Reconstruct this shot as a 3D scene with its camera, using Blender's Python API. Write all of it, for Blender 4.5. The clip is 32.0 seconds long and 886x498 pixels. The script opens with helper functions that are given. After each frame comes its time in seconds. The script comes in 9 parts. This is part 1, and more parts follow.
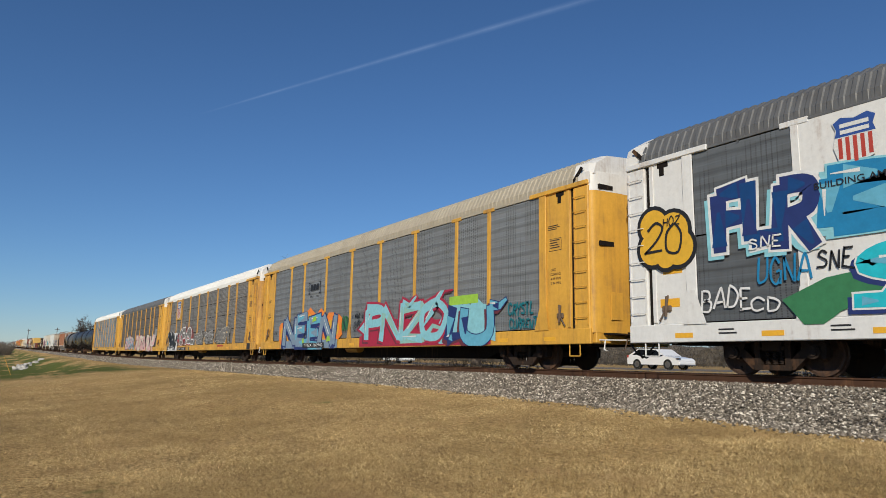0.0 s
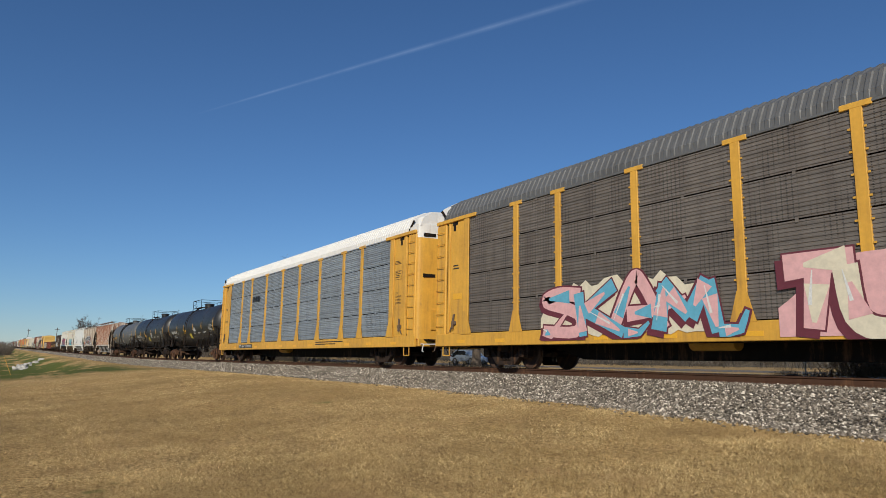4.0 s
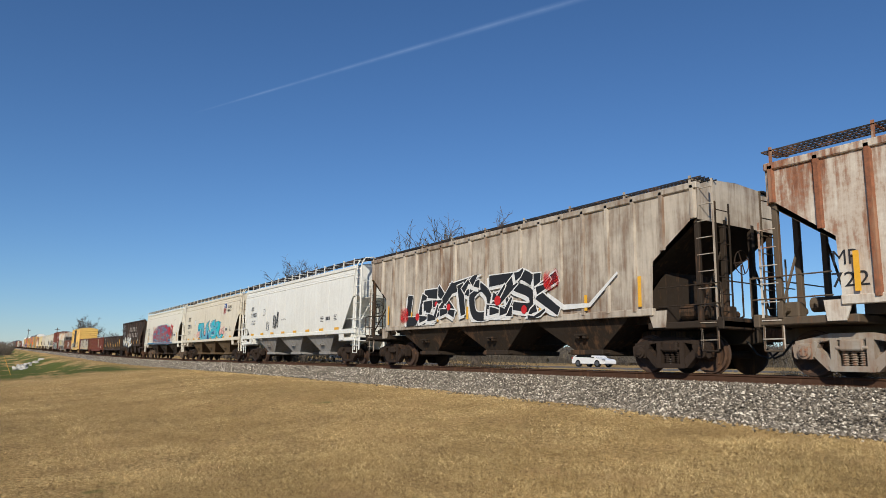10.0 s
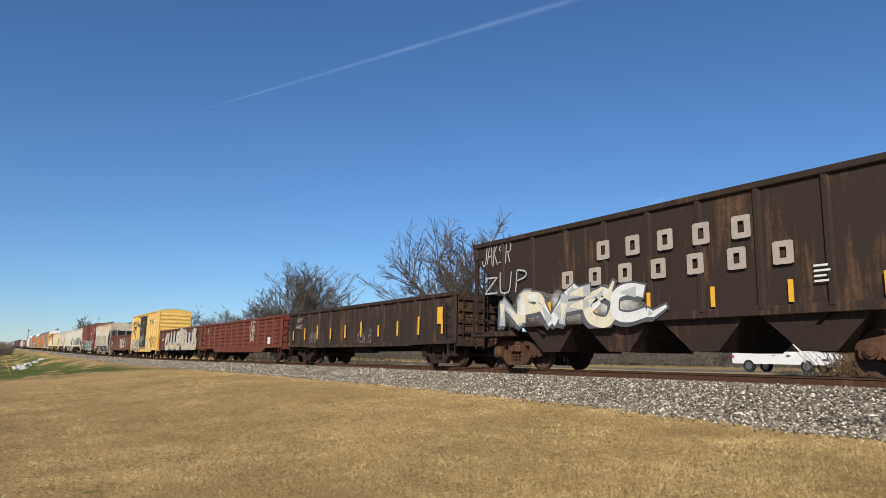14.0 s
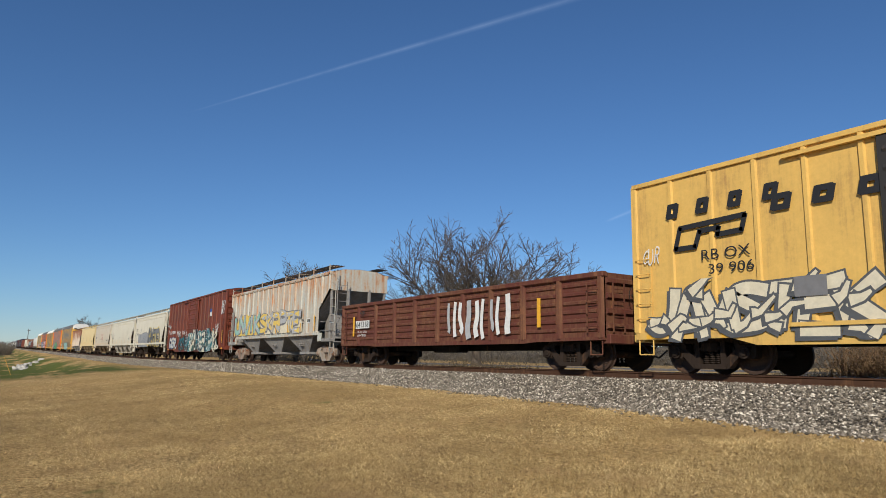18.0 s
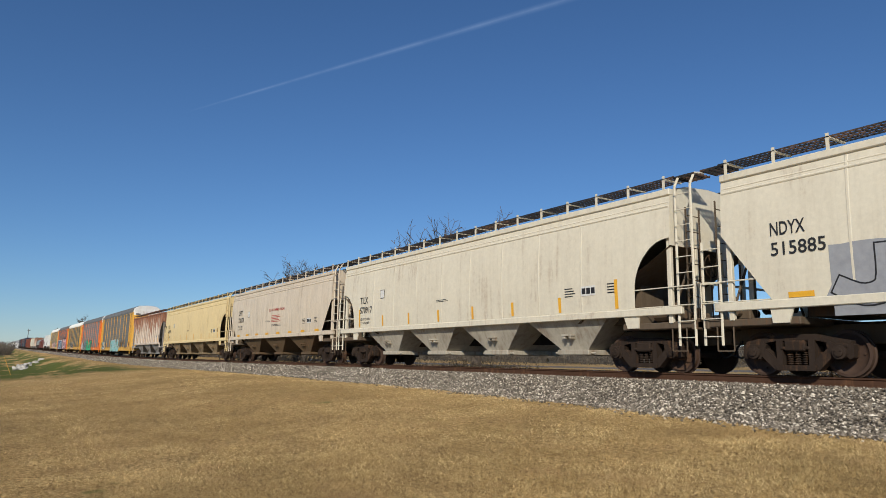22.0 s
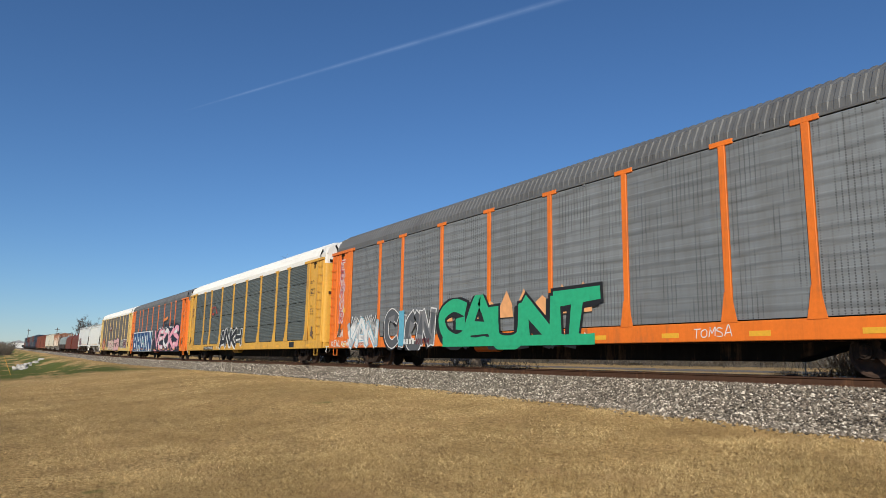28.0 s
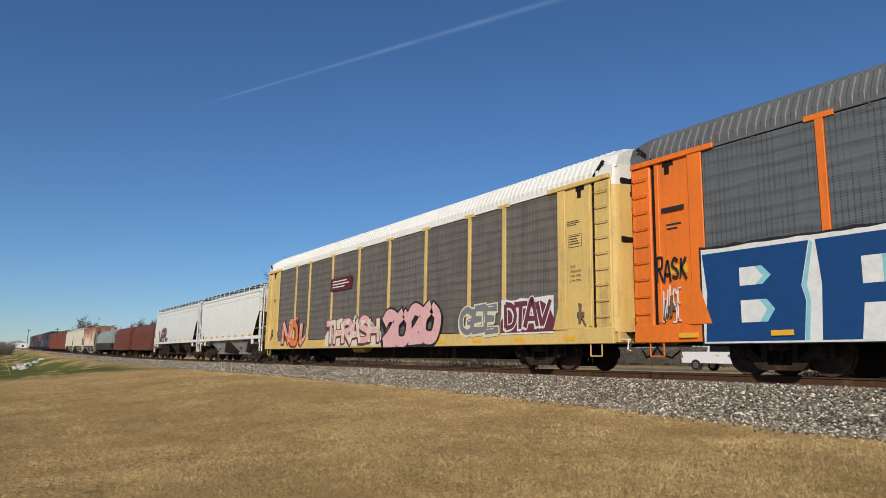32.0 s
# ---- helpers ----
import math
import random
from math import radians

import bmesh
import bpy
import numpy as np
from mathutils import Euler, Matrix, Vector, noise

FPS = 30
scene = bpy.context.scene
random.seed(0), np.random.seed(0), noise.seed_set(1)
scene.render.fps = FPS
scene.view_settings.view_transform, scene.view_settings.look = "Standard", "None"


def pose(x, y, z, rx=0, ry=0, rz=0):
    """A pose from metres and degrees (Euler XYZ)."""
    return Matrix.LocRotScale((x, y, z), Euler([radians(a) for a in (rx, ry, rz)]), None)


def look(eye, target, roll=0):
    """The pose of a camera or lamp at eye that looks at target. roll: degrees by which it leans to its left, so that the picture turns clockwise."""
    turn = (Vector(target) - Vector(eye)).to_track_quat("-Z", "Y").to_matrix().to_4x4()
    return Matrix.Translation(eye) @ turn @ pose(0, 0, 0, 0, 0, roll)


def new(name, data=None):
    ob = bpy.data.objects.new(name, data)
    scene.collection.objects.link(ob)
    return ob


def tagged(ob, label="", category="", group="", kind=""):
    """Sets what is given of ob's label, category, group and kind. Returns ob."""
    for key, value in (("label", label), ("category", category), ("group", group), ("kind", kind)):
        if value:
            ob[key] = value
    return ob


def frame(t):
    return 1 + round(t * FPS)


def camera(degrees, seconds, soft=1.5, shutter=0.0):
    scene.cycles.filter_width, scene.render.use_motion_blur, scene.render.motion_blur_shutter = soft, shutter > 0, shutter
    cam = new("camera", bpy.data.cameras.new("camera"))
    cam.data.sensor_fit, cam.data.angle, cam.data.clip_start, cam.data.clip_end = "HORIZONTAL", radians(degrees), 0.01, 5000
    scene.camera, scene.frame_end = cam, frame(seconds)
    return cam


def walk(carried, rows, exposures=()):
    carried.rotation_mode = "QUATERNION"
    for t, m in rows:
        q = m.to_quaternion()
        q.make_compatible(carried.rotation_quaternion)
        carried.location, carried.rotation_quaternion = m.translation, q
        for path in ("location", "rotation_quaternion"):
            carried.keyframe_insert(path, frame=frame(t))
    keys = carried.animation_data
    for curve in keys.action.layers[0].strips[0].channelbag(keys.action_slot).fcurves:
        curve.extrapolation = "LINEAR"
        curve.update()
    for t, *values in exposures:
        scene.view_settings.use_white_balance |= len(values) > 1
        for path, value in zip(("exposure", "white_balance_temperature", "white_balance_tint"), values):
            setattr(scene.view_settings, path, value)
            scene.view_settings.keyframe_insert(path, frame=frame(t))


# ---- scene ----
# The track runs along x, rail top at z = 0; the train runs towards +x at an even speed.
SECONDS = 32.0
SPEED = 18.9
cam = camera(66.0, SECONDS, soft=0.55)
EYE = pose(0, -14.73, 0.17, 90 + 9.376, -0.98, 56.985)
EXPOSURE = ((0, -0.05), (1, 0.04), (2, -0.10), (3, -0.08), (6, 0.10), (7, 0.30), (8, 0.16), (9, 0.06), (10, 0.10), (11, 0.03), (12, 0.04), (13, 0.10), (14, 0.28),
            (17, 0.03), (18, 0.05), (19, 0.09), (20, 0.18), (21, 0.10), (22, 0.0), (24, -0.02), (25, -0.04), (26, 0.12), (29, 0.08), (30, 0.02), (32, -0.02))
walk(cam, [(0, EYE), (SECONDS, EYE)], [(t, e, 5380, 9) for t, e in EXPOSURE])

# ---- light ----
SUN_TO = Vector((0.62, -0.68, 0.50)).normalized()
world = bpy.data.worlds.new("world")
scene.world = world
world.use_nodes = True
wn = world.node_tree.nodes
sky = wn.new("ShaderNodeTexSky")
sky.sky_type = "NISHITA"
sky.sun_disc = False
sky.sun_elevation = math.asin(SUN_TO.z)
sky.sun_rotation = math.atan2(SUN_TO.x, SUN_TO.y)
sky.air_density, sky.dust_density, sky.ozone_density = 1.0, 0.0, 5.0
wn["Background"].inputs["Strength"].default_value = 0.071
world.node_tree.links.new(sky.outputs[0], wn["Background"].inputs["Color"])
sun = new("sun", bpy.data.lights.new("sun", "SUN"))
sun.data.energy, sun.data.angle, sun.data.color = 4.6, radians(0.53), (1.0, 0.81, 0.55)
sun.matrix_world = look(SUN_TO * 100, (0, 0, 0))


# ---- materials ----
class Nodes:
    """A short hand for node materials."""

    def __init__(self, name):
        self.mat = bpy.data.materials.new(name)
        self.mat.use_nodes = True
        self.tree = self.mat.node_tree
        self.bsdf = self.tree.nodes["Principled BSDF"]
        self.coord = self.tree.nodes.new("ShaderNodeTexCoord")

    def link(self, a, b):
        self.tree.links.new(a, b)

    def at(self, scale=(1, 1, 1), shift=0.0):
        """Object coordinates, scaled, moved by a random amount for each object."""
        n = self.tree.nodes.new("ShaderNodeMapping")
        n.inputs["Scale"].default_value = scale
        self.link(self.coord.outputs["Object"], n.inputs["Vector"])
        if not shift:
            return n.outputs[0]
        info = self.tree.nodes.new("ShaderNodeObjectInfo")
        m = self.math("MULTIPLY", info.outputs["Random"], shift)
        a = self.tree.nodes.new("ShaderNodeVectorMath")
        self.link(n.outputs[0], a.inputs[0])
        self.link(m, a.inputs[1])
        return a.outputs[0]

    def noise(self, vec, scale, detail=4, rough=0.6):
        n = self.tree.nodes.new("ShaderNodeTexNoise")
        n.inputs["Scale"].default_value, n.inputs["Detail"].default_value = scale, detail
        n.inputs["Roughness"].default_value = rough
        self.link(vec, n.inputs["Vector"])
        return n.outputs[0]

    def ramp(self, fac, lo, hi, a=0.0, b=1.0):
        n = self.tree.nodes.new("ShaderNodeMapRange")
        n.inputs[1].default_value, n.inputs[2].default_value = lo, hi
        n.inputs[3].default_value, n.inputs[4].default_value = a, b
        self.link(fac, n.inputs[0])
        return n.outputs[0]

    def math(self, op, a, b=0.0):
        n = self.tree.nodes.new("ShaderNodeMath")
        n.operation = op
        for i, v in enumerate((a, b)):
            if isinstance(v, (int, float)):
                n.inputs[i].default_value = v
            else:
                self.link(v, n.inputs[i])
        return n.outputs[0]

    def mix(self, fac, a, b):
        n = self.tree.nodes.new("ShaderNodeMix")
        n.data_type = "RGBA"
        for sock, v in ((n.inputs[0], fac), (n.inputs[6], a), (n.inputs[7], b)):
            if isinstance(v, (int, float)):
                sock.default_value = v
            elif isinstance(v, tuple):
                sock.default_value = (*v, 1)
            else:
                self.link(v, sock)
        return n.outputs[2]

    def bump(self, height, dist, strength=0.6):
        n = self.tree.nodes.new("ShaderNodeBump")
        n.inputs["Distance"].default_value, n.inputs["Strength"].default_value = dist, strength
        self.link(height, n.inputs["Height"])
        self.link(n.outputs[0], self.bsdf.inputs["Normal"])

    def out(self, colour, rough=0.6, metal=0.0, gloss=0.5):
        self.bsdf.inputs["Specular IOR Level"].default_value = gloss
        for key, v in (("Base Color", colour), ("Roughness", rough), ("Metallic", metal)):
            if isinstance(v, tuple):
                self.bsdf.inputs[key].default_value = (*v, 1)
            elif isinstance(v, (int, float)):
                self.bsdf.inputs[key].default_value = v
            else:
                self.link(v, self.bsdf.inputs[key])
        return self.mat


RUST = (0.16, 0.065, 0.032)
SOOT = (0.045, 0.036, 0.028)
made_paints = {}


def paint(name, colour, dirt=0.35, rust=0.0, rough=0.5, grime=SOOT, metal=0.0, runs=0.6, rustcolour=RUST, top=0.0, chips=0.0, gloss=0.4):
    """Weathered paint: streaks that run down, blotches, rust patches, fine grain."""
    if name in made_paints:
        return made_paints[name]
    n = Nodes(name)
    vec = n.at(shift=37.0)
    streak = n.noise(n.at((2.6, 2.6, 0.22), 37.0), 2.2, 5, 0.65)
    blotch = n.noise(vec, 0.55, 5, 0.62)
    fine = n.noise(vec, 9.0, 4, 0.7)
    dirty = n.math("MULTIPLY", n.ramp(streak, 0.44, 0.68), runs)
    dirty = n.math("ADD", dirty, n.math("MULTIPLY", n.ramp(blotch, 0.42, 0.68), 1.0 - runs * 0.5))
    dirty = n.math("MULTIPLY", dirty, dirt)
    col = n.mix(n.ramp(fine, 0.3, 0.8), colour, tuple(c * 0.86 for c in colour))
    col = n.mix(dirty, col, grime)
    if rust > 0:
        patch = n.math("ADD", n.math("MULTIPLY", streak, 0.55), n.math("MULTIPLY", blotch, 0.45))
        patch = n.math("ADD", patch, n.math("MULTIPLY", fine, 0.16))
        if top:
            sep = n.tree.nodes.new("ShaderNodeSeparateXYZ")
            n.link(n.at(), sep.inputs[0])
            patch_z = n.ramp(sep.outputs[2], 1.5, 4.4, -top, top)
            patch = n.math("ADD", patch, patch_z)
        edge = 0.78 - 0.36 * rust
        tint = n.mix(n.ramp(fine, 0.35, 0.7), rustcolour, tuple(c * 1.9 for c in rustcolour))
        stain = n.math("MULTIPLY", n.ramp(patch, edge - 0.12, edge + 0.04), 0.5)
        col = n.mix(stain, col, tuple(min(1, c * k) for c, k in zip(rustcolour, (1.7, 2.2, 2.2))))
        col = n.mix(n.ramp(patch, edge, edge + 0.09), col, tint)
    if chips:
        flake = n.noise(n.at(shift=11.0), 5.5, 2, 0.5)
        place = n.noise(n.at(shift=61.0), 0.45, 2, 0.5)
        flake = n.math("ADD", flake, n.math("MULTIPLY", place, 0.35))
        col = n.mix(n.ramp(flake, 1.0 - chips, 1.015 - chips), col, (0.05, 0.032, 0.022))
    n.bump(n.math("ADD", fine, n.math("MULTIPLY", blotch, 2.0)), 0.004, 0.35)
    made_paints[name] = n.out(col, n.ramp(fine, 0.3, 0.8, rough - 0.08, rough + 0.15), metal, gloss)
    return made_paints[name]


def perforated(name, colour, streaky=0.35, grime=(0.10, 0.085, 0.07)):
    """Galvanised screen: soft level bands, columns of short punched slots, dust that has run down."""
    n = Nodes(name)
    vec = n.at(shift=23.0)
    sep = n.tree.nodes.new("ShaderNodeSeparateXYZ")
    n.link(n.at(), sep.inputs[0])
    hx = n.math("ABSOLUTE", n.math("SUBTRACT", n.math("FRACT", n.math("MULTIPLY", sep.outputs[0], 8.5)), 0.5))
    hz = n.math("ABSOLUTE", n.math("SUBTRACT", n.math("FRACT", n.math("MULTIPLY", sep.outputs[2], 19.0)), 0.5))
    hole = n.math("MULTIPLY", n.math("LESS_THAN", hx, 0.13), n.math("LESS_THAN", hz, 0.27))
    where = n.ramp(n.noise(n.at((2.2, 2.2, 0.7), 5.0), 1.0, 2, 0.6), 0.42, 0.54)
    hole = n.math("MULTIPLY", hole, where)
    wobble = n.math("MULTIPLY", n.noise(n.at((0.5, 0.5, 1.3), 9.0), 1.0, 2, 0.6), 1.1)
    band = n.math("SINE", n.math("ADD", n.math("MULTIPLY", sep.outputs[2], 21.0), n.math("MULTIPLY", wobble, 6.0)))
    seam = n.noise(n.at((0.12, 0.12, 4.5)), 1.0, 3, 0.7)
    streak = n.noise(n.at((1.8, 1.8, 0.25), 23.0), 2.0, 5, 0.65)
    info = n.tree.nodes.new("ShaderNodeObjectInfo")
    col = n.mix(info.outputs["Random"], tuple(c * 0.88 for c in colour), tuple(min(1, c * 1.1) for c in colour))
    col = n.mix(n.math("MULTIPLY", n.ramp(band, 0.2, 1.0), 0.45), col, tuple(c * 0.42 for c in colour))
    col = n.mix(n.math("MULTIPLY", n.ramp(seam, 0.45, 0.7), 0.4), col, tuple(c * 1.35 for c in colour))
    col = n.mix(n.math("MULTIPLY", n.ramp(streak, 0.42, 0.75), streaky), col, grime)
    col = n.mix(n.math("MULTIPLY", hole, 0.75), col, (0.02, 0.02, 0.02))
    n.bump(n.noise(vec, 14.0, 3), 0.004, 0.3)
    return n.out(col, 0.6, 0.15)


def plain(name, colour, rough=0.6, metal=0.0, grain=12.0, vary=0.8):
    if name in made_paints:
        return made_paints[name]
    n = Nodes(name)
    g = n.noise(n.at(shift=11.0), grain, 4, 0.65)
    n.bump(g, 0.002, 0.3)
    made_paints[name] = n.out(n.mix(n.ramp(g, 0.3, 0.75), colour, tuple(c * vary for c in colour)), rough, metal)
    return made_paints[name]


WHITE_MARK = plain("white_lettering", (0.72, 0.72, 0.70), 0.6, 0, 25, 0.75)
BLACK_MARK = plain("black_lettering", (0.02, 0.02, 0.022), 0.55, 0, 25, 0.8)
YELLOW_MARK = plain("reflective_yellow", (0.78, 0.42, 0.02), 0.45, 0, 20, 0.85)
RED_MARK = plain("red_lettering", (0.42, 0.05, 0.03), 0.6, 0, 20, 0.8)
BLUE_MARK = plain("blue_lettering", (0.03, 0.08, 0.32), 0.6, 0, 20, 0.8)
BLACK_STEEL = paint("black_underframe", (0.012, 0.010, 0.009), 0.3, 0.1, 0.75, (0.04, 0.03, 0.022), gloss=0.12)
TRUCK_DARK = paint("grimy_cast_steel", (0.042, 0.030, 0.023), 0.7, 0.12, 0.8, (0.012, 0.009, 0.008), gloss=0.12)
TRUCK_RUST = paint("rusty_cast_steel", (0.085, 0.046, 0.03), 0.6, 0.3, 0.8, (0.02, 0.013, 0.010), gloss=0.12)
TRUCK_PALE = paint("pale_splashed_cast_steel", (0.36, 0.32, 0.27), 0.6, 0.45, 0.7, (0.07, 0.055, 0.045))
TRUCK_DUST = paint("dusty_brown_cast_steel", (0.15, 0.11, 0.08), 0.6, 0.2, 0.8, (0.04, 0.028, 0.020), gloss=0.15)
WHEEL_DARK = paint("brown_wheel_steel", (0.075, 0.048, 0.036), 0.6, 0.2, 0.7, (0.016, 0.012, 0.010), gloss=0.2)
TREAD = plain("bright_wheel_tread", (0.42, 0.41, 0.40), 0.3, 0.9, 20, 0.85)
HOSE = plain("black_rubber_hose", (0.015, 0.015, 0.015), 0.7)
GRATE = paint("black_steel_grating", (0.02, 0.02, 0.022), 0.3, 0.2, 0.6)
GLASS = Nodes("dark_vehicle_glass").out((0.01, 0.012, 0.015), 0.06)
RUBBER = plain("tyre_rubber", (0.018, 0.018, 0.018), 0.8)
CHROME = plain("bright_rim_metal", (0.5, 0.5, 0.52), 0.3, 0.9)


# ---- building helpers ----
class Shape:
    """Collects the vertices and faces of one part."""

    def __init__(self):
        self.v, self.f = [], []

    def add(self, vs, fs):
        k = len(self.v)
        self.v += vs
        self.f += [tuple(i + k for i in f) for f in fs]
        return self

    def box(self, x0, x1, y0, y1, z0, z1, c=0.0):
        """A box; c chamfers the edges."""
        if c <= 0:
            return self.add([(x, y, z) for x in (x0, x1) for y in (y0, y1) for z in (z0, z1)],
                            [(0, 1, 3, 2), (4, 6, 7, 5), (0, 4, 5, 1), (2, 3, 7, 6), (0, 2, 6, 4), (1, 5, 7, 3)])
        vs, idx = [], {}
        lo, hi = (x0, y0, z0), (x1, y1, z1)
        for s in [(a, b, d) for a in (0, 1) for b in (0, 1) for d in (0, 1)]:
            for ax in range(3):
                p = [0, 0, 0]
                for k in range(3):
                    edge = hi[k] if s[k] else lo[k]
                    p[k] = edge if k == ax else edge + (-c if s[k] else c)
                idx[s, ax] = len(vs)
                vs.append(tuple(p))
        fs = []
        for ax in range(3):
            o = [k for k in range(3) if k != ax]
            for e in (0, 1):
                loop = []
                for a, b in ((0, 0), (1, 0), (1, 1), (0, 1)):
                    s = [0, 0, 0]
                    s[ax], s[o[0]], s[o[1]] = e, a, b
                    loop.append(idx[tuple(s), ax])
                fs.append(tuple(loop))
            for a in (0, 1):
                for b in (0, 1):
                    s0, s1 = [0, 0, 0], [0, 0, 0]
                    s0[ax], s1[ax] = 0, 1
                    s0[o[0]] = s1[o[0]] = a
                    s0[o[1]] = s1[o[1]] = b
                    s0, s1 = tuple(s0), tuple(s1)
                    fs.append((idx[s0, o[0]], idx[s1, o[0]], idx[s1, o[1]], idx[s0, o[1]]))
        for s in [(a, b, d) for a in (0, 1) for b in (0, 1) for d in (0, 1)]:
            fs.append((idx[s, 0], idx[s, 1], idx[s, 2]))
        return self.add(vs, fs)

    def prism(self, pts, axis, a, b):
        """A flat outline drawn along an axis from a to b. For y the outline is (x, z), for x it is (y, z), for z (x, y)."""
        put = {"x": lambda p, d: (d, p[0], p[1]), "y": lambda p, d: (p[0], d, p[1]), "z": lambda p, d: (p[0], p[1], d)}[axis]
        n = len(pts)
        vs = [put(p, a) for p in pts] + [put(p, b) for p in pts]
        fs = [tuple(range(n)), tuple(range(2 * n - 1, n - 1, -1))]
        fs += [(i, (i + 1) % n, n + (i + 1) % n, n + i) for i in range(n)]
        return self.add(vs, fs)

    def cyl(self, p0, p1, r, n=10, r2=None):
        p0, p1 = Vector(p0), Vector(p1)
        r2 = r if r2 is None else r2
        q = (p1 - p0).to_track_quat("Z", "Y")
        vs = []
        for p, rr in ((p0, r), (p1, r2)):
            for i in range(n):
                a = 2 * math.pi * i / n
                vs.append(tuple(p + q @ Vector((rr * math.cos(a), rr * math.sin(a), 0))))
        fs = [tuple(range(n)), tuple(range(2 * n - 1, n - 1, -1))]
        fs += [(i, (i + 1) % n, n + (i + 1) % n, n + i) for i in range(n)]
        return self.add(vs, fs)

    def tube(self, pts, r, n=6):
        for a, b in zip(pts, pts[1:]):
            self.cyl(a, b, r, n)
        return self

    def lathe(self, prof, axis, n=24, centre=(0, 0, 0)):
        """A turned form: prof lists (place along the axis, radius)."""
        vs, fs = [], []
        for d, r in prof:
            for i in range(n):
                a = 2 * math.pi * i / n
                c, s = r * math.cos(a), r * math.sin(a)
                p = (d, c, s) if axis == "x" else (c, d, s) if axis == "y" else (c, s, d)
                vs.append(tuple(p[k] + centre[k] for k in range(3)))
        for j in range(len(prof) - 1):
            fs += [(j * n + i, j * n + (i + 1) % n, (j + 1) * n + (i + 1) % n, (j + 1) * n + i) for i in range(n)]
        fs += [tuple(range(n)), tuple(range(len(vs) - 1, len(vs) - n - 1, -1))]
        return self.add(vs, fs)

    def sheet(self, rows):
        """A skin through rows of points, each row as long as the others."""
        w = len(rows[0])
        vs = [tuple(p) for r in rows for p in r]
        fs = [(j * w + i, j * w + i + 1, (j + 1) * w + i + 1, (j + 1) * w + i) for j in range(len(rows) - 1) for i in range(w - 1)]
        return self.add(vs, fs)

    def mesh(self, name, mat, smooth=False):
        me = bpy.data.meshes.new(name)
        me.from_pydata(self.v, [], self.f)
        me.update()
        bm = bmesh.new()
        bm.from_mesh(me)
        bmesh.ops.recalc_face_normals(bm, faces=bm.faces)
        bm.to_mesh(me)
        bm.free()
        me.materials.append(mat)
        if smooth:
            me.shade_smooth()
            me.set_sharp_from_angle(angle=radians(38))
        return me


def part(name, shape, mat, parent, label="", smooth=False):
    """Links a shape (or a ready mesh) as one mesh object under a thing or a part."""
    me = shape if isinstance(shape, bpy.types.Mesh) else shape.mesh(name, mat, smooth)
    ob = new(name, me)
    ob.parent = parent
    return tagged(ob, label)


def thing(name, label, category, group="", shape=None, mat=None, m=None, kind="", smooth=False):
    ob = new(name, shape.mesh(name, mat, smooth) if shape else None)
    if m is not None:
        ob.matrix_basis = m
    return tagged(ob, label, category, group, kind)


LETTER_CACHE = {}


def lettering_mesh(body, fat=0.0, shear=0.0, gap=1.0):
    key = (body, fat, shear, gap)
    if key not in LETTER_CACHE:
        cu = bpy.data.curves.new("lettering", "FONT")
        cu.body, cu.size, cu.offset, cu.shear, cu.resolution_u = body, 1.0, fat, shear, 3
        cu.space_character = gap
        cu.align_x = "LEFT"
        ob = bpy.data.objects.new("lettering", cu)
        me = ob.to_mesh()
        co = np.empty(len(me.vertices) * 3)
        me.vertices.foreach_get("co", co)
        LETTER_CACHE[key] = co.reshape(-1, 3), [tuple(p.vertices) for p in me.polygons]
        ob.to_mesh_clear()
        bpy.data.objects.remove(ob)
        bpy.data.curves.remove(cu)
    return LETTER_CACHE[key]


def lettering(parent, body, x, z, height, mat, side, width=None, fat=0.0, shear=0.0, lift=0.006, name="lettering", label="", wave=0.0, gap=1.0):
    """Writing on the near side of a car: x and z of its lower left corner. side(z) gives the skin's y."""
    co, faces = lettering_mesh(body, fat, shear, gap)
    lo, hi = co.min(0) + fat, co.max(0) - fat
    co = co - lo
    k = height / max(1e-6, hi[1] - lo[1])
    kx = width / max(1e-6, hi[0] - lo[0]) if width else k
    vs = []
    for px, py, _ in co:
        zz = z + py * k
        if wave:
            zz += wave * math.sin(px * kx * 2.3) * (0.4 + py * k / height)
        vs.append((x + px * kx, side(zz) - lift, zz))
    s = Shape()
    s.v, s.f = vs, faces
    return part(name, s, mat, parent, label)


def bars(parent, x, z, w, h, mat, side, rows=2, name="lettering_bar"):
    """Small print that cannot be read: bars of its size."""
    s = Shape()
    for i in range(rows):
        zt = z + h * (rows - i) / rows
        zb = zt - h / rows * 0.42
        k = 0.75 + 0.25 * ((i * 7 + int(x * 10)) % 3) / 2
        s.add([(x, side(zb) - 0.006, zb), (x + w * k, side(zb) - 0.006, zb), (x + w * k, side(zt) - 0.006, zt), (x, side(zt) - 0.006, zt)], [(0, 1, 2, 3)])
    return part(name, s, mat, parent)


def patch(parent, x0, x1, z0, z1, mat, side, name="placard", lift=0.006, label=""):
    n = max(1, int((z1 - z0) / 0.15))
    rows = [[(x0, side(z0 + (z1 - z0) * i / n) - lift, z0 + (z1 - z0) * i / n), (x1, side(z0 + (z1 - z0) * i / n) - lift, z0 + (z1 - z0) * i / n)] for i in range(n + 1)]
    return part(name, Shape().sheet(rows), mat, parent, label)


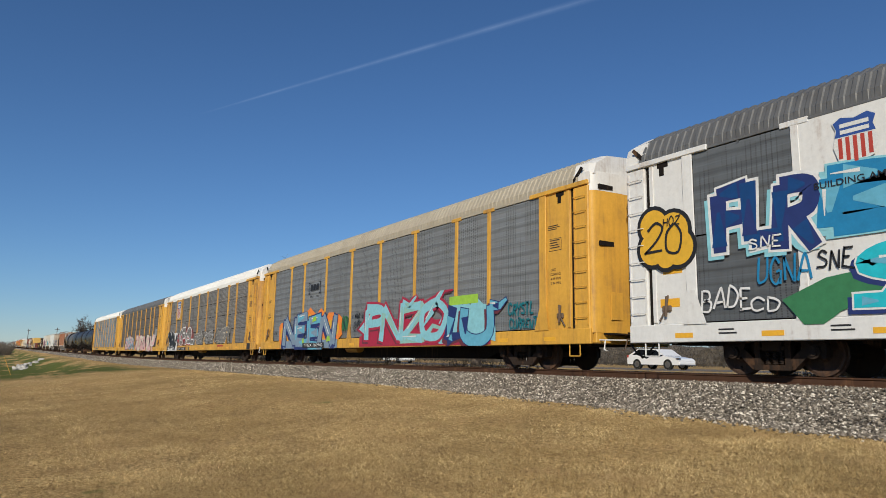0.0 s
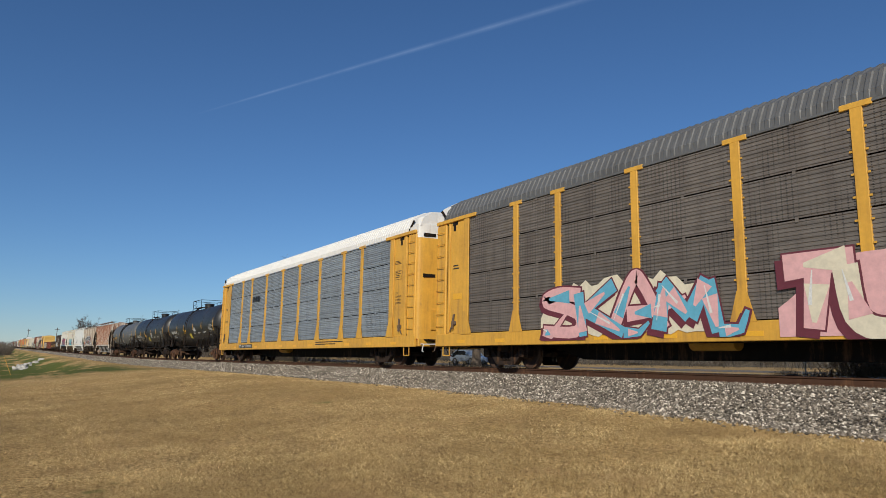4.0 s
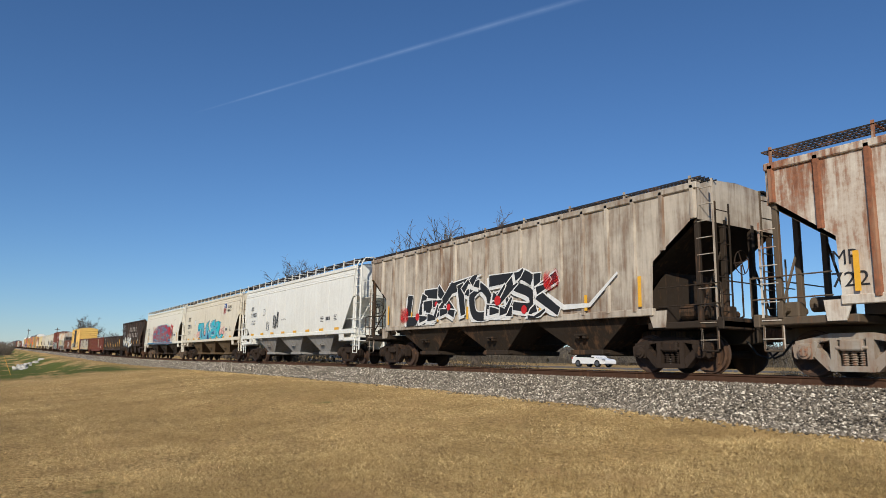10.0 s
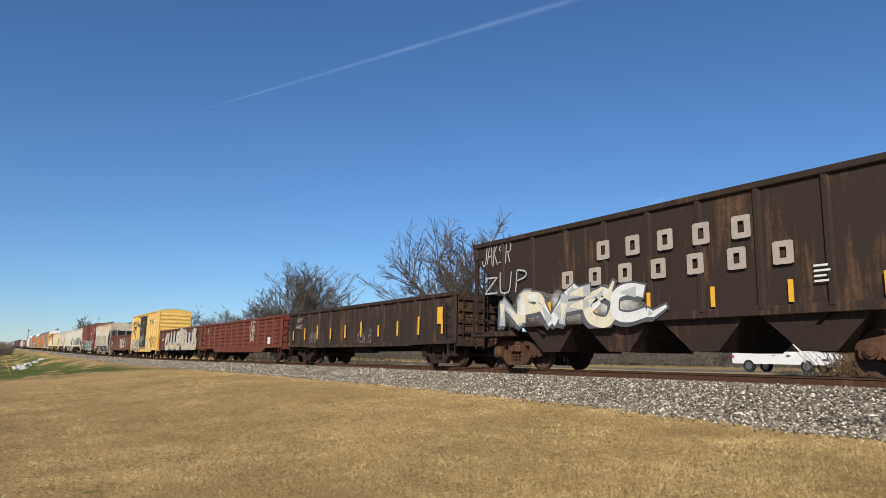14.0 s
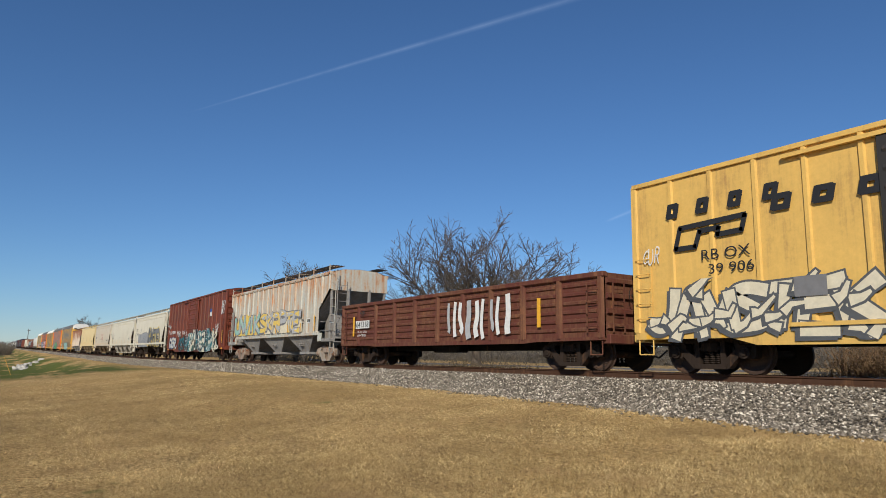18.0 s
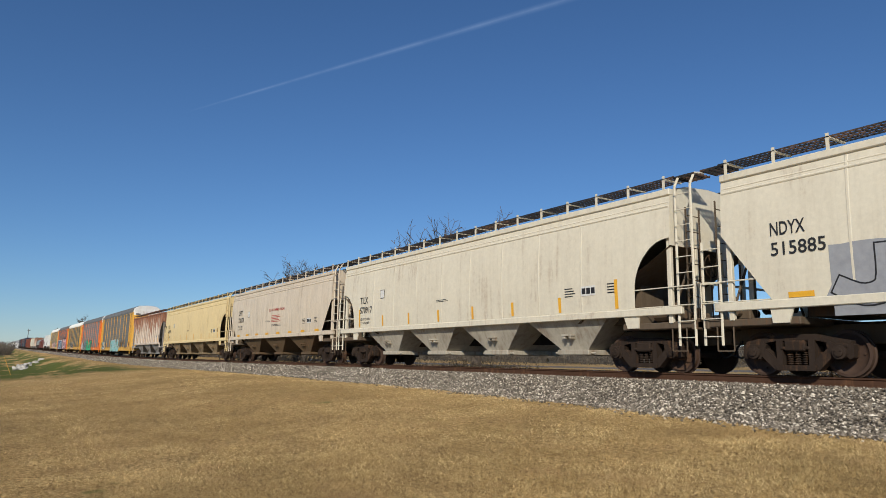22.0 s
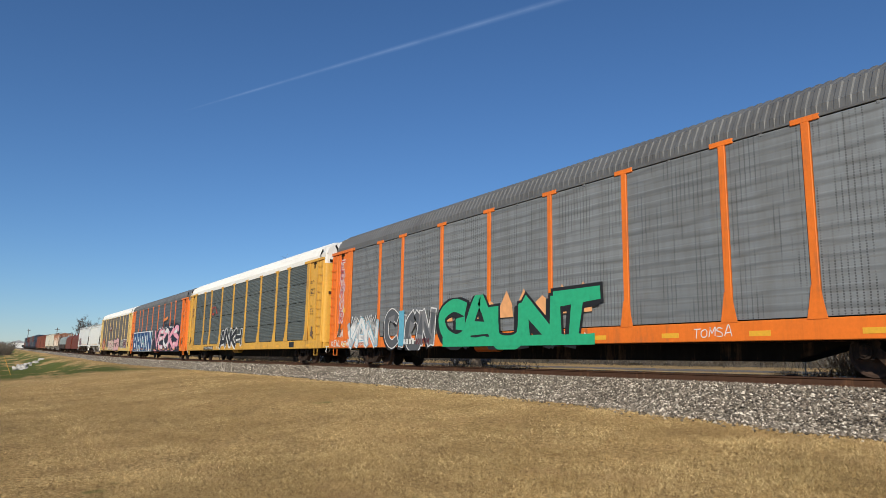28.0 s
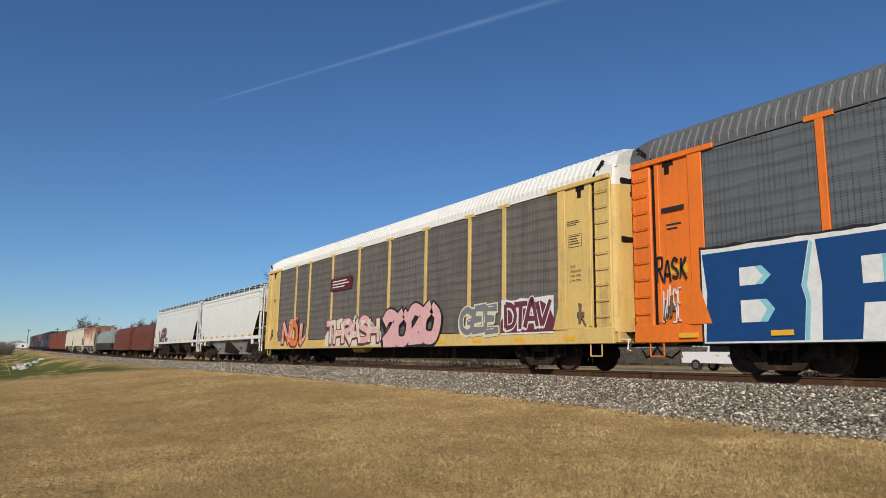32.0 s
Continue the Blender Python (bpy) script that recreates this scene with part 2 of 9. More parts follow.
def blocks(parent, count, x, z, w, h, mat, side, slant=0.0, rise=0.0, skip=(), lift=0.006, solid=0.62, edge=0.0):
    """A brand's letters as plain blocks in a row, or as plain frames with strokes of the width edge."""
    step = w / count
    for i in range(count):
        if i not in skip:
            xa, za, y = x + i * step, z + rise * i, side(z) - lift
            if edge:
                o = Shape()
                run = [(xa + slant, za + h), (xa, za), (xa + step * solid, za), (xa + step * solid + slant, za + h), (xa + slant, za + h)]
                for k in range(4):
                    ribbon(o, run[k:k + 2], edge, side, lift + 0.0006 * k, za - 0.05, za + h + 0.05, edge * 0.4, 0.0)
                part("brand_block", o, mat, parent)
                continue
            part("brand_block", Shape().add([(xa, y, za), (xa + step * solid, y, za), (xa + step * solid + slant, y, za + h), (xa + slant, y, za + h)], [(0, 1, 2, 3)]), mat, parent)


# hand-drawn capitals as strokes in a unit cell
GLYPHS = {}
GLYPHS["A"] = ((0, -0.02, 0.38, 1, 0.58, 1, 1, -0.02), (0.2, 0.34, 0.82, 0.34))
GLYPHS["B"] = ((0.12, 0, 0.1, 1), (0.1, 1, 0.75, 0.95, 0.8, 0.66, 0.2, 0.53), (0.2, 0.53, 0.88, 0.42, 0.82, 0.06, 0.12, 0))
GLYPHS["C"] = ((0.95, 0.82, 0.5, 1, 0.1, 0.75, 0.1, 0.25, 0.5, 0, 0.97, 0.15),)
GLYPHS["D"] = ((0.1, 0, 0.1, 1), (0.1, 1, 0.65, 0.92, 0.92, 0.55, 0.7, 0.1, 0.1, 0))
GLYPHS["E"] = ((0.95, 1, 0.14, 0.98), (0.14, 0.98, 0.1, 0), (0.1, 0.02, 0.98, 0), (0.12, 0.52, 0.75, 0.52))
GLYPHS["F"] = ((0.98, 1, 0.12, 0.98), (0.12, 0.98, 0.1, -0.05), (0.12, 0.52, 0.8, 0.52))
GLYPHS["G"] = ((0.92, 0.82, 0.5, 1, 0.08, 0.7, 0.12, 0.22, 0.55, 0, 0.92, 0.15), (0.92, 0.0, 0.9, 0.46), (0.9, 0.46, 0.55, 0.44))
GLYPHS["H"] = ((0.1, 1, 0.1, 0), (0.9, 1, 0.9, 0), (0.1, 0.5, 0.9, 0.5))
GLYPHS["I"] = ((0.5, 1, 0.46, 0),)
GLYPHS["J"] = ((0.8, 1, 0.78, 0.2, 0.45, 0, 0.05, 0.25),)
GLYPHS["K"] = ((0.12, 1, 0.12, -0.02), (0.92, 1, 0.2, 0.48), (0.2, 0.5, 1, -0.04))
GLYPHS["L"] = ((0.16, 1, 0.12, 0.02), (0.12, 0.03, 0.98, 0.06))
GLYPHS["M"] = ((0.02, 0, 0.14, 1), (0.14, 1, 0.5, 0.3), (0.5, 0.3, 0.86, 1), (0.86, 1, 0.98, 0))
GLYPHS["N"] = ((0.08, -0.02, 0.1, 1), (0.1, 1, 0.86, 0.02), (0.88, 0, 0.92, 1.06))
GLYPHS["O"] = ((0.5, 1, 0.08, 0.68, 0.18, 0.1, 0.78, 0.06, 0.92, 0.65, 0.5, 1),)
GLYPHS["P"] = ((0.12, -0.04, 0.1, 1), (0.1, 0.98, 0.8, 0.95, 0.86, 0.6, 0.15, 0.46))
GLYPHS["R"] = ((0.12, -0.04, 0.1, 1), (0.1, 0.98, 0.8, 0.94, 0.8, 0.58, 0.15, 0.48), (0.42, 0.48, 0.98, -0.06))
GLYPHS["S"] = ((0.92, 0.88, 0.4, 1, 0.08, 0.75, 0.85, 0.42, 0.75, 0.06, 0.02, 0.06),)
GLYPHS["T"] = ((-0.04, 0.95, 1.04, 1), (0.52, 0.98, 0.46, -0.05))
GLYPHS["U"] = ((0.08, 1, 0.12, 0.2, 0.5, 0, 0.88, 0.2, 0.92, 1),)
GLYPHS["V"] = ((0, 1, 0.46, 0), (0.46, 0, 1, 1.02))
GLYPHS["W"] = ((0, 1, 0.22, 0), (0.22, 0, 0.5, 0.72), (0.5, 0.72, 0.76, 0), (0.76, 0, 1, 1.04))
GLYPHS["X"] = ((0.05, 1, 0.98, 0), (0.95, 1, 0.02, 0))
GLYPHS["Y"] = ((0, 1, 0.5, 0.46), (1, 1.02, 0.5, 0.46), (0.5, 0.46, 0.42, -0.06))
GLYPHS["Z"] = ((0.02, 0.95, 0.97, 1), (0.95, 0.98, 0.05, 0.04), (0.03, 0.04, 1.02, 0.06))
GLYPHS["2"] = ((0.08, 0.75, 0.4, 1, 0.9, 0.8, 0.6, 0.4, 0.08, 0.05), (0.08, 0.05, 0.98, 0.04))
GLYPHS["0"] = GLYPHS["O"]
GLYPHS["6"] = ((0.85, 1, 0.3, 0.8, 0.1, 0.35, 0.4, 0, 0.85, 0.2, 0.7, 0.5, 0.2, 0.42),)
GLYPHS["!"] = ((0.5, 1, 0.5, 0.32), (0.5, 0.12, 0.5, 0.0))


def bend(pts, steps=4):
    """A smooth line through a few points."""
    out = []
    for q in range(len(pts) - 1):
        p0, p1, p2, p3 = pts[max(0, q - 1)], pts[q], pts[q + 1], pts[min(len(pts) - 1, q + 2)]
        for m in range(steps):
            t = m / steps
            out.append(tuple(0.5 * (2 * p1[j] + (p2[j] - p0[j]) * t + (2 * p0[j] - 5 * p1[j] + 4 * p2[j] - p3[j]) * t * t + (3 * p1[j] - p0[j] - 3 * p2[j] + p3[j]) * t ** 3) for j in (0, 1)))
    return out + [pts[-1]]


def ribbon(s, pts, width, side, lift, lo, hi, grow=0.0, taper=0.12):
    """A flat band of paint along a bent line, with chisel ends, kept between the heights lo and hi."""
    fine = []
    for k in range(len(pts) - 1):
        (xa, za), (xb, zb) = pts[k], pts[k + 1]
        m = max(2, int(math.hypot(xb - xa, zb - za) / 0.22))
        fine += [(xa + (xb - xa) * i / m, za + (zb - za) * i / m) for i in range(m)]
    fine.append(pts[-1])
    n = len(fine) - 1
    if grow:
        for i, j in ((0, 1), (n, n - 1)):
            d = math.hypot(fine[i][0] - fine[j][0], fine[i][1] - fine[j][1]) or 1
            fine[i] = tuple(fine[i][q] + (fine[i][q] - fine[j][q]) / d * grow for q in (0, 1))
    one, two = [], []
    for k, p in enumerate(fine):
        a, c = fine[max(0, k - 1)], fine[min(n, k + 1)]
        d = math.hypot(c[0] - a[0], c[1] - a[1]) or 1
        f = width / 2 * (1 - taper + 2 * taper * k / n) + grow
        nx, nz = -(c[1] - a[1]) / d * f, (c[0] - a[0]) / d * f
        for row, g in ((one, 1), (two, -1)):
            z = min(hi, max(lo, p[1] + nz * g))
            row.append((p[0] + nx * g, side(z) - lift, z))
    s.sheet([one, two])


def backdrop(parent, seed, x0, x1, z0, z1, mat, side, rough=0.16, lift=0.003, name="graffiti_ground", square=False):
    """A sprayed ground with an uneven upper edge."""
    rng = random.Random(seed)
    n = max(6, int((x1 - x0) / 0.22))
    rows = []
    for i in range(n + 1):
        x = x0 + (x1 - x0) * i / n
        e = 1.0 if square else min(1.0, 3.5 * i / n + 0.15, 3.5 * (n - i) / n + 0.15)
        top = z0 + (z1 - z0) * (e ** 0.5) + rng.uniform(-rough, rough)
        bottom = z0 + (rng.uniform(0, rough) if rough > 0.1 else 0)
        rows.append([(x, side(z) - lift, z) for z in [bottom + (max(top, bottom + 0.02) - bottom) * j / 4 for j in range(5)]])
    return part(name, Shape().sheet(rows), mat, parent)


def mural(parent, seed, x0, x1, z0, z1, side, letters, fills, line, halo=None, spiky=0.6, accent=None, stroke=0.05, fat=1.0, smooth_lines=True, shiny=True):
    """A spray-painted piece of interlocked capitals: ground, outline, body, second colour and highlights."""
    rng = random.Random(seed)
    word, letters = letters, len(letters)
    w, tall = (x1 - x0) / letters, z1 - z0
    lo, hi = z0 - 0.15, z1 + 0.25
    if halo:
        backdrop(parent, seed + 900, x0 - 0.25, x1 + 0.25, z0 - 0.08, z1 + 0.02, halo, side, 0.05 + 0.1 * spiky)
    for i in range(letters):
        figure = GLYPHS[word[i]]
        lean, drop = rng.uniform(-0.12, 0.2), rng.uniform(-0.08, 0.08)
        band = min(w * 0.30, tall * 0.27) * rng.uniform(0.9, 1.12) * fat
        runs = []
        for st in figure:
            pts = []
            for u, v in zip(st[0::2], st[1::2]):
                u += rng.uniform(-0.05, 0.05) * (0.4 + spiky)
                v += rng.uniform(-0.05, 0.05) * (0.4 + spiky)
                v = v * 0.86 + 0.07 + drop
                pts.append((x0 + w * (i - 0.08 + u * 1.16) + lean * w * (v - 0.5), z0 + tall * v))
            if len(pts) > 2 and smooth_lines:
                pts = bend(pts)
            runs.append(pts)
        if spiky > 1.0:
            # arrows and hooks that lock the figures into each other
            for _ in range(2):
                px, pz = rng.choice(runs)[-1]
                dx, dz = rng.choice((-1, 1)) * w * rng.uniform(0.25, 0.6), tall * rng.uniform(-0.3, 0.35)
                runs.append([(px, pz), (px + dx * 0.6, pz + dz * 0.3), (px + dx, pz + dz)])
        if spiky > 0.5:
            # arrows and tails that run out under the neighbours
            px, pz = runs[-1][-1]
            runs.append([(px, pz), (px + w * rng.uniform(0.2, 0.5), pz + tall * rng.uniform(-0.1, 0.3)), (px + w * rng.uniform(0.5, 0.8), pz + tall * rng.uniform(0.1, 0.4))])
        up = 0.0022 * (i % 2)
        shade, edge, core, fade, shine = Shape(), Shape(), Shape(), Shape(), Shape()
        for k, pts in enumerate(runs):
            b = band * (0.55 if k >= len(figure) else 1.0)
            t = 0.55 if k >= len(figure) else 0.14
            dz = 0.0034 * k if spiky > 1.0 else 0.0005 * k
            gap = 0.0017 if spiky > 1.0 else 0.0045
            if stroke > 0.03:
                ribbon(shade, [(x - band * 0.3, z - band * 0.28) for x, z in pts], b, side, 0.0062 + dz + up, lo, hi, stroke * 0.6, -t)
            ribbon(edge, pts, b, side, 0.0105 + dz + up, lo, hi, stroke * rng.uniform(0.7, 1.0), -t)
            ribbon(core, pts, b, side, 0.0105 + gap + dz + up, lo, hi, 0.0, -t)
            if len(fills) > 1:
                mid = pts[max(1, len(pts) // 3)]
                ribbon(fade, [tuple(pts[0][q] * 0.7 + mid[q] * 0.3 for q in (0, 1)), tuple(pts[0][q] * 0.1 + mid[q] * 0.9 for q in (0, 1))], b * 0.62, side, 0.0115 + gap * 1.6 + dz + up, lo, hi, 0.0, rng.choice((-0.7, 0.7)))
            if not shiny or rng.random() < 0.45:
                continue
            ax, az = pts[0]
            bx, bz = pts[max(1, len(pts) // 3)]
            ox, oz = -band * 0.2, band * 0.2
            ribbon(shine, [(ax * 0.85 + bx * 0.15 + ox, az * 0.85 + bz * 0.15 + oz), (ax * 0.3 + bx * 0.7 + ox, az * 0.3 + bz * 0.7 + oz)], band * 0.11, side, 0.0125 + gap * 2 + dz + up, lo, hi, 0.0, 0.6)
        if stroke > 0.03:
            part("graffiti_shade", shade, accent or line, parent)
        letter = part("graffiti_letter", edge, line, parent)
        part("fill", core, fills[i % len(fills)], letter)
        if len(fills) > 1:
            part("fade", fade, fills[(i + 1) % len(fills)], letter)
        if shine.v:
            part("highlight", shine, WHITE_MARK, letter)


def script(parent, words, x, z, w, h, mat, side, thick=0.03, seed=1, name="graffiti_tag"):
    """A quick spray-can signature in thin joined capitals."""
    rng = random.Random(seed)
    s = Shape()
    cell = w / len(words)
    for i, ch in enumerate(words):
        if ch == " ":
            continue
        x0, lean, zz, grow = x + cell * i, rng.uniform(0.0, 0.2) * h, z + rng.uniform(-0.08, 0.08) * h, rng.uniform(0.85, 1.12)
        for st in GLYPHS[ch]:
            pts = []
            for u, v in zip(st[0::2], st[1::2]):
                u, v = u + rng.uniform(-0.07, 0.07), v + rng.uniform(-0.06, 0.06)
                pts.append((x0 + cell * 0.86 * u + lean * v, zz + h * v * grow))
            if len(pts) > 2:
                pts = bend(pts)
            ribbon(s, pts, thick, side, 0.0085 + 0.0004 * (i % 3), z - h, z + 2.5 * h, 0.0, -0.1)
    return part(name, s, mat, parent)


TAG_WORDS = ("RASK", "WISER", "OKEY", "BRAE", "TOMS", "SKEN", "AURA", "KEWL", "HOBS", "VENT", "JAKS", "NODE")


def scrawl(parent, seed, x, z, w, h, mat, side, loops=4, thick=0.025, name="graffiti_tag"):
    """A signature that cannot be read: letter-like strokes that run over one another."""
    word = (TAG_WORDS[seed % 12] + TAG_WORDS[(seed // 3 + 5) % 12])[:max(2, loops)]
    return script(parent, word, x, z, w * 1.1, h, mat, side, thick, seed, name)


def mist(name, colour, strong=0.9):
    """Overspray: thin paint that fades out towards the edges of its patch."""
    n = Nodes("mist_" + name)
    sep = n.tree.nodes.new("ShaderNodeSeparateXYZ")
    n.link(n.coord.outputs["Generated"], sep.inputs[0])
    fall = None
    for k in (0, 2):
        d = n.math("ABSOLUTE", n.math("SUBTRACT", n.math("MULTIPLY", sep.outputs[k], 2.0), 1.0))
        f = n.ramp(d, 0.98, 0.35 if k == 2 else 0.7)
        fall = f if fall is None else n.math("MULTIPLY", fall, f)
    cloud = n.ramp(n.noise(n.at(shift=17.0), 1.6, 4, 0.6), 0.32, 0.62)
    n.link(n.math("MULTIPLY", n.math("MULTIPLY", fall, cloud), strong), n.bsdf.inputs["Alpha"])
    return n.out(colour, 0.6)


def spray(name, colour):
    return plain("spray_" + name, colour, 0.55, 0, 6.0, 0.78)


def track_z(x):
    """Rail height along the line: level here, a climb of about one in a hundred far off."""
    u = max(0.0, -x - 60)
    return 0.0095 * (u - 30 * (1 - math.exp(-u / 30)))


# ---- the ground ----
def soft_step(a, b, x):
    u = min(1.0, max(0.0, (x - a) / (b - a)))
    return u * u * (3 - 2 * u)


def ground_z(x, y):
    z = track_z(x) * (1 - soft_step(60, 400, abs(y)) * 0.6)
    if y < 0:
        near = -0.66 - 0.10 * soft_step(-22, -4, x) - 0.70 * soft_step(-4.0, -16.0, y) - 0.012 * max(0, -16 - y)
        near += 0.16 * math.exp(-(((x + 36) / 14) ** 2 + ((y + 7.5) / 3.0) ** 2))
        dip = soft_step(-55, -95, x) * soft_step(-4.5, -10, y)
        z += near - 1.1 * dip
    else:
        z += -0.66 + 0.50 * soft_step(4, 11, y) + 0.35 * soft_step(42, 60, y)
    if abs(y) > 4:
        z += 0.05 * noise.noise((x * 0.15, y * 0.15, 0)) + 0.02 * noise.noise((x * 0.8, y * 0.8, 3))
    return z


def spread(edges):
    """Places along an axis: (from, to, step) runs, end to end."""
    out = []
    for a, b, d in edges:
        k = max(1, round((b - a) / d))
        out += [a + (b - a) * i / k for i in range(k)]
    return out + [edges[-1][1]]


def ground_material():
    n = Nodes("dry_mown_grass")
    vec = n.at()
    big = n.noise(vec, 0.16, 4, 0.55)
    mid = n.noise(vec, 1.1, 5, 0.65)
    fine = n.noise(n.at((1, 1.4, 1)), 13.0, 6, 0.82)
    tuft = n.noise(n.at((1, 0.5, 1)), 60.0, 3, 0.7)
    col = n.mix(n.ramp(fine, 0.38, 0.62), (0.13, 0.078, 0.026), (0.86, 0.60, 0.26))
    col = n.mix(n.math("MULTIPLY", n.ramp(mid, 0.46, 0.66), 0.55), col, (0.27, 0.165, 0.06))
    col = n.mix(n.math("MULTIPLY", n.ramp(big, 0.46, 0.60), 0.5), col, (0.30, 0.205, 0.08))
    # green growth in the hollow beside the line, and a few tufts
    sep = n.tree.nodes.new("ShaderNodeSeparateXYZ")
    n.link(vec, sep.inputs[0])
    hollow = n.math("MULTIPLY", n.ramp(sep.outputs[0], -43, -52), n.ramp(n.noise(n.at((0.35, 1.6, 1)), 0.2, 4), 0.42, 0.51))
    hollow = n.math("MULTIPLY", hollow, n.ramp(sep.outputs[1], -4.5, -7))
    col = n.mix(n.math("MULTIPLY", hollow, 0.92), col, (0.085, 0.115, 0.022))
    spots = n.math("MULTIPLY", n.ramp(n.noise(vec, 0.85, 3), 0.70, 0.76), 0.7)
    col = n.mix(spots, col, (0.12, 0.14, 0.035))
    beyond = n.ramp(sep.outputs[1], 20, 60)
    col = n.mix(n.math("MULTIPLY", beyond, 0.4), col, (0.33, 0.24, 0.11))
    n.bump(n.math("ADD", fine, tuft), 0.045, 1.0)
    return n.out(col, 0.95, gloss=0.1)


def build_ground():
    xs = spread([(-3200, -700, 250), (-700, -140, 20), (-140, -40, 2.5), (-40, 12, 0.8), (12, 60, 4), (60, 700, 80), (700, 3200, 500)])
    ys = spread([(-3200, -400, 400), (-400, -40, 30), (-40, -17, 2), (-17, -3.0, 0.6), (-3.0, 24, 1.5), (24, 120, 8), (120, 500, 40), (500, 3200, 450)])
    s = Shape().sheet([[(x, y, ground_z(x, y)) for x in xs] for y in ys])
    tagged(new("ground", s.mesh("ground", ground_material(), True)), "dry tan mown grass with green patches beside the railway", "grass", kind="structure")


def build_grass():
    """Blades of the mown turf, in one object; fewer and broader ones further off."""
    rng = np.random.default_rng(5)
    n = 900000
    r = 5.2 * (52 / 5.2) ** (rng.random(n) ** 0.95)
    a = np.radians(rng.uniform(90 - 5, 180 + 4, n))
    x, y = r * np.cos(a), -14.73 + r * np.sin(a)
    fringe = np.array([0.45 * noise.noise((p * 0.7, 4, 1)) + 0.3 * noise.noise((p * 2.6, 8, 1)) for p in x])
    ok = (y < -2.85 - 1.05 * np.clip((x + 17) / 12, 0, 1) + 0.10 + fringe + rng.normal(0, 0.36, n)) & (x > -43 + rng.normal(0, 3.0, n))
    x, y, r = x[ok], y[ok], r[ok]
    patchy = np.array([noise.noise((p * 0.8, q * 0.8, 7)) + 0.6 * noise.noise((p * 2.7, q * 2.7, 2)) for p, q in zip(x, y)])
    keep = rng.random(len(x)) < 0.86 + 0.35 * patchy
    x, y, r, patchy = x[keep], y[keep], r[keep], patchy[keep]
    n = len(x)
    z = np.array([ground_z(p, q) for p, q in zip(x, y)])
    h = rng.uniform(0.011, 0.033, n) * (1 + 0.4 * patchy) * (1 + 0.006 * r)
    a = rng.uniform(0, 6.283, n)
    w = rng.uniform(0.0024, 0.0052, n) * (0.5 + 0.056 * r)
    lean = rng.uniform(-1.5, 1.5, (n, 2)) * h[:, None]
    v = np.empty((n, 3, 3))
    v[:, 0] = np.c_[x - w * np.cos(a), y - w * np.sin(a), z - 0.004]
    v[:, 1] = np.c_[x + w * np.cos(a), y + w * np.sin(a), z - 0.004]
    v[:, 2] = np.c_[x + lean[:, 0], y + lean[:, 1], z + h]
    me = bpy.data.meshes.new("grass_blades")
    me.from_pydata(v.reshape(-1, 3).tolist(), [], np.arange(3 * n).reshape(-1, 3).tolist())
    m = Nodes("dry_grass_blade")
    g = m.tree.nodes.new("ShaderNodeNewGeometry")
    col = m.mix(g.outputs["Random Per Island"], (0.16, 0.098, 0.030), (1.0, 0.77, 0.375))
    big = m.noise(m.at(), 0.42, 5)
    col = m.mix(m.math("MULTIPLY", m.ramp(big, 0.46, 0.62), 0.5), col, (0.26, 0.165, 0.062))
    wide = m.noise(m.at((0.5, 1.6, 1), 9.0), 0.30, 4)
    col = m.mix(m.math("MULTIPLY", m.ramp(wide, 0.46, 0.60), 0.34), col, (0.21, 0.150, 0.055))
    clump = m.noise(m.at(shift=5.0), 4.5, 4, 0.7)
    col = m.mix(m.math("MULTIPLY", m.ramp(clump, 0.50, 0.62), 0.40), col, (0.20, 0.130, 0.045))
    blush = m.noise(m.at(shift=3.0), 1.3, 4)
    col = m.mix(m.math("MULTIPLY", m.ramp(blush, 0.54, 0.68), 0.4), col, (0.44, 0.285, 0.150))
    green = m.noise(m.at(), 0.85, 3)
    col = m.mix(m.math("MULTIPLY", m.ramp(green, 0.66, 0.74), 0.5), col, (0.13, 0.14, 0.04))
    me.materials.append(m.out(col, 0.95, gloss=0.1))
    tagged(new("grass_blades", me), "short dry straw-coloured grass blades on the lawn", "grass", kind="stuff")


def stone_material():
    n = Nodes("ballast_stone")
    g = n.tree.nodes.new("ShaderNodeNewGeometry")
    r = g.outputs["Random Per Island"]
    grain = n.noise(n.at(), 30.0, 4, 0.7)
    col = n.mix(n.ramp(r, 0.0, 0.6), (0.05, 0.044, 0.036), (0.20, 0.175, 0.14))
    col = n.mix(n.ramp(r, 0.6, 0.80), col, (0.36, 0.315, 0.25))
    col = n.mix(n.ramp(r, 0.84, 0.97), col, (0.84, 0.77, 0.65))
    col = n.mix(n.math("MULTIPLY", n.ramp(grain, 0.4, 0.7), 0.3), col, (0.16, 0.12, 0.085))
    n.bump(grain, 0.006, 0.6)
    return n.out(col, 0.9, gloss=0.2)


def bed_half(x):
    """How far the stones reach from the line's middle."""
    return 3.15 + 1.0 * soft_step(-17, -5, x) + 0.12 * math.sin(x * 0.7) + 0.10 * math.sin(x * 1.9)


def bed_z(x, y):
    a, e = abs(y), bed_half(x)
    top = -0.20
    foot = ground_z(x, -e) - 0.05 - track_z(x)
    if a < 1.95:
        return top + track_z(x)
    return top + (foot - top) * min(1, (a - 1.95) / (e - 1.95)) + track_z(x)


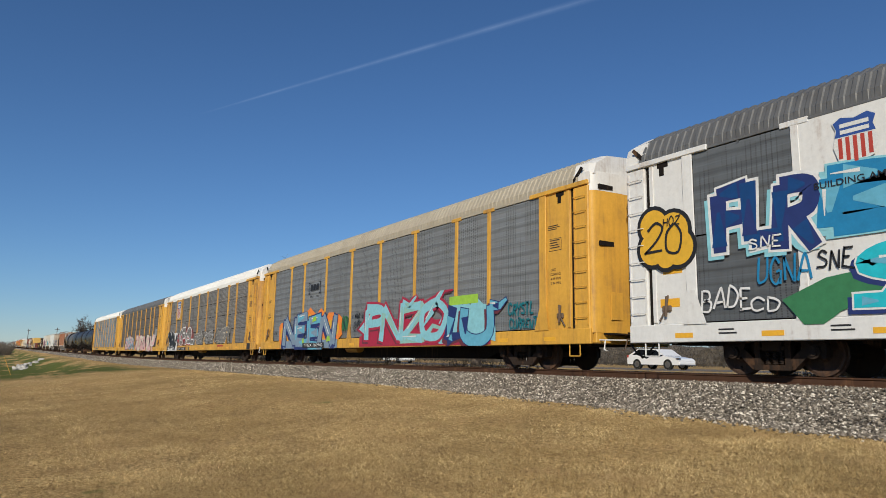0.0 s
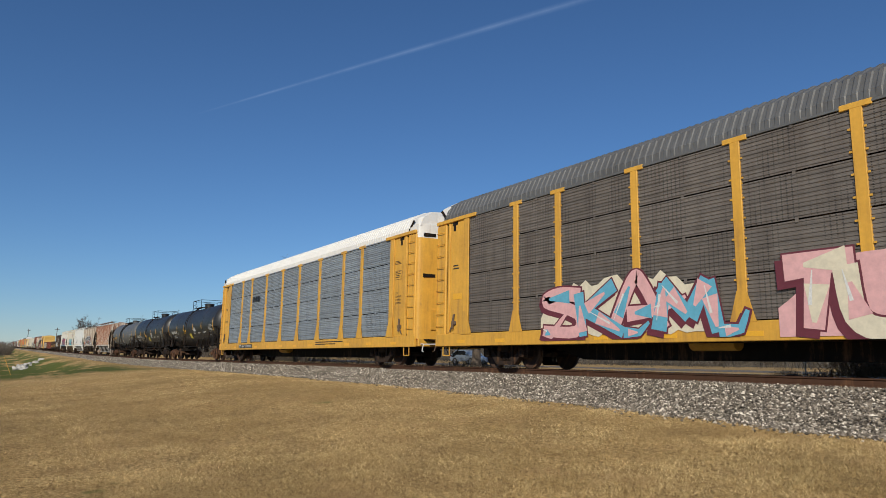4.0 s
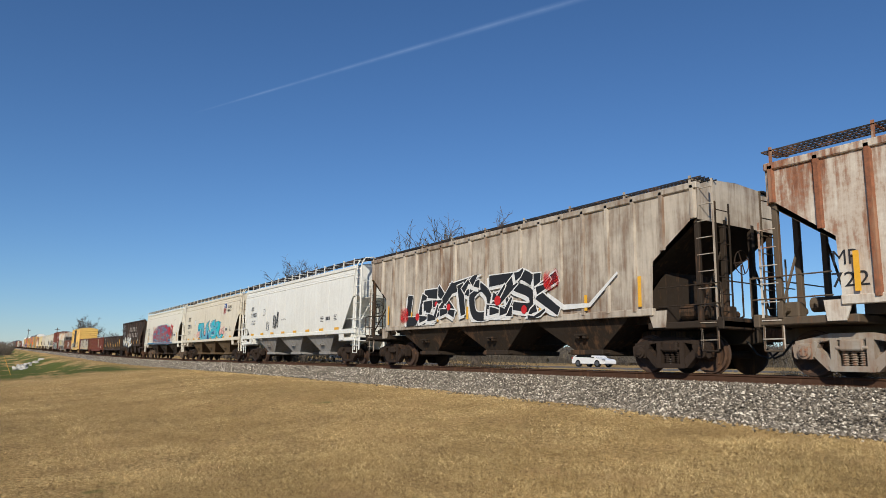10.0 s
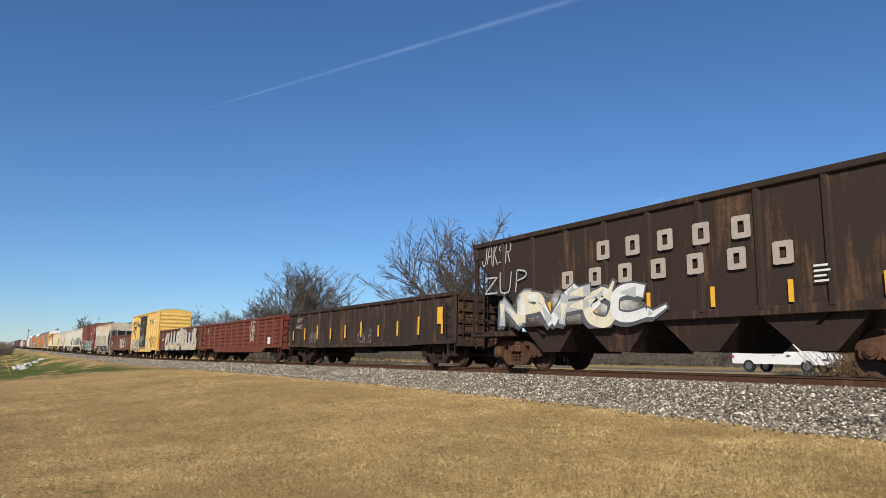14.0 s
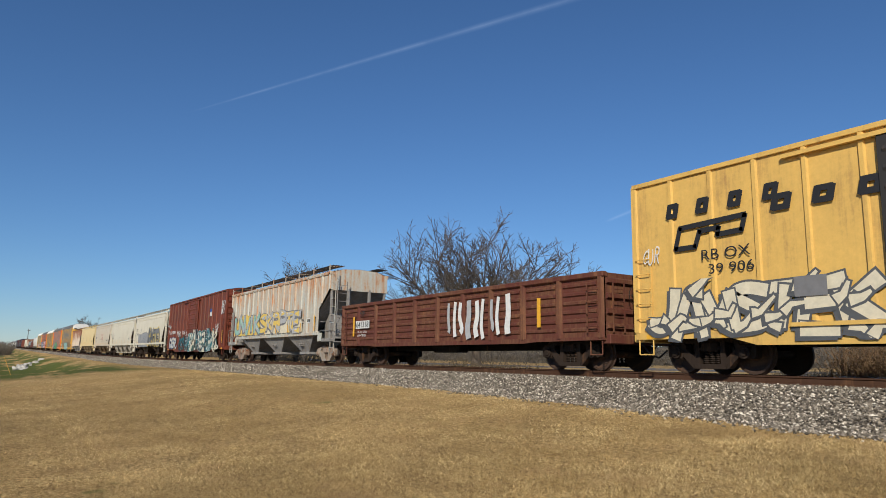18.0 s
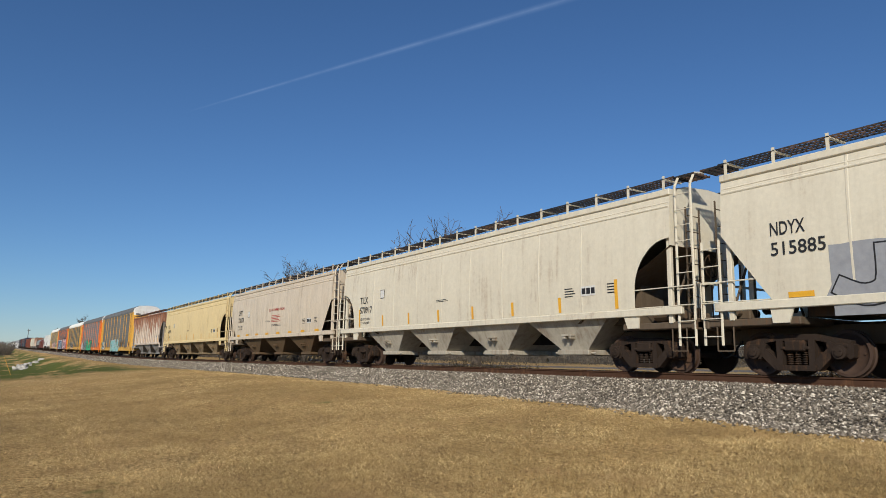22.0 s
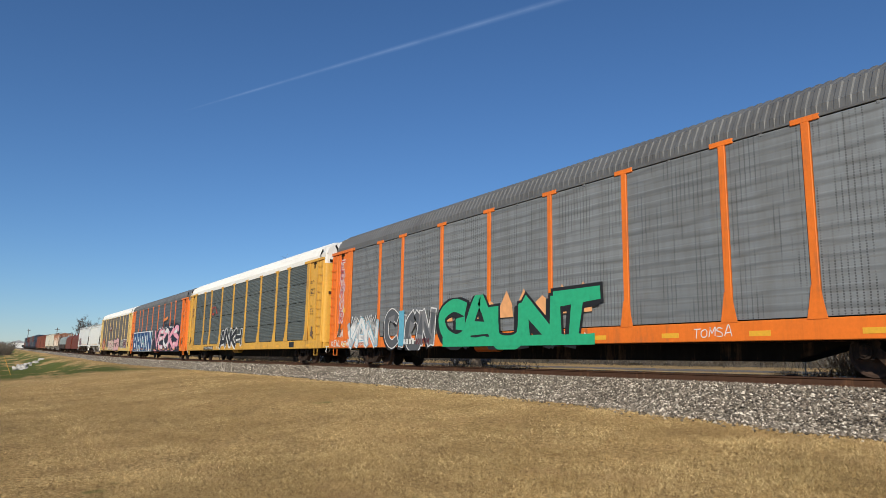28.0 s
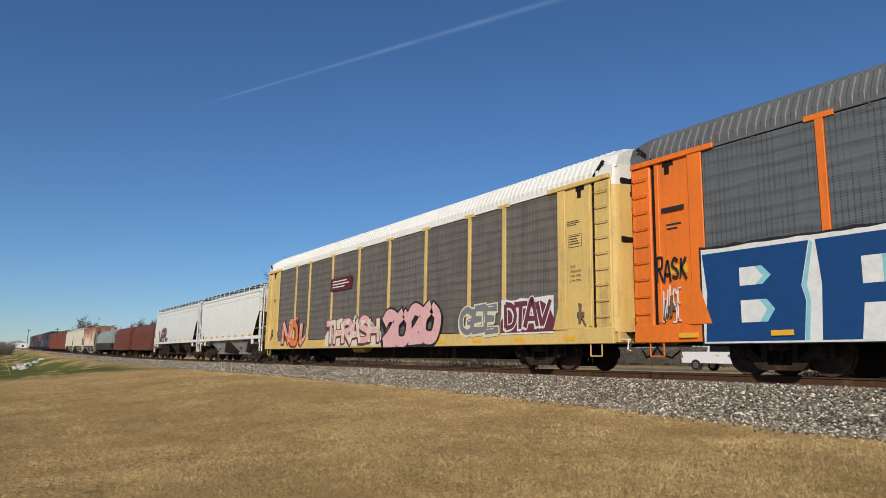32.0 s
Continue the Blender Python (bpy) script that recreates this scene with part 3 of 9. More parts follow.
def build_ballast():
    n = Nodes("ballast_bed")
    vec = n.at()
    c = n.tree.nodes.new("ShaderNodeTexVoronoi")
    c.inputs["Scale"].default_value = 14
    n.link(vec, c.inputs["Vector"])
    grey = n.tree.nodes.new("ShaderNodeSeparateColor")
    n.link(c.outputs["Color"], grey.inputs[0])
    col = n.mix(n.ramp(grey.outputs[0], 0, 0.6), (0.05, 0.042, 0.034), (0.22, 0.19, 0.15))
    col = n.mix(n.ramp(grey.outputs[0], 0.6, 1.0), col, (0.62, 0.55, 0.45))
    n.bump(c.outputs["Distance"], 0.06, 1.0)
    mat = n.out(col, 0.9, gloss=0.15)
    xs = spread([(-900, -120, 15), (-120, -40, 3), (-40, 12, 0.6), (12, 80, 4)])
    rows = [[(x, bed_half(x) * k if abs(k) > 0.7 else 1.95 * k / 0.62, 0) for k in (-1, -0.86, -0.72, -0.62, 0, 0.62, 0.8, 1)] for x in xs]
    rows = [[(x, y, bed_z(x, y) + 0.02 * noise.noise((x * 2, y * 3, 0))) for x, y, _ in r] for r in rows]
    tagged(new("ballast_bed", Shape().sheet(rows).mesh("ballast_bed", mat, True)), "grey crushed-stone railway ballast bed", "ballast", kind="structure")
    # loose stones on the near shoulder
    rng = np.random.default_rng(3)
    count = 120000
    u = rng.random(count)
    x = np.where(rng.random(count) < 0.62, 3 - 28 * u, -25 - 85 * u ** 1.4)
    half = np.array([bed_half(a) for a in x])
    y = -(1.15 + (half + 0.10 - 1.15) * rng.random(count) ** 0.85) - np.abs(rng.normal(0, 0.10, count))
    stray = rng.random(count) < 0.10
    y = np.where(stray, -half + 0.25 - np.abs(rng.normal(0, 0.42, count)), y)
    z = np.array([max(bed_z(a, b), ground_z(a, b)) for a, b in zip(x, y)])
    size = rng.uniform(0.015, 0.037, count) * np.where(x > -25, 1.0, 1.5)
    base = np.array([(1, 0, 0), (0, 1, 0), (-1, 0, 0), (0, -1, 0), (0, 0, 1), (0, 0, -1)], float)
    v = base[None] * rng.uniform(0.6, 1.3, (count, 6, 1)) + rng.normal(0, 0.22, (count, 6, 3))
    a = rng.uniform(0, 6.283, count)
    ca, sa = np.cos(a)[:, None], np.sin(a)[:, None]
    v = np.stack([v[..., 0] * ca - v[..., 1] * sa, v[..., 0] * sa + v[..., 1] * ca, v[..., 2] * 0.75], -1)
    v = v * size[:, None, None] + np.c_[x, y, z + size * 0.55][:, None, :]
    tri = np.array([(0, 1, 4), (1, 2, 4), (2, 3, 4), (3, 0, 4), (1, 0, 5), (2, 1, 5), (3, 2, 5), (0, 3, 5)])
    f = (tri[None] + 6 * np.arange(count)[:, None, None]).reshape(-1, 3)
    me = bpy.data.meshes.new("ballast_stones")
    me.from_pydata(v.reshape(-1, 3).tolist(), [], f.tolist())
    me.materials.append(stone_material())
    tagged(new("ballast_stones", me), "loose grey and white crushed stones on the track shoulder", "ballast", kind="stuff")


def build_track():
    rail_steel = paint("rusty_rail_web", (0.080, 0.043, 0.027), 0.4, 0.15, 0.85, (0.04, 0.022, 0.015), gloss=0.1)
    head = plain("polished_rail_head", (0.45, 0.42, 0.40), 0.28, 0.9, 30)
    xs = spread([(-900, -60, 12), (-60, 80, 70)])
    prof = [(-0.07, -0.186), (0.07, -0.186), (0.07, -0.172), (0.012, -0.150), (0.010, -0.05), (0.036, -0.036), (0.036, -0.004), (-0.036, -0.004), (-0.036, -0.036), (-0.010, -0.05), (-0.012, -0.150), (-0.07, -0.172)]
    for side in (-0.755, 0.755):
        s = Shape().sheet([[(x, side + p[0], p[1] + track_z(x)) for p in prof + prof[:1]] for x in xs])
        rail = thing("rail", "rusty brown steel rail with a bright worn head", "rail", "rails of the track", s, rail_steel, kind="structure")
        h = Shape().sheet([[(x, side + d, track_z(x)) for d in (-0.034, 0.034)] for x in xs])
        part("rail_head", h, head, rail, "bright polished running surface")
    wood = paint("weathered_tie_wood", (0.075, 0.058, 0.045), 0.5, 0, 0.9, (0.03, 0.025, 0.02), gloss=0.15)
    plate = TRUCK_RUST
    bed = thing("track_ties", "dark weathered wooden railway ties in ballast", "railway tie", kind="structure", shape=Shape().box(-150, 40, -0.2, 0.2, -0.42, -0.40), mat=wood)
    tie = Shape().box(-0.115, 0.115, -1.3, 1.3, -0.36, -0.187, 0.012).mesh("tie", wood)
    plates = Shape()
    for y in (-0.755, 0.755):
        plates.box(-0.1, 0.1, y - 0.17, y + 0.17, -0.187, -0.172, 0.004)
        for dx in (-0.06, 0.06):
            for dy in (-0.095, 0.095):
                plates.box(dx - 0.012, dx + 0.012, y + dy - 0.014, y + dy + 0.014, -0.175, -0.145)
    plates = plates.mesh("tie_plate", plate)
    for i in range(240):
        x = 14 - 0.54 * i
        if x < -112:
            break
        o = part("tie", tie, wood, bed)
        o.location = (x, 0.03 * noise.noise((x, 0, 9)), track_z(x))
        o = part("tie_plate", plates, plate, o)


build_ground()
build_grass()
build_ballast()
build_track()

# ---- the far side: road, fields, trees ----
ROAD_Y, ROAD_Z = 31.0, -0.12


def build_road():
    n = Nodes("asphalt")
    g = n.noise(n.at(), 40, 4, 0.7)
    n.bump(g, 0.004, 0.5)
    asphalt = n.out(n.mix(n.ramp(g, 0.3, 0.7), (0.075, 0.072, 0.07), (0.13, 0.125, 0.12)), 0.9)
    xs = spread([(-900, -100, 20), (-100, 200, 10)])
    road = Shape().sheet([[(x, ROAD_Y + d, ROAD_Z + track_z(x) + h) for d, h in ((-9.6, -0.35), (-8.6, 0), (8.6, 0), (9.6, -0.35))] for x in xs])
    r = tagged(new("road", road.mesh("road", asphalt)), "grey asphalt multi-lane road beyond the tracks", "road", kind="structure")
    line = Shape()
    for d in (-0.12, 0.12):
        line.sheet([[(x, ROAD_Y + d + e, ROAD_Z + track_z(x) + 0.006) for e in (-0.05, 0.05)] for x in xs])
    part("centre_line", line, YELLOW_MARK, r)


def limb(s, rng, p, d, length, r, depth, up=0.10):
    """One curving limb and the finer ones that grow from it."""
    steps = (4, 3, 2, 1)[depth]
    pts = [p]
    for i in range(steps):
        wob = 0.13 + 0.06 * depth
        d = (d + Vector((rng.uniform(-wob, wob), rng.uniform(-wob, wob), rng.uniform(-0.06, up)))).normalized()
        pts.append(pts[-1] + d * length / steps)
    low = 0.012
    for i in range(steps):
        s.cyl(pts[i], pts[i + 1], max(low, r * (1 - 0.18 * i)), 5 if depth < 1 else 3, max(low * 0.8, r * (1 - 0.18 * (i + 1))))
    if depth >= 3:
        return
    for k in range((11, 8, 5)[depth]):
        u = rng.uniform(0.25, 1.0) * steps
        i = min(steps - 1, int(u))
        base = pts[i].lerp(pts[i + 1], u - i)
        side = Vector((rng.uniform(-1, 1), rng.uniform(-1, 1), rng.uniform(-0.5, 0.7)))
        limb(s, rng, base, (d * 0.8 + side * 0.8).normalized(), length * rng.uniform(0.26, 0.46), r * 0.46, depth + 1, up)


BARK = paint("grey_brown_bark", (0.13, 0.108, 0.088), 0.3, 0, 0.95, (0.055, 0.045, 0.036), gloss=0.1)
TWIG = paint("thin_grey_twigs", (0.118, 0.098, 0.080), 0.3, 0, 0.95, (0.055, 0.045, 0.037), gloss=0.1)


def bare_tree(x, y, height, half, seed, limbs=11, lean=0.0, low=0.16):
    """A leafless tree: a short trunk and a fan of limbs that fills a rounded crown."""
    rng = random.Random(seed)
    z = ground_z(x, y)
    t = thing("tree", "leafless grey-brown tree with a rounded crown of fine twigs", "tree", "bare trees beyond the line", m=pose(x, y, z - 0.1))
    trunk, crown = Shape(), Shape()
    fork = Vector((0.05 * lean * height, 0, low * height))
    r = 0.026 * height
    trunk.cyl((0, 0, 0), fork * 0.3, r * 1.5, 9, r * 1.05)
    trunk.cyl(fork * 0.3, fork, r * 1.05, 9, r * 0.85)
    for i in range(limbs):
        a = 6.283 * (i * 0.618 + rng.uniform(-0.06, 0.06))
        q = math.sqrt((i + 0.5) / limbs)
        tip = Vector((half * q * math.cos(a) + lean * height * 0.2, half * q * math.sin(a), low * height + height * (1 - low) * (1 - 0.55 * q ** 2.4) * rng.uniform(0.90, 0.97)))
        aim = tip - fork
        limb(crown, rng, fork * rng.uniform(0.7, 1.0), (aim.normalized() - Vector((0, 0, 0.16))).normalized(), aim.length * 0.74, r * rng.uniform(0.22, 0.34), 0)
    part("trunk", trunk, BARK, t)
    part("crown", crown, TWIG, t, "open rounded crown of bare twigs")
    return t


def thicket(name, label, spots, colour, height, seed, count, kind="stuff", leaf=0.045, many=9):
    """Low brush: many thin stems and small dry leaves in one object."""
    rng = random.Random(seed)
    s = Shape()
    for x0, x1, y0, y1 in spots:
        for _ in range(count):
            x, y = rng.uniform(x0, x1), rng.uniform(y0, y1)
            z = ground_z(x, y)
            h = height * rng.uniform(0.4, 1.0)
            dx, dy = rng.uniform(-0.75, 0.75) * h, rng.uniform(-0.75, 0.75) * h
            s.cyl((x, y, z), (x + dx, y + dy, z + h), 0.007 * height, 3, 0.003 * height)
            for _ in range(many):
                u = rng.uniform(0.2, 1)
                px, py, pz = x + dx * u, y + dy * u, z + h * u
                q = leaf * height
                ox, oy, oz = (rng.uniform(-q, q) for _ in range(3))
                s.add([(px, py, pz), (px + ox, py + oy, pz + oz + q * 0.5), (px - oy, py + ox, pz + q)], [(0, 1, 2)])
    n = Nodes(name + "_material")
    g = n.tree.nodes.new("ShaderNodeNewGeometry")
    col = n.mix(g.outputs["Random Per Island"], tuple(c * 0.55 for c in colour), tuple(c * 1.35 for c in colour))
    me = bpy.data.meshes.new(name)
    me.from_pydata(s.v, [], s.f)
    me.materials.append(n.out(col, 0.95))
    tagged(new(name, me), label, "bushes", kind=kind)


def woods(name, label, x0, x1, y, height, seed, count, depth=14):
    """A far belt of bare woods, too far to tell the trees apart."""
    rng = random.Random(seed)
    s = Shape()
    for _ in range(count):
        x, yy = rng.uniform(x0, x1), y + rng.uniform(0, depth)
        z = ground_z(x, yy)
        h = height * rng.uniform(0.55, 1.0) * (0.8 + 0.3 * noise.noise((x * 0.05, 0, seed)))
        s.cyl((x, yy, z), (x + rng.uniform(-0.4, 0.4), yy, z + h * 0.5), 0.02 * h, 4, 0.012 * h)
        for _ in range(14):
            a, u = rng.uniform(0, 6.28), rng.uniform(0.3, 0.62)
            r = h * rng.uniform(0.10, 0.3)
            b = Vector((x, yy, z + h * u * 0.8))
            e = b + Vector((r * math.cos(a), r * math.sin(a), h * rng.uniform(0.15, 0.4)))
            s.cyl(b, e, 0.008 * h, 3, 0.003 * h)
            for _ in range(3):
                m = b.lerp(e, rng.uniform(0.4, 1))
                f = m + Vector((rng.uniform(-0.1, 0.1), rng.uniform(-0.1, 0.1), rng.uniform(0.02, 0.14))) * h
                s.cyl(m, f, 0.004 * h, 3, 0.002 * h)
    me = bpy.data.meshes.new(name)
    me.from_pydata(s.v, [], s.f)
    me.materials.append(TWIG)
    tagged(new(name, me), label, "woods", kind="stuff")


build_road()
bare_tree(-41.3, 15, 12.2, 9.6, 11, 26, 0.10)
bare_tree(-77.5, 16, 13.2, 7.6, 14, 38, 0.04, 0.10)
bare_tree(-86.0, 18, 9.6, 4.8, 15, 15)
bare_tree(-93.0, 17, 9.2, 4.8, 21, 15)
bare_tree(-101, 18, 9.4, 4.6, 49, 14)
bare_tree(-110, 16, 8.8, 4.8, 41, 14)
bare_tree(-120, 18, 9.4, 4.8, 42, 13)
bare_tree(-131, 15, 9.4, 5.2, 43, 13)
bare_tree(-143, 17, 9.8, 5.2, 47, 13)
bare_tree(-158, 16, 10.0, 5.4, 50, 12)
bare_tree(-178, 16, 10.2, 5.6, 44, 12)
bare_tree(-203, 18, 9.8, 5.6, 48, 12)
bare_tree(-262, 18, 8.2, 5.2, 46, 10)
bare_tree(-315, 16, 15.4, 6.8, 45, 22)
woods("woods", "grey-brown belt of bare winter woods beyond the road", -420, -95, 60, 11.0, 4, 420)
woods("woods", "grey-brown belt of bare winter woods beyond the road", -90, 60, 62, 6.2, 5, 420)
woods("far_woods", "low line of distant bare trees on the horizon", -1500, -500, 90, 13.0, 6, 200, 200)
woods("far_woods", "low line of distant bare trees on the horizon", -1300, -420, -120, 12.0, 7, 260, 90)
thicket("undergrowth", "dense grey-brown winter undergrowth at the edge of the woods", [(-160, 40, 50, 60)], (0.085, 0.074, 0.06), 3.6, 21, 2600, leaf=0.03)
thicket("undergrowth", "dense grey-brown winter undergrowth at the edge of the woods", [(-215, -82, 16, 22)], (0.105, 0.088, 0.07), 6.0, 22, 1500, leaf=0.02, many=6)
thicket("brush", "dark dry brush along the far side of the track", [(-36, -27, 6.5, 9)], (0.11, 0.085, 0.05), 0.8, 2, 500)
thicket("bush", "brown bush with dry leaves on the far side of the track", [(-11.9, -6, 7.6, 9.6)], (0.17, 0.105, 0.05), 1.5, 12, 1300, leaf=0.03, many=14)
thicket("low_bush", "low dark bush beside a small marker post", [(-14.2, -12.0, 8.0, 8.8)], (0.06, 0.055, 0.045), 0.42, 13, 600, leaf=0.06)
thicket("tall_grass", "tall tan dry grass on the far side of the track", [(-70, 0, 9, 15.5)], (0.36, 0.26, 0.13), 0.22, 3, 4000)
thicket("brush", "dark dry brush along the far side of the track", [(-75, -36, 5, 8)], (0.07, 0.058, 0.036), 1.2, 6, 900)
thicket("hedge", "dark bush at the end of the hollow", [(-335, -290, -18, -10)], (0.15, 0.128, 0.10), 5.2, 9, 1500, leaf=0.03)


def build_hedgerow():
    """The closed edge of the woods beyond the road: a lumpy bank of brush."""
    n = Nodes("grey_brown_brush")
    vec = n.at()
    a, c = n.noise(vec, 1.4, 6, 0.75), n.noise(n.at((6, 6, 1.2)), 1.0, 4, 0.7)
    col = n.mix(n.ramp(a, 0.35, 0.65), (0.035, 0.03, 0.022), (0.17, 0.14, 0.10))
    col = n.mix(n.math("MULTIPLY", n.ramp(c, 0.5, 0.7), 0.5), col, (0.24, 0.20, 0.15))
    n.bump(a, 0.5, 1.0)
    mat = n.out(col, 0.95)
    rows = []
    for k in range(9):
        row = []
        for i in range(190):
            x = -190 + i * 1.4
            h = 2.5 + 1.0 * noise.noise((x * 0.12, 1, 4)) + 0.9 * noise.noise((x * 0.5, 2, 4))
            u = k / 8
            y = 60 + 5 * u * u + 1.4 * noise.noise((x * 0.4, u * 4, 0))
            row.append((x, y, ground_z(x, 60) - 0.3 + (h + 0.3) * math.sin(u * 1.571)))
        rows.append(row)
    tagged(new("hedgerow", Shape().sheet(rows).mesh("hedgerow", mat)), "grey-brown tangled brush along the edge of the woods", "bushes", kind="stuff")


build_hedgerow()


def build_riprap():
    rng = random.Random(12)
    stone = paint("pale_limestone", (0.55, 0.52, 0.48), 0.3, 0, 0.9, (0.2, 0.17, 0.13))
    for i in range(60):
        u = rng.random()
        if u < 0.7:
            x, y = -113.6 - 26.4 * u / 0.7, -11.6 + 1.5 * u / 0.7
        else:
            x, y = -140 - 9 * (u - 0.7) / 0.3, -10.1 + 3.1 * (u - 0.7) / 0.3
        x, y = x + rng.gauss(0, 2.0), y + rng.gauss(0, 0.35)
        r = rng.uniform(0.14, 0.46)
        pts = [Vector((rng.gauss(0, 1), rng.gauss(0, 1), rng.gauss(0, 1))).normalized() * rng.uniform(0.7, 1.1) for _ in range(16)]
        bm = bmesh.new()
        for p in pts:
            bm.verts.new((p.x * r * 1.3, p.y * r, p.z * r * 0.8))
        bmesh.ops.convex_hull(bm, input=bm.verts)
        me = bpy.data.meshes.new("riprap_rock")
        bm.to_mesh(me)
        bm.free()
        me.materials.append(stone)
        o = new("riprap_rock", me)
        o.location = (x, y, ground_z(x, y) + r * 0.25)
        tagged(o, "pale broken limestone rock in the drainage hollow", "rock", "riprap rocks")


def build_left_small():
    x, y = -62, -13.55
    z = ground_z(x, y)
    t = thing("guy_wire", "steel guy wire with a yellow plastic guard", "guy wire", m=pose(x, y, z))
    part("guard", Shape().tube([(0, 0, 0), (-0.3, -0.55, 1.35)], 0.014, 6), YELLOW_MARK, t, "yellow plastic guard tube")
    part("wire", Shape().tube([(-0.3, -0.55, 1.35), (-0.36, -0.66, 1.6)], 0.006, 4), CHROME, t)
    for x, y, h in ((-640, 26, 17), (-760, 10, 18)):
        t = thing("utility_pole", "distant grey wooden utility pole", "utility pole", "utility poles", m=pose(x, y, ground_z(x, y)))
        part("pole", Shape().cyl((0, 0, 0), (0, 0, h), 0.35, 8, 0.22), BARK, t)
        part("crossarm", Shape().box(-0.15, 0.15, -1.6, 1.6, h - 1.6, h - 1.2), BARK, t)
    x, y = -13.0, 8.4
    t = thing("marker_post", "small white marker plates on a thin grey post", "marker post", m=pose(x, y, ground_z(x, y)))
    part("post", Shape().cyl((0, 0, 0), (0, 0, 0.95), 0.018, 6), CHROME, t)
    part("plate", Shape().box(-0.05, 0.05, -0.03, -0.018, 0.80, 0.93), WHITE_MARK, t)
    part("plate", Shape().box(-0.045, 0.045, -0.03, -0.018, 0.66, 0.78), WHITE_MARK, t)
    white = plain("white_shed_wall", (0.75, 0.75, 0.74), 0.7)
    roof = plain("grey_shed_roof", (0.35, 0.36, 0.38), 0.6)
    for x, y, w in ((-760, 3, 14), (-800, -10, 9), (-705, -14, 10)):
        t = thing("shed", "small white far-off farm building", "building", "far sheds", m=pose(x, y, ground_z(x, y) - 1))
        part("wall", Shape().box(-5, 5, -w / 2, w / 2, 0, 6), white, t)
        part("roof", Shape().prism([(-w / 2 - 0.5, 6), (w / 2 + 0.5, 6), (0, 8.6)], "x", -5.3, 5.3), roof, t)
        for d in (-0.25, 0.25):
            part("window", Shape().box(5.0, 5.06, w * d - 0.8, w * d + 0.8, 2.2, 4.0), GLASS, t)


build_riprap()
build_left_small()


# ---- the sky's streaks ----
def build_contrail():
    n = Nodes("thin_ice_cloud")
    t = n.tree
    # The cloud glows by itself; emission stands in for the sunlight on it.
    em = t.nodes.new("ShaderNodeEmission")
    em.inputs["Color"].default_value, em.inputs["Strength"].default_value = (0.8, 0.88, 1.0, 1), 0.85
    tr = t.nodes.new("ShaderNodeBsdfTransparent")
    mx = t.nodes.new("ShaderNodeMixShader")
    sep = t.nodes.new("ShaderNodeSeparateXYZ")
    n.link(n.coord.outputs["UV"], sep.inputs[0])
    wisp = n.noise(n.at((0.004, 0.004, 0.004)), 1.0, 5, 0.6)
    across = n.math("SUBTRACT", 1.0, n.math("ABSOLUTE", n.math("SUBTRACT", n.math("MULTIPLY", sep.outputs[1], 2.0), 1.0)))
    along = n.math("MULTIPLY", n.ramp(sep.outputs[0], 0.0, 0.12), n.ramp(sep.outputs[0], 1.0, 0.92))
    fac = n.math("MULTIPLY", n.math("MULTIPLY", n.math("POWER", across, 1.5), along), n.ramp(wisp, 0.3, 0.7, 0.03, 0.16))
    n.link(fac, mx.inputs[0])
    n.link(tr.outputs[0], mx.inputs[1])
    n.link(em.outputs[0], mx.inputs[2])
    n.link(mx.outputs[0], t.nodes["Material Output"].inputs["Surface"])
    return n.mat


TRAIL = build_contrail()


def sky_point(px, py, dist):
    """A point dist away in the direction of a place in the view."""
    half = math.tan(radians(33.0))
    way = EYE.to_3x3() @ Vector(((2 * px / 1568 - 1) * half, (882 - 2 * py) / 1568 * half, -1))
    return EYE.translation + way * dist


def streak(a, b, w0, w1, label):
    """A band of thin cloud between two directions."""
    pa, pb = sky_point(*a, 3000), sky_point(*b, 3000)
    up = (sky_point(a[0], a[1] - 10, 3000) - pa) + (sky_point(a[0] + 3, a[1], 3000) - pa) * -1
    up.normalize()
    mid = (pa + pb) / 2
    vs, fs, uv = [], [], []
    k = 24
    for i in range(k + 1):
        u = i / k
        p, w = pa.lerp(pb, u) - mid, w0 + (w1 - w0) * u
        vs += [tuple(p - up * w), tuple(p + up * w)]
        uv += [(u, 0), (u, 1)]
    for i in range(k):
        fs.append((2 * i, 2 * i + 2, 2 * i + 3, 2 * i + 1))
    me = bpy.data.meshes.new("contrail")
    me.from_pydata(vs, [], fs)
    layer = me.uv_layers.new()
    for loop in me.loops:
        layer.data[loop.index].uv = uv[loop.vertex_index]
    me.materials.append(TRAIL)
    o = new("contrail", me)
    o.location = mid
    o.visible_shadow = False
    return tagged(o, label, "contrail", kind="structure")


contrail = streak((352, 203), (1190, -45), 6, 26, "thin white aircraft contrail across the blue sky")
small_streak = streak((1075, 394), (1185, 349), 9, 16, "short faint wisp of contrail low in the sky")


# ---- parts that all cars share ----
WHEEL_R = 0.457
SPINNERS = []  # wheelsets with their car and place, for the turning wheels
CARS = []  # cars with their place in the train


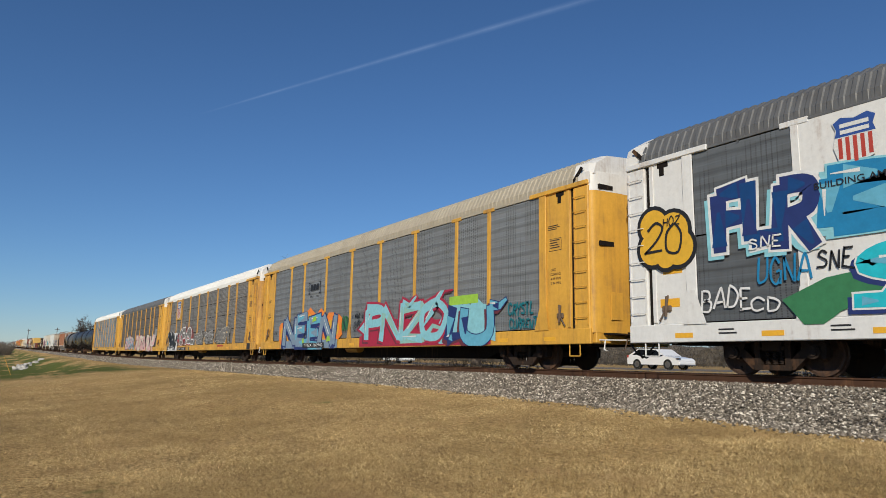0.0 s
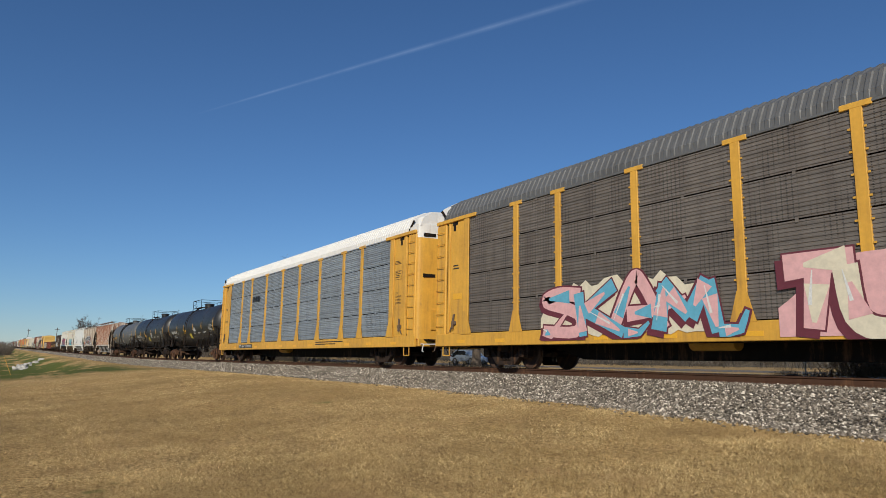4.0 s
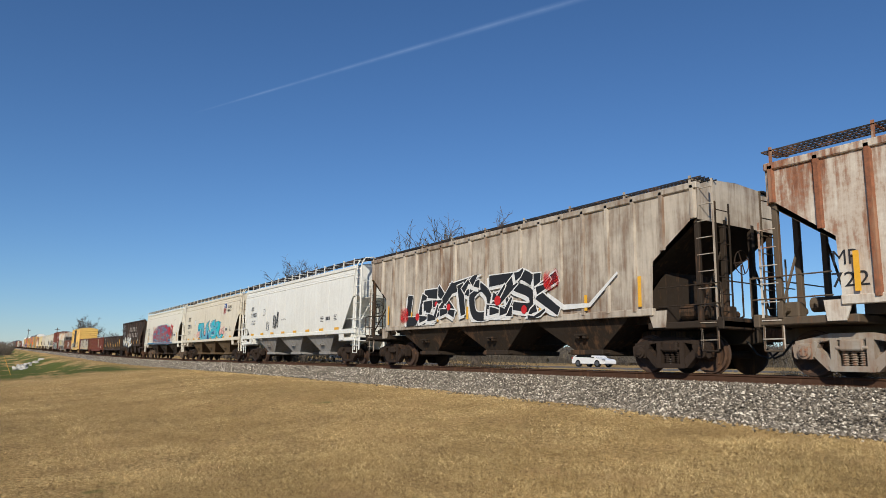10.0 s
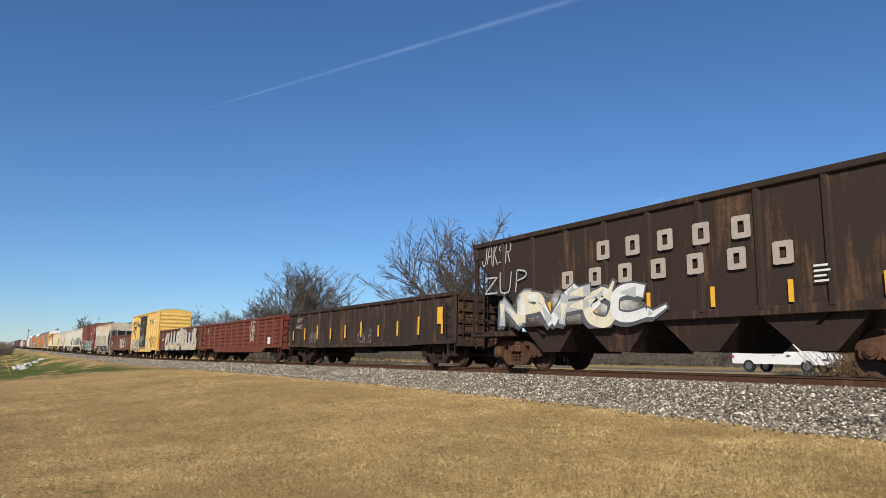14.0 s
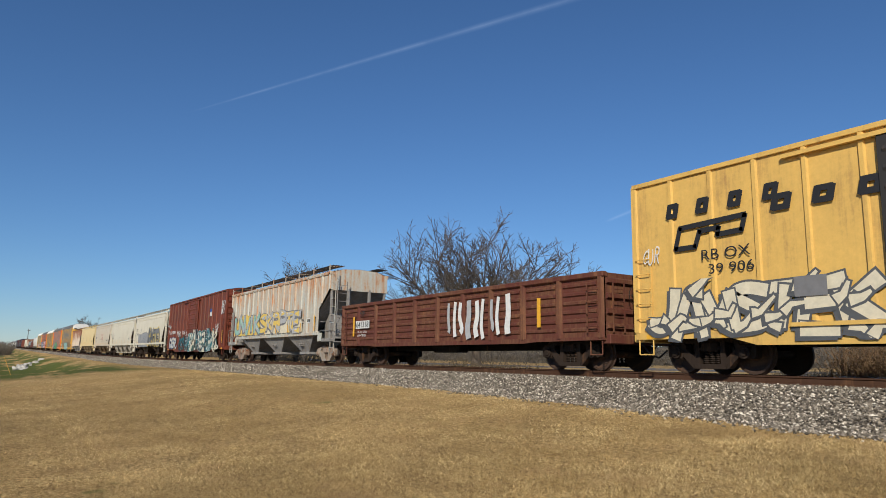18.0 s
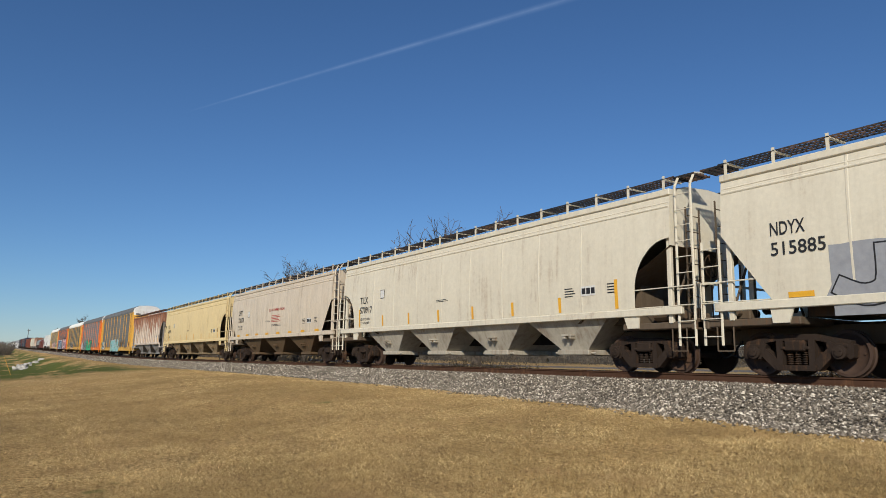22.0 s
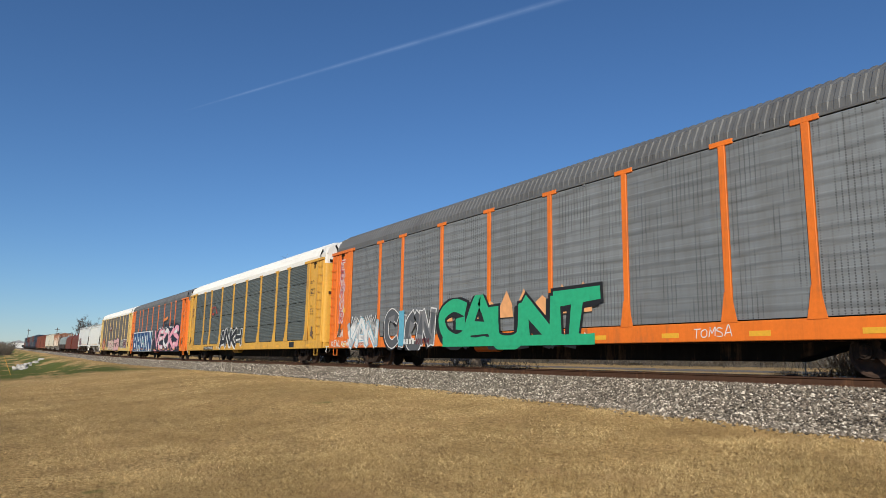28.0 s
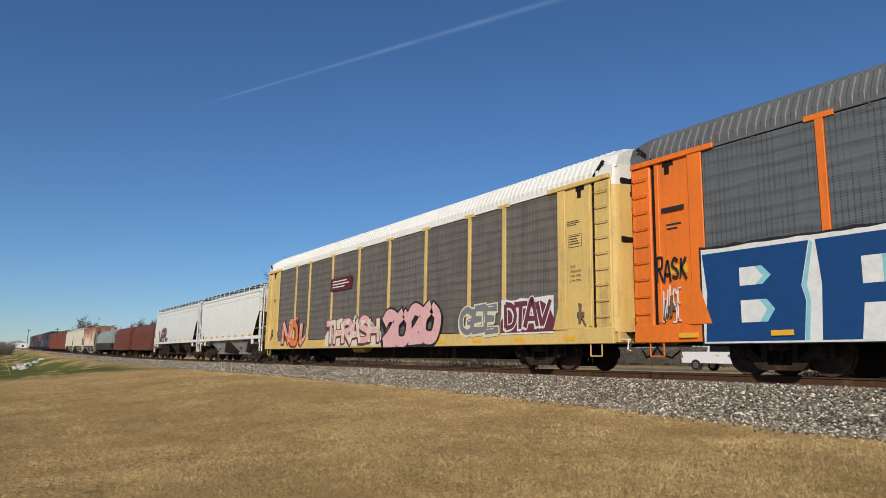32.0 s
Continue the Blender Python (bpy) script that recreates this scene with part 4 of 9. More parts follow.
def wheelset_mesh():
    s = Shape()
    for y in (-0.755, 0.755):
        k = 1 if y > 0 else -1
        s.lathe([(y - 0.065 * k, WHEEL_R + 0.028), (y - 0.04 * k, WHEEL_R + 0.026), (y - 0.03 * k, WHEEL_R), (y + 0.062 * k, WHEEL_R - 0.004), (y + 0.066 * k, WHEEL_R - 0.06),
                 (y + 0.045 * k, WHEEL_R - 0.075), (y + 0.0 * k, 0.30), (y + 0.01 * k, 0.17), (y + 0.075 * k, 0.13), (y + 0.078 * k, 0.10)], "y", 30)
        # two dark cast marks on the plate show the turning
        for a in (0.3, 2.4, 4.5):
            s.cyl((0.30 * math.cos(a), y + 0.0 * k, 0.30 * math.sin(a)), (0.30 * math.cos(a), y + 0.035 * k, 0.30 * math.sin(a)), 0.022, 8)
    s.lathe([(-1.02, 0.075), (-0.7, 0.09), (0.7, 0.09), (1.02, 0.075)], "y", 12)
    return s.mesh("wheelset", WHEEL_DARK, True)


def tread_mesh():
    s = Shape()
    for y in (-0.755, 0.755):
        k = 1 if y > 0 else -1
        s.lathe([(y - 0.02 * k, WHEEL_R + 0.003), (y + 0.063 * k, WHEEL_R - 0.001), (y + 0.0665 * k, WHEEL_R - 0.012)], "y", 30)
        s.f = s.f[:-2]
    return s.mesh("tread", TREAD, True)


WHEELSET, WHEEL_TREAD = wheelset_mesh(), tread_mesh()
AXLES = (-0.89, 0.89)


def side_frame(s, y):
    """A cast side frame: arched top, slanting tension arms, open windows, jaws over the axle boxes."""
    d = 0.085
    s.prism([(-1.10, 0.70), (-0.80, 0.76), (-0.40, 0.845), (0.40, 0.845), (0.80, 0.76), (1.10, 0.70), (1.10, 0.60), (0.78, 0.64), (0.40, 0.715), (-0.40, 0.715), (-0.78, 0.64), (-1.10, 0.60)], "y", y - d, y + d)
    for e in (-1, 1):
        s.prism([(e * 0.80, 0.46), (e * 0.70, 0.60), (e * 0.34, 0.29), (e * 0.34, 0.13), (e * 0.46, 0.12)], "y", y - d - 0.012, y + d + 0.012)
        s.prism([(e * 0.40, 0.75), (e * 0.27, 0.75), (e * 0.27, 0.18), (e * 0.40, 0.18)], "y", y - d - 0.02, y + d + 0.02)
        s.prism([(e * 0.70, 0.70), (e * 0.62, 0.64), (e * 0.68, 0.50), (e * 0.76, 0.34), (e * 0.82, 0.34), (e * 0.80, 0.62)], "y", y - d - 0.02, y + d + 0.02)
        s.prism([(e * 1.02, 0.68), (e * 1.00, 0.40), (e * 1.06, 0.34), (e * 1.13, 0.38), (e * 1.15, 0.62)], "y", y - d - 0.02, y + d + 0.02)
        s.box(min(e * 0.76, e * 1.06), max(e * 0.76, e * 1.06), y - d - 0.03, y + d + 0.03, 0.555, 0.66, 0.03)
        s.cyl((e * 0.56, y - d - 0.016, 0.72), (e * 0.56, y + d + 0.016, 0.72), 0.035, 8)
    s.prism([(-0.44, 0.22), (-0.40, 0.11), (0.40, 0.11), (0.44, 0.22)], "y", y - 0.12, y + 0.12)
    s.box(-0.30, 0.30, y - 0.13, y + 0.13, 0.53, 0.60, 0.02)


def truck_parts(colour):
    f = Shape()
    side_frame(f, 0.0)
    frame_mesh = f.mesh("side_frame", colour)
    bolster = Shape().box(-0.22, 0.22, -1.14, 1.14, 0.50, 0.72, 0.03).mesh("truck", colour)
    spring = Shape()
    for x in (-0.16, 0.0, 0.16):
        for i in range(6):
            z = 0.235 + i * 0.045
            spring.lathe([(z, 0.055), (z + 0.012, 0.075), (z + 0.024, 0.055)], "z", 8, (x, 0, 0))
        spring.cyl((x, 0, 0.22), (x, 0, 0.50), 0.045, 6)
    cap = Shape().lathe([(-1.20, 0.05), (-1.195, 0.085), (-1.17, 0.09), (-1.165, 0.135), (-1.02, 0.145), (-0.94, 0.145)], "y", 16)
    for k in range(3):
        a = 0.5 + k * 2.094
        cap.cyl((0.06 * math.cos(a), -1.215, 0.06 * math.sin(a)), (0.06 * math.cos(a), -1.19, 0.06 * math.sin(a)), 0.016, 6)
    shoe = Shape().box(-0.05, 0.05, -0.84, -0.70, 0.34, 0.62, 0.02).box(-0.06, 0.06, -0.95, 0.95, 0.40, 0.46)
    return bolster, spring.mesh("spring_nest", colour), cap.mesh("bearing_cap", colour, True), shoe.mesh("brake_beam", colour), frame_mesh


TRUCKS = {"dark": truck_parts(TRUCK_DARK), "rust": truck_parts(TRUCK_RUST), "pale": truck_parts(TRUCK_PALE), "dust": truck_parts(TRUCK_DUST)}


def trucks(car, places, look_of="dark", detail=True):
    meshes = TRUCKS[look_of]
    for x in places:
        t = part("truck", meshes[0], None, car)
        t.location = (x, 0, 0)
        for y in (-1.0, 1.0):
            o = part("side_frame", meshes[4], None, t)
            o.location = (0, y, 0)
            if detail or y < 0:
                o = part("spring_nest", meshes[1], None, t)
                o.location = (0, y, 0)
                tagged(o, kind="stuff")
        for a in AXLES:
            w = part("wheelset", WHEELSET, None, t)
            w.location = (a, 0, WHEEL_R)
            o = part("bearing_cap", meshes[2], None, t)
            o.location = (a, 0, WHEEL_R + 0.02)
            SPINNERS.append((w, car, x + a, a))
            if detail:
                o = part("brake_beam", meshes[3], None, t)
                o.location = (a * 0.44, 0, 0)


COUPLER = Shape().box(-0.75, 0.1, -0.09, 0.09, 0.78, 0.98, 0.03).box(-0.05, 0.22, -0.17, 0.17, 0.73, 1.05, 0.05).box(0.16, 0.30, -0.15, -0.03, 0.76, 1.0, 0.03).mesh("coupler", TRUCK_RUST)


def couplers(car, half):
    for e in (1, -1):
        c = part("coupler", COUPLER, None, car)
        c.matrix_basis = pose(e * half, 0, 0, 0, 0, 0 if e > 0 else 180)
        h = Shape().tube([(e * (half - 0.3), -0.35, 0.75), (e * (half - 0.05), -0.36, 0.45), (e * (half + 0.2), -0.3, 0.36), (e * (half + 0.4), -0.2, 0.55)], 0.025, 6)
        part("air_hose", h, HOSE, car)


def ladder(car, x, y, z0, z1, width, mat, axis="x", steps=None, label=""):
    """Two stiles with rungs; it faces along the other axis."""
    s = Shape()
    n = steps or max(2, round((z1 - z0) / 0.38))
    e = width / 2
    for k in (-e, e):
        if axis == "x":
            s.box(x + k - 0.02, x + k + 0.02, y - 0.012, y + 0.012, z0, z1)
        else:
            s.box(x - 0.012, x + 0.012, y + k - 0.02, y + k + 0.02, z0, z1)
    for i in range(n):
        z = z0 + (z1 - z0) * (i + 0.5) / n
        if axis == "x":
            s.tube([(x - e, y, z), (x - e * 0.96, y - 0.06, z), (x + e * 0.96, y - 0.06, z), (x + e, y, z)], 0.013, 5)
        else:
            s.tube([(x, y - e, z), (x, y + e, z)], 0.013, 5)
    return part("ladder", s, mat, car, label)


def brake_gear(car, x, mat=TRUCK_DARK):
    """Hand-brake wheel on the end."""
    s = Shape().lathe([(-0.015, 0.27), (0.0, 0.285), (0.015, 0.27)], "x", 18, (x, -0.45, 2.55))
    s.f = s.f[:-2]
    for i in range(4):
        a = 0.4 + i * 1.571
        s.cyl((x, -0.45, 2.55), (x, -0.45 + 0.27 * math.cos(a), 2.55 + 0.27 * math.sin(a)), 0.014, 5)
    s.cyl((x - 0.2, -0.45, 2.55), (x, -0.45, 2.55), 0.03, 6)
    part("brake_wheel", s, mat, car)


def new_car(name, label, category, right, left, group="cars of the train"):
    """An Empty at rail level in the car's middle; right and left are the body's ends along the train."""
    c = thing(name, label, category, group)
    c.location = ((right + left) / 2, 0, 0)
    CARS.append((c, (right + left) / 2))
    return c, (right - left) / 2


def flat(y):
    return lambda z: y


# ---- autoracks ----
def corrugated(x0, x1, z0, z1, y, ridges, deep=0.006):
    pts = []
    for i in range(ridges):
        za, d = z0 + (z1 - z0) * i / ridges, (z1 - z0) / ridges
        pts += [(y + deep, za), (y + deep, za + d * 0.42), (y, za + d * 0.55), (y, za + d * 0.9)]
    pts.append((y + deep, z1))
    return Shape().sheet([[(x0, p, z) for p, z in pts], [(x1, p, z) for p, z in pts]])


PANEL_CACHE = {}


def autorack(right, left, frame_paint, panel, roof_paint, cap_paint, label, rows=4, trims=None, white_top=4.88, solid=(), dark_end=None, places=(1.92, 4.52, 6.42, 9.25, 12.1)):
    car, h = new_car("autorack", label, "autorack", right, left)
    W = 1.56
    z_sill, z_deck, z_eave = 0.70, 1.12, 5.12
    # underframe
    part("centre_sill", Shape().prism([(-h + 0.3, 1.0), (-h + 0.3, 0.68), (-h + 4.9, 0.66), (-h + 6.2, 0.30), (h - 6.2, 0.30), (h - 4.9, 0.66), (h - 0.3, 0.68), (h - 0.3, 1.0)], "y", -0.40, 0.40), BLACK_STEEL, car)
    part("deck", Shape().box(-h + 0.1, h - 0.1, -W + 0.05, W - 0.05, 1.0, 1.1), BLACK_STEEL, car)
    for i in range(-9, 10):
        part("floor_beam", Shape().box(i * 1.2 - 0.05, i * 1.2 + 0.05, -W + 0.06, W - 0.06, 0.78, 1.0), BLACK_STEEL, car)
    part("brake_reservoir", Shape().cyl((-3.2, -0.7, 0.72), (-2.0, -0.7, 0.72), 0.2, 12), frame_paint, car)
    part("brake_rod", Shape().tube([(-h + 4.5, -0.9, 0.72), (h - 4.5, -0.9, 0.70)], 0.02, 5), TRUCK_DARK, car)
    for y in (-W, W - 0.1):
        part("side_sill", Shape().box(-h, h, y - 0.03, y + 0.07, z_sill, z_deck, 0.015), frame_paint, car)
    for i in range(12):
        x = -h + 1.6 + i * (2 * h - 3.2) / 11
        part("reflector", Shape().box(x - 0.24, x + 0.24, -W - 0.036, -W - 0.03, 0.80, 0.91), YELLOW_MARK, car)
    # posts and bays
    edges = [-h + c for c in places] + [h - c for c in reversed(places)]
    for x in edges[1:-1]:
        u, foot = (0.115, 0.31) if rows > 2 else (0.085, 0.20)
        p = Shape().box(x - u, x + u, -W - 0.03, -W + 0.06, z_deck, z_eave, 0.01)
        p.box(x - 0.30, x + 0.30, -W - 0.035, -W + 0.02, z_eave - 0.09, z_eave + 0.03, 0.01)
        p.prism([(x - foot, z_deck - 0.02), (x + foot, z_deck - 0.02), (x + foot * 0.72, z_deck + 0.26), (x + u, z_deck + 0.64), (x - u, z_deck + 0.64), (x - foot * 0.72, z_deck + 0.26)], "y", -W - 0.045, -W - 0.028)
        part("post", p, frame_paint, car)
        b = Shape()
        for r in range(1, 9 if rows > 2 else 1):
            for k in (-1, 1):
                b.box(x + k * (u + 0.03) - 0.025, x + k * (u + 0.03) + 0.025, -W - 0.03, -W - 0.005, z_deck + r * 0.44 - 0.02, z_deck + r * 0.44 + 0.02)
        if b.v:
            tagged(part("tab_strip", b, trims or frame_paint, car), kind="stuff")
        part("far_post", Shape().box(x - 0.07, x + 0.07, W - 0.06, W + 0.03, z_deck, z_eave), frame_paint, car)
    for bay, (a, b) in enumerate(zip(edges, edges[1:])):
        if bay in solid:
            part("side_plate", Shape().box(a + 0.01, b - 0.01, -W - 0.02, -W + 0.03, z_deck, z_eave, 0.008), frame_paint, car)
            continue
        for r in range(rows):
            z0 = z_deck + 0.03 + (z_eave - z_deck - 0.06) * r / rows
            z1 = z_deck + 0.03 + (z_eave - z_deck - 0.06) * (r + 1) / rows - 0.035
            w = round(b - a - 0.20, 2)
            key = (panel.name, w, rows)
            if key not in PANEL_CACHE:
                PANEL_CACHE[key] = corrugated(-w / 2, w / 2, 0, z1 - z0, 0, max(2, round((z1 - z0) / (0.085 if rows > 2 else 0.30))), 0.014 if rows > 2 else 0.006).mesh("screen_panel", panel)
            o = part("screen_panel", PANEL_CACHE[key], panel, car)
            o.location = ((a + b) / 2, -W, z0)
            lug = Shape().box((a + b) / 2 - 0.03, (a + b) / 2 + 0.03, -W - 0.012, -W + 0.02, z1 - 0.05, z1 + 0.05)
            part("panel_clip", lug, panel, car)
    # Added black sheet behind the screens, standing in for the unlit inside.
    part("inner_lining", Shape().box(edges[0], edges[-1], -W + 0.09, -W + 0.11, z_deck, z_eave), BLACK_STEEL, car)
    part("far_screen", Shape().box(edges[0], edges[-1], W - 0.05, W - 0.02, z_deck, z_eave), panel, car)
    for z in (2.65, 4.0):
        part("inner_deck", Shape().box(-h + 0.6, h - 0.6, -W + 0.12, W - 0.06, z, z + 0.06), BLACK_STEEL, car)
    # end bays
    for e in (1, -1):
        def at(a, d):
            return sorted((e * (h - a), e * (h - d)))

        x0, x1 = at(places[0] + 0.02, 0.72)
        part("end_bay_plate", Shape().box(x0, x1, -W, -W + 0.05, z_deck, z_eave - 0.02, 0.008), frame_paint, car)
        part("bay_post", Shape().box(*at(places[0] + 0.10, 1.72), -W - 0.045, -W - 0.002, z_deck, z_eave, 0.012), frame_paint, car)
        part("plate_rib", Shape().box(*at(0.86, 0.74), -W - 0.03, -W - 0.001, z_deck + 0.04, z_eave - 0.1, 0.012), frame_paint, car)
        part("top_beam", Shape().box(*at(2.42, 0.02), -W - 0.07, -W + 0.04, z_eave - 0.07, z_eave + 0.06, 0.012), frame_paint, car)
        part("corner_column", Shape().box(*at(0.60, 0.02), -W - 0.02, -W + 0.16, 0.98, z_eave - 0.07, 0.03), frame_paint, car)
        part("column_slit", Shape().box(*at(0.72, 0.60), -W + 0.05, -W + 0.08, z_deck, z_eave - 0.1), BLACK_STEEL, car)
        part("foot_gusset", Shape().prism([(e * (h - 2.22), z_deck - 0.02), (e * (h - 1.62), z_deck - 0.02), (e * (h - 1.72), z_deck + 0.75), (e * (h - 1.95), z_deck + 0.75)], "y", -W - 0.06, -W - 0.046), frame_paint, car)
        part("far_end_plate", Shape().box(x0, x1, W - 0.05, W, z_deck, z_eave), frame_paint, car)
        slot = at(1.30, 0.98)
        hole = Shape().box(slot[0], slot[1], -W - 0.006, -W, z_eave - 0.20, z_eave - 0.06).box(slot[0] + 0.06, slot[0] + 0.2, -W - 0.006, -W, z_eave - 0.40, z_eave - 0.19)
        part("access_slot", hole, BLACK_STEEL, car)
        latch = at(1.28, 1.02)
        part("door_latch", Shape().box(latch[0], latch[1], -W - 0.06, -W - 0.001, 1.42, 1.56, 0.02).cyl((e * (h - 1.15), -W - 0.08, 1.30), (e * (h - 1.15), -W - 0.03, 1.78), 0.035, 7).tube([(e * (h - 0.95), -W - 0.05, 1.2), (e * (h - 1.15), -W - 0.06, 1.5), (e * (h - 1.2), -W - 0.04, 1.8)], 0.022, 5), TRUCK_DUST, car, "grimy door latch gear")
        ladder(car, e * (h - 0.31), -W - 0.03, 1.2, 4.95, 0.46, frame_paint, "x", 9)
        st = Shape().tube([(e * (h - 0.84), -W + 0.02, 0.75), (e * (h - 0.84), -W + 0.02, 0.38), (e * (h - 0.44), -W + 0.02, 0.38), (e * (h - 0.44), -W + 0.02, 0.75)], 0.018, 5)
        part("stirrup_step", st, frame_paint, car)
        # bowed end doors with round corners
        bow = [(-W + 0.02, -0.06), (-W + 0.05, 0.03), (-W + 0.13, 0.085), (-W + 0.30, 0.12), (-1.0, 0.15), (-0.6, 0.18), (-0.012, 0.20)]
        for k in (1, -1):
            pts = [(e * (h + d), y * k) for y, d in bow] + [(e * (h - 0.3), -0.012 * k), (e * (h - 0.3), (-W + 0.02) * k)]
            part("end_door", Shape().prism(pts, "z", 1.0, white_top), dark_end or frame_paint, car, smooth=True)
            part("door_head", Shape().prism([(x, y * 0.998) for x, y in pts], "z", white_top + 0.002, 5.42), cap_paint, car, smooth=True)
        for z in (3.35, 4.93):
            part("door_slot", Shape().box(min(e * (h + 0.10), e * (h + 0.17)), max(e * (h + 0.10), e * (h + 0.17)), -1.32, -0.80, z, z + 0.13), BLACK_STEEL, car)
        for y in (-0.06, 0.06):
            part("lock_rod", Shape().cyl((e * (h + 0.225), y, 1.1), (e * (h + 0.225), y, white_top), 0.022, 6), frame_paint, car)
        part("end_sill", Shape().box(min(e * (h - 0.5), e * (h + 0.10)), max(e * (h - 0.5), e * (h + 0.10)), -W + 0.1, W - 0.1, 0.72, 1.0, 0.02), frame_paint, car)
        part("end_platform", Shape().box(min(e * (h - 0.3), e * (h + 0.42)), max(e * (h - 0.3), e * (h + 0.42)), -1.2, 1.2, 0.95, 0.99), BLACK_STEEL, car)
        cut = Shape().tube([(e * (h - 0.6), -1.35, 0.84), (e * (h + 0.3), -1.35, 0.80), (e * (h + 0.62), -0.4, 0.82)], 0.02, 5).tube([(e * (h + 0.3), -1.35, 0.80), (e * (h + 0.32), -1.42, 0.55), (e * (h + 0.42), -1.42, 0.52)], 0.018, 5)
        part("uncoupling_lever", cut, WHITE_MARK if e > 0 else TRUCK_DUST, car)
        # end cap under the roof
        arch = [(-W + 0.03, 5.40), (-1.40, 5.72), (-0.92, 5.99), (0, 6.07), (0.92, 5.99), (1.40, 5.72), (W - 0.03, 5.40)]
        cap = Shape().sheet([[(e * (h - 0.62), y, z) for y, z in arch], [(e * (h - 0.12), y * 0.99, z - 0.012) for y, z in arch], [(e * (h + 0.10), y * 0.96, z - 0.05) for y, z in arch]])
        cap.add([(e * (h + 0.10), y * 0.96, z - 0.05) for y, z in arch], [tuple(range(len(arch)))])
        part("end_cap", cap, cap_paint, car)
        part("cap_side", Shape().box(*at(0.62, -0.02), -W + 0.02, -W + 0.08, z_eave - 0.02, 5.42), cap_paint, car)
        part("cap_strap", Shape().prism([(e * (h - 0.68), 5.2), (e * (h - 0.55), 5.2), (e * (h - 0.20), 5.55), (e * (h - 0.28), 5.6)], "y", -W - 0.012, -W + 0.02), BLACK_STEEL, car)
        part("notice_box", Shape().box(e * (h + 0.19) - 0.012, e * (h + 0.19) + 0.012, -0.98, -0.55, 1.35, 2.1), frame_paint, car)
    # ribbed roof
    arch = [(-W - 0.01, 5.10), (-W - 0.005, 5.32), (-1.37, 5.71), (-0.90, 5.99), (0, 6.06), (0.90, 5.99), (1.37, 5.71), (W + 0.005, 5.32), (W + 0.01, 5.10)]
    xs, k = [], 0
    x = -h + 0.42
    while x < h - 0.42:
        xs += [(x, 0.0), (x + 0.08, 0.0), (x + 0.11, 0.020), (x + 0.19, 0.020)]
        x += 0.22
    xs.append((h - 0.42, 0.0))
    rows_ = []
    for x, d in xs:
        if x > h - 0.4:
            x, d = h - 0.4, 0
        rows_.append([(x, y * (1 + 0.55 * d if 0 < i < 8 else 1), z + (d if 1 < i < 7 else 0)) for i, (y, z) in enumerate(arch)])
    part("roof", Shape().sheet(rows_), roof_paint, car)
    part("eave_trim", Shape().box(-h + 0.4, h - 0.4, -W - 0.03, -W + 0.02, 5.07, 5.12, 0.006), trims or roof_paint, car)
    trucks(car, (-h + 3.4, h - 3.4))
    couplers(car, h + 0.55)
    sd = flat(-W - 0.03)
    bars(car, h - 1.66, 3.95, 0.5, 0.16, BLACK_MARK, flat(-W), 3)
    stencil = part("stencil_box", Shape().box(h - 1.62, h - 1.10, -W - 0.004, -W - 0.002, 3.36, 3.72), BLACK_MARK, car)
    part("stencil_field", Shape().box(h - 1.605, h - 1.115, -W - 0.007, -W - 0.0045, 3.375, 3.705), frame_paint, stencil)
    bars(car, h - 1.57, 3.40, 0.40, 0.28, BLACK_MARK, flat(-W - 0.004), 4)
    for k, words in enumerate(("DECK", "CLEARANCE", "4 89 MIN", "5 94 MIN")):
        lettering(car, words, h - 1.56 + 0.02 * (k == 0), 2.78 - 0.13 * k, 0.075, BLACK_MARK, flat(-W), 0.2 if k == 0 else 0.42)
    bars(car, -h + 1.05, 3.3, 0.42, 0.2, BLACK_MARK, flat(-W), 2)
    patch(car, -h + 1.05, -h + 1.6, 2.3, 2.5, YELLOW_MARK, flat(-W), "placard")
    return car, h, flat(-1.604), sd


# ---- covered hoppers ----
def side_profile(kind):
    if kind == "rib":
        return lambda z: -1.52
    return lambda z: -1.45 - 0.11 * max(0.0, 1 - ((z - 2.65) / 1.7) ** 2) ** 0.75 if abs(z - 2.65) < 1.7 else -1.45


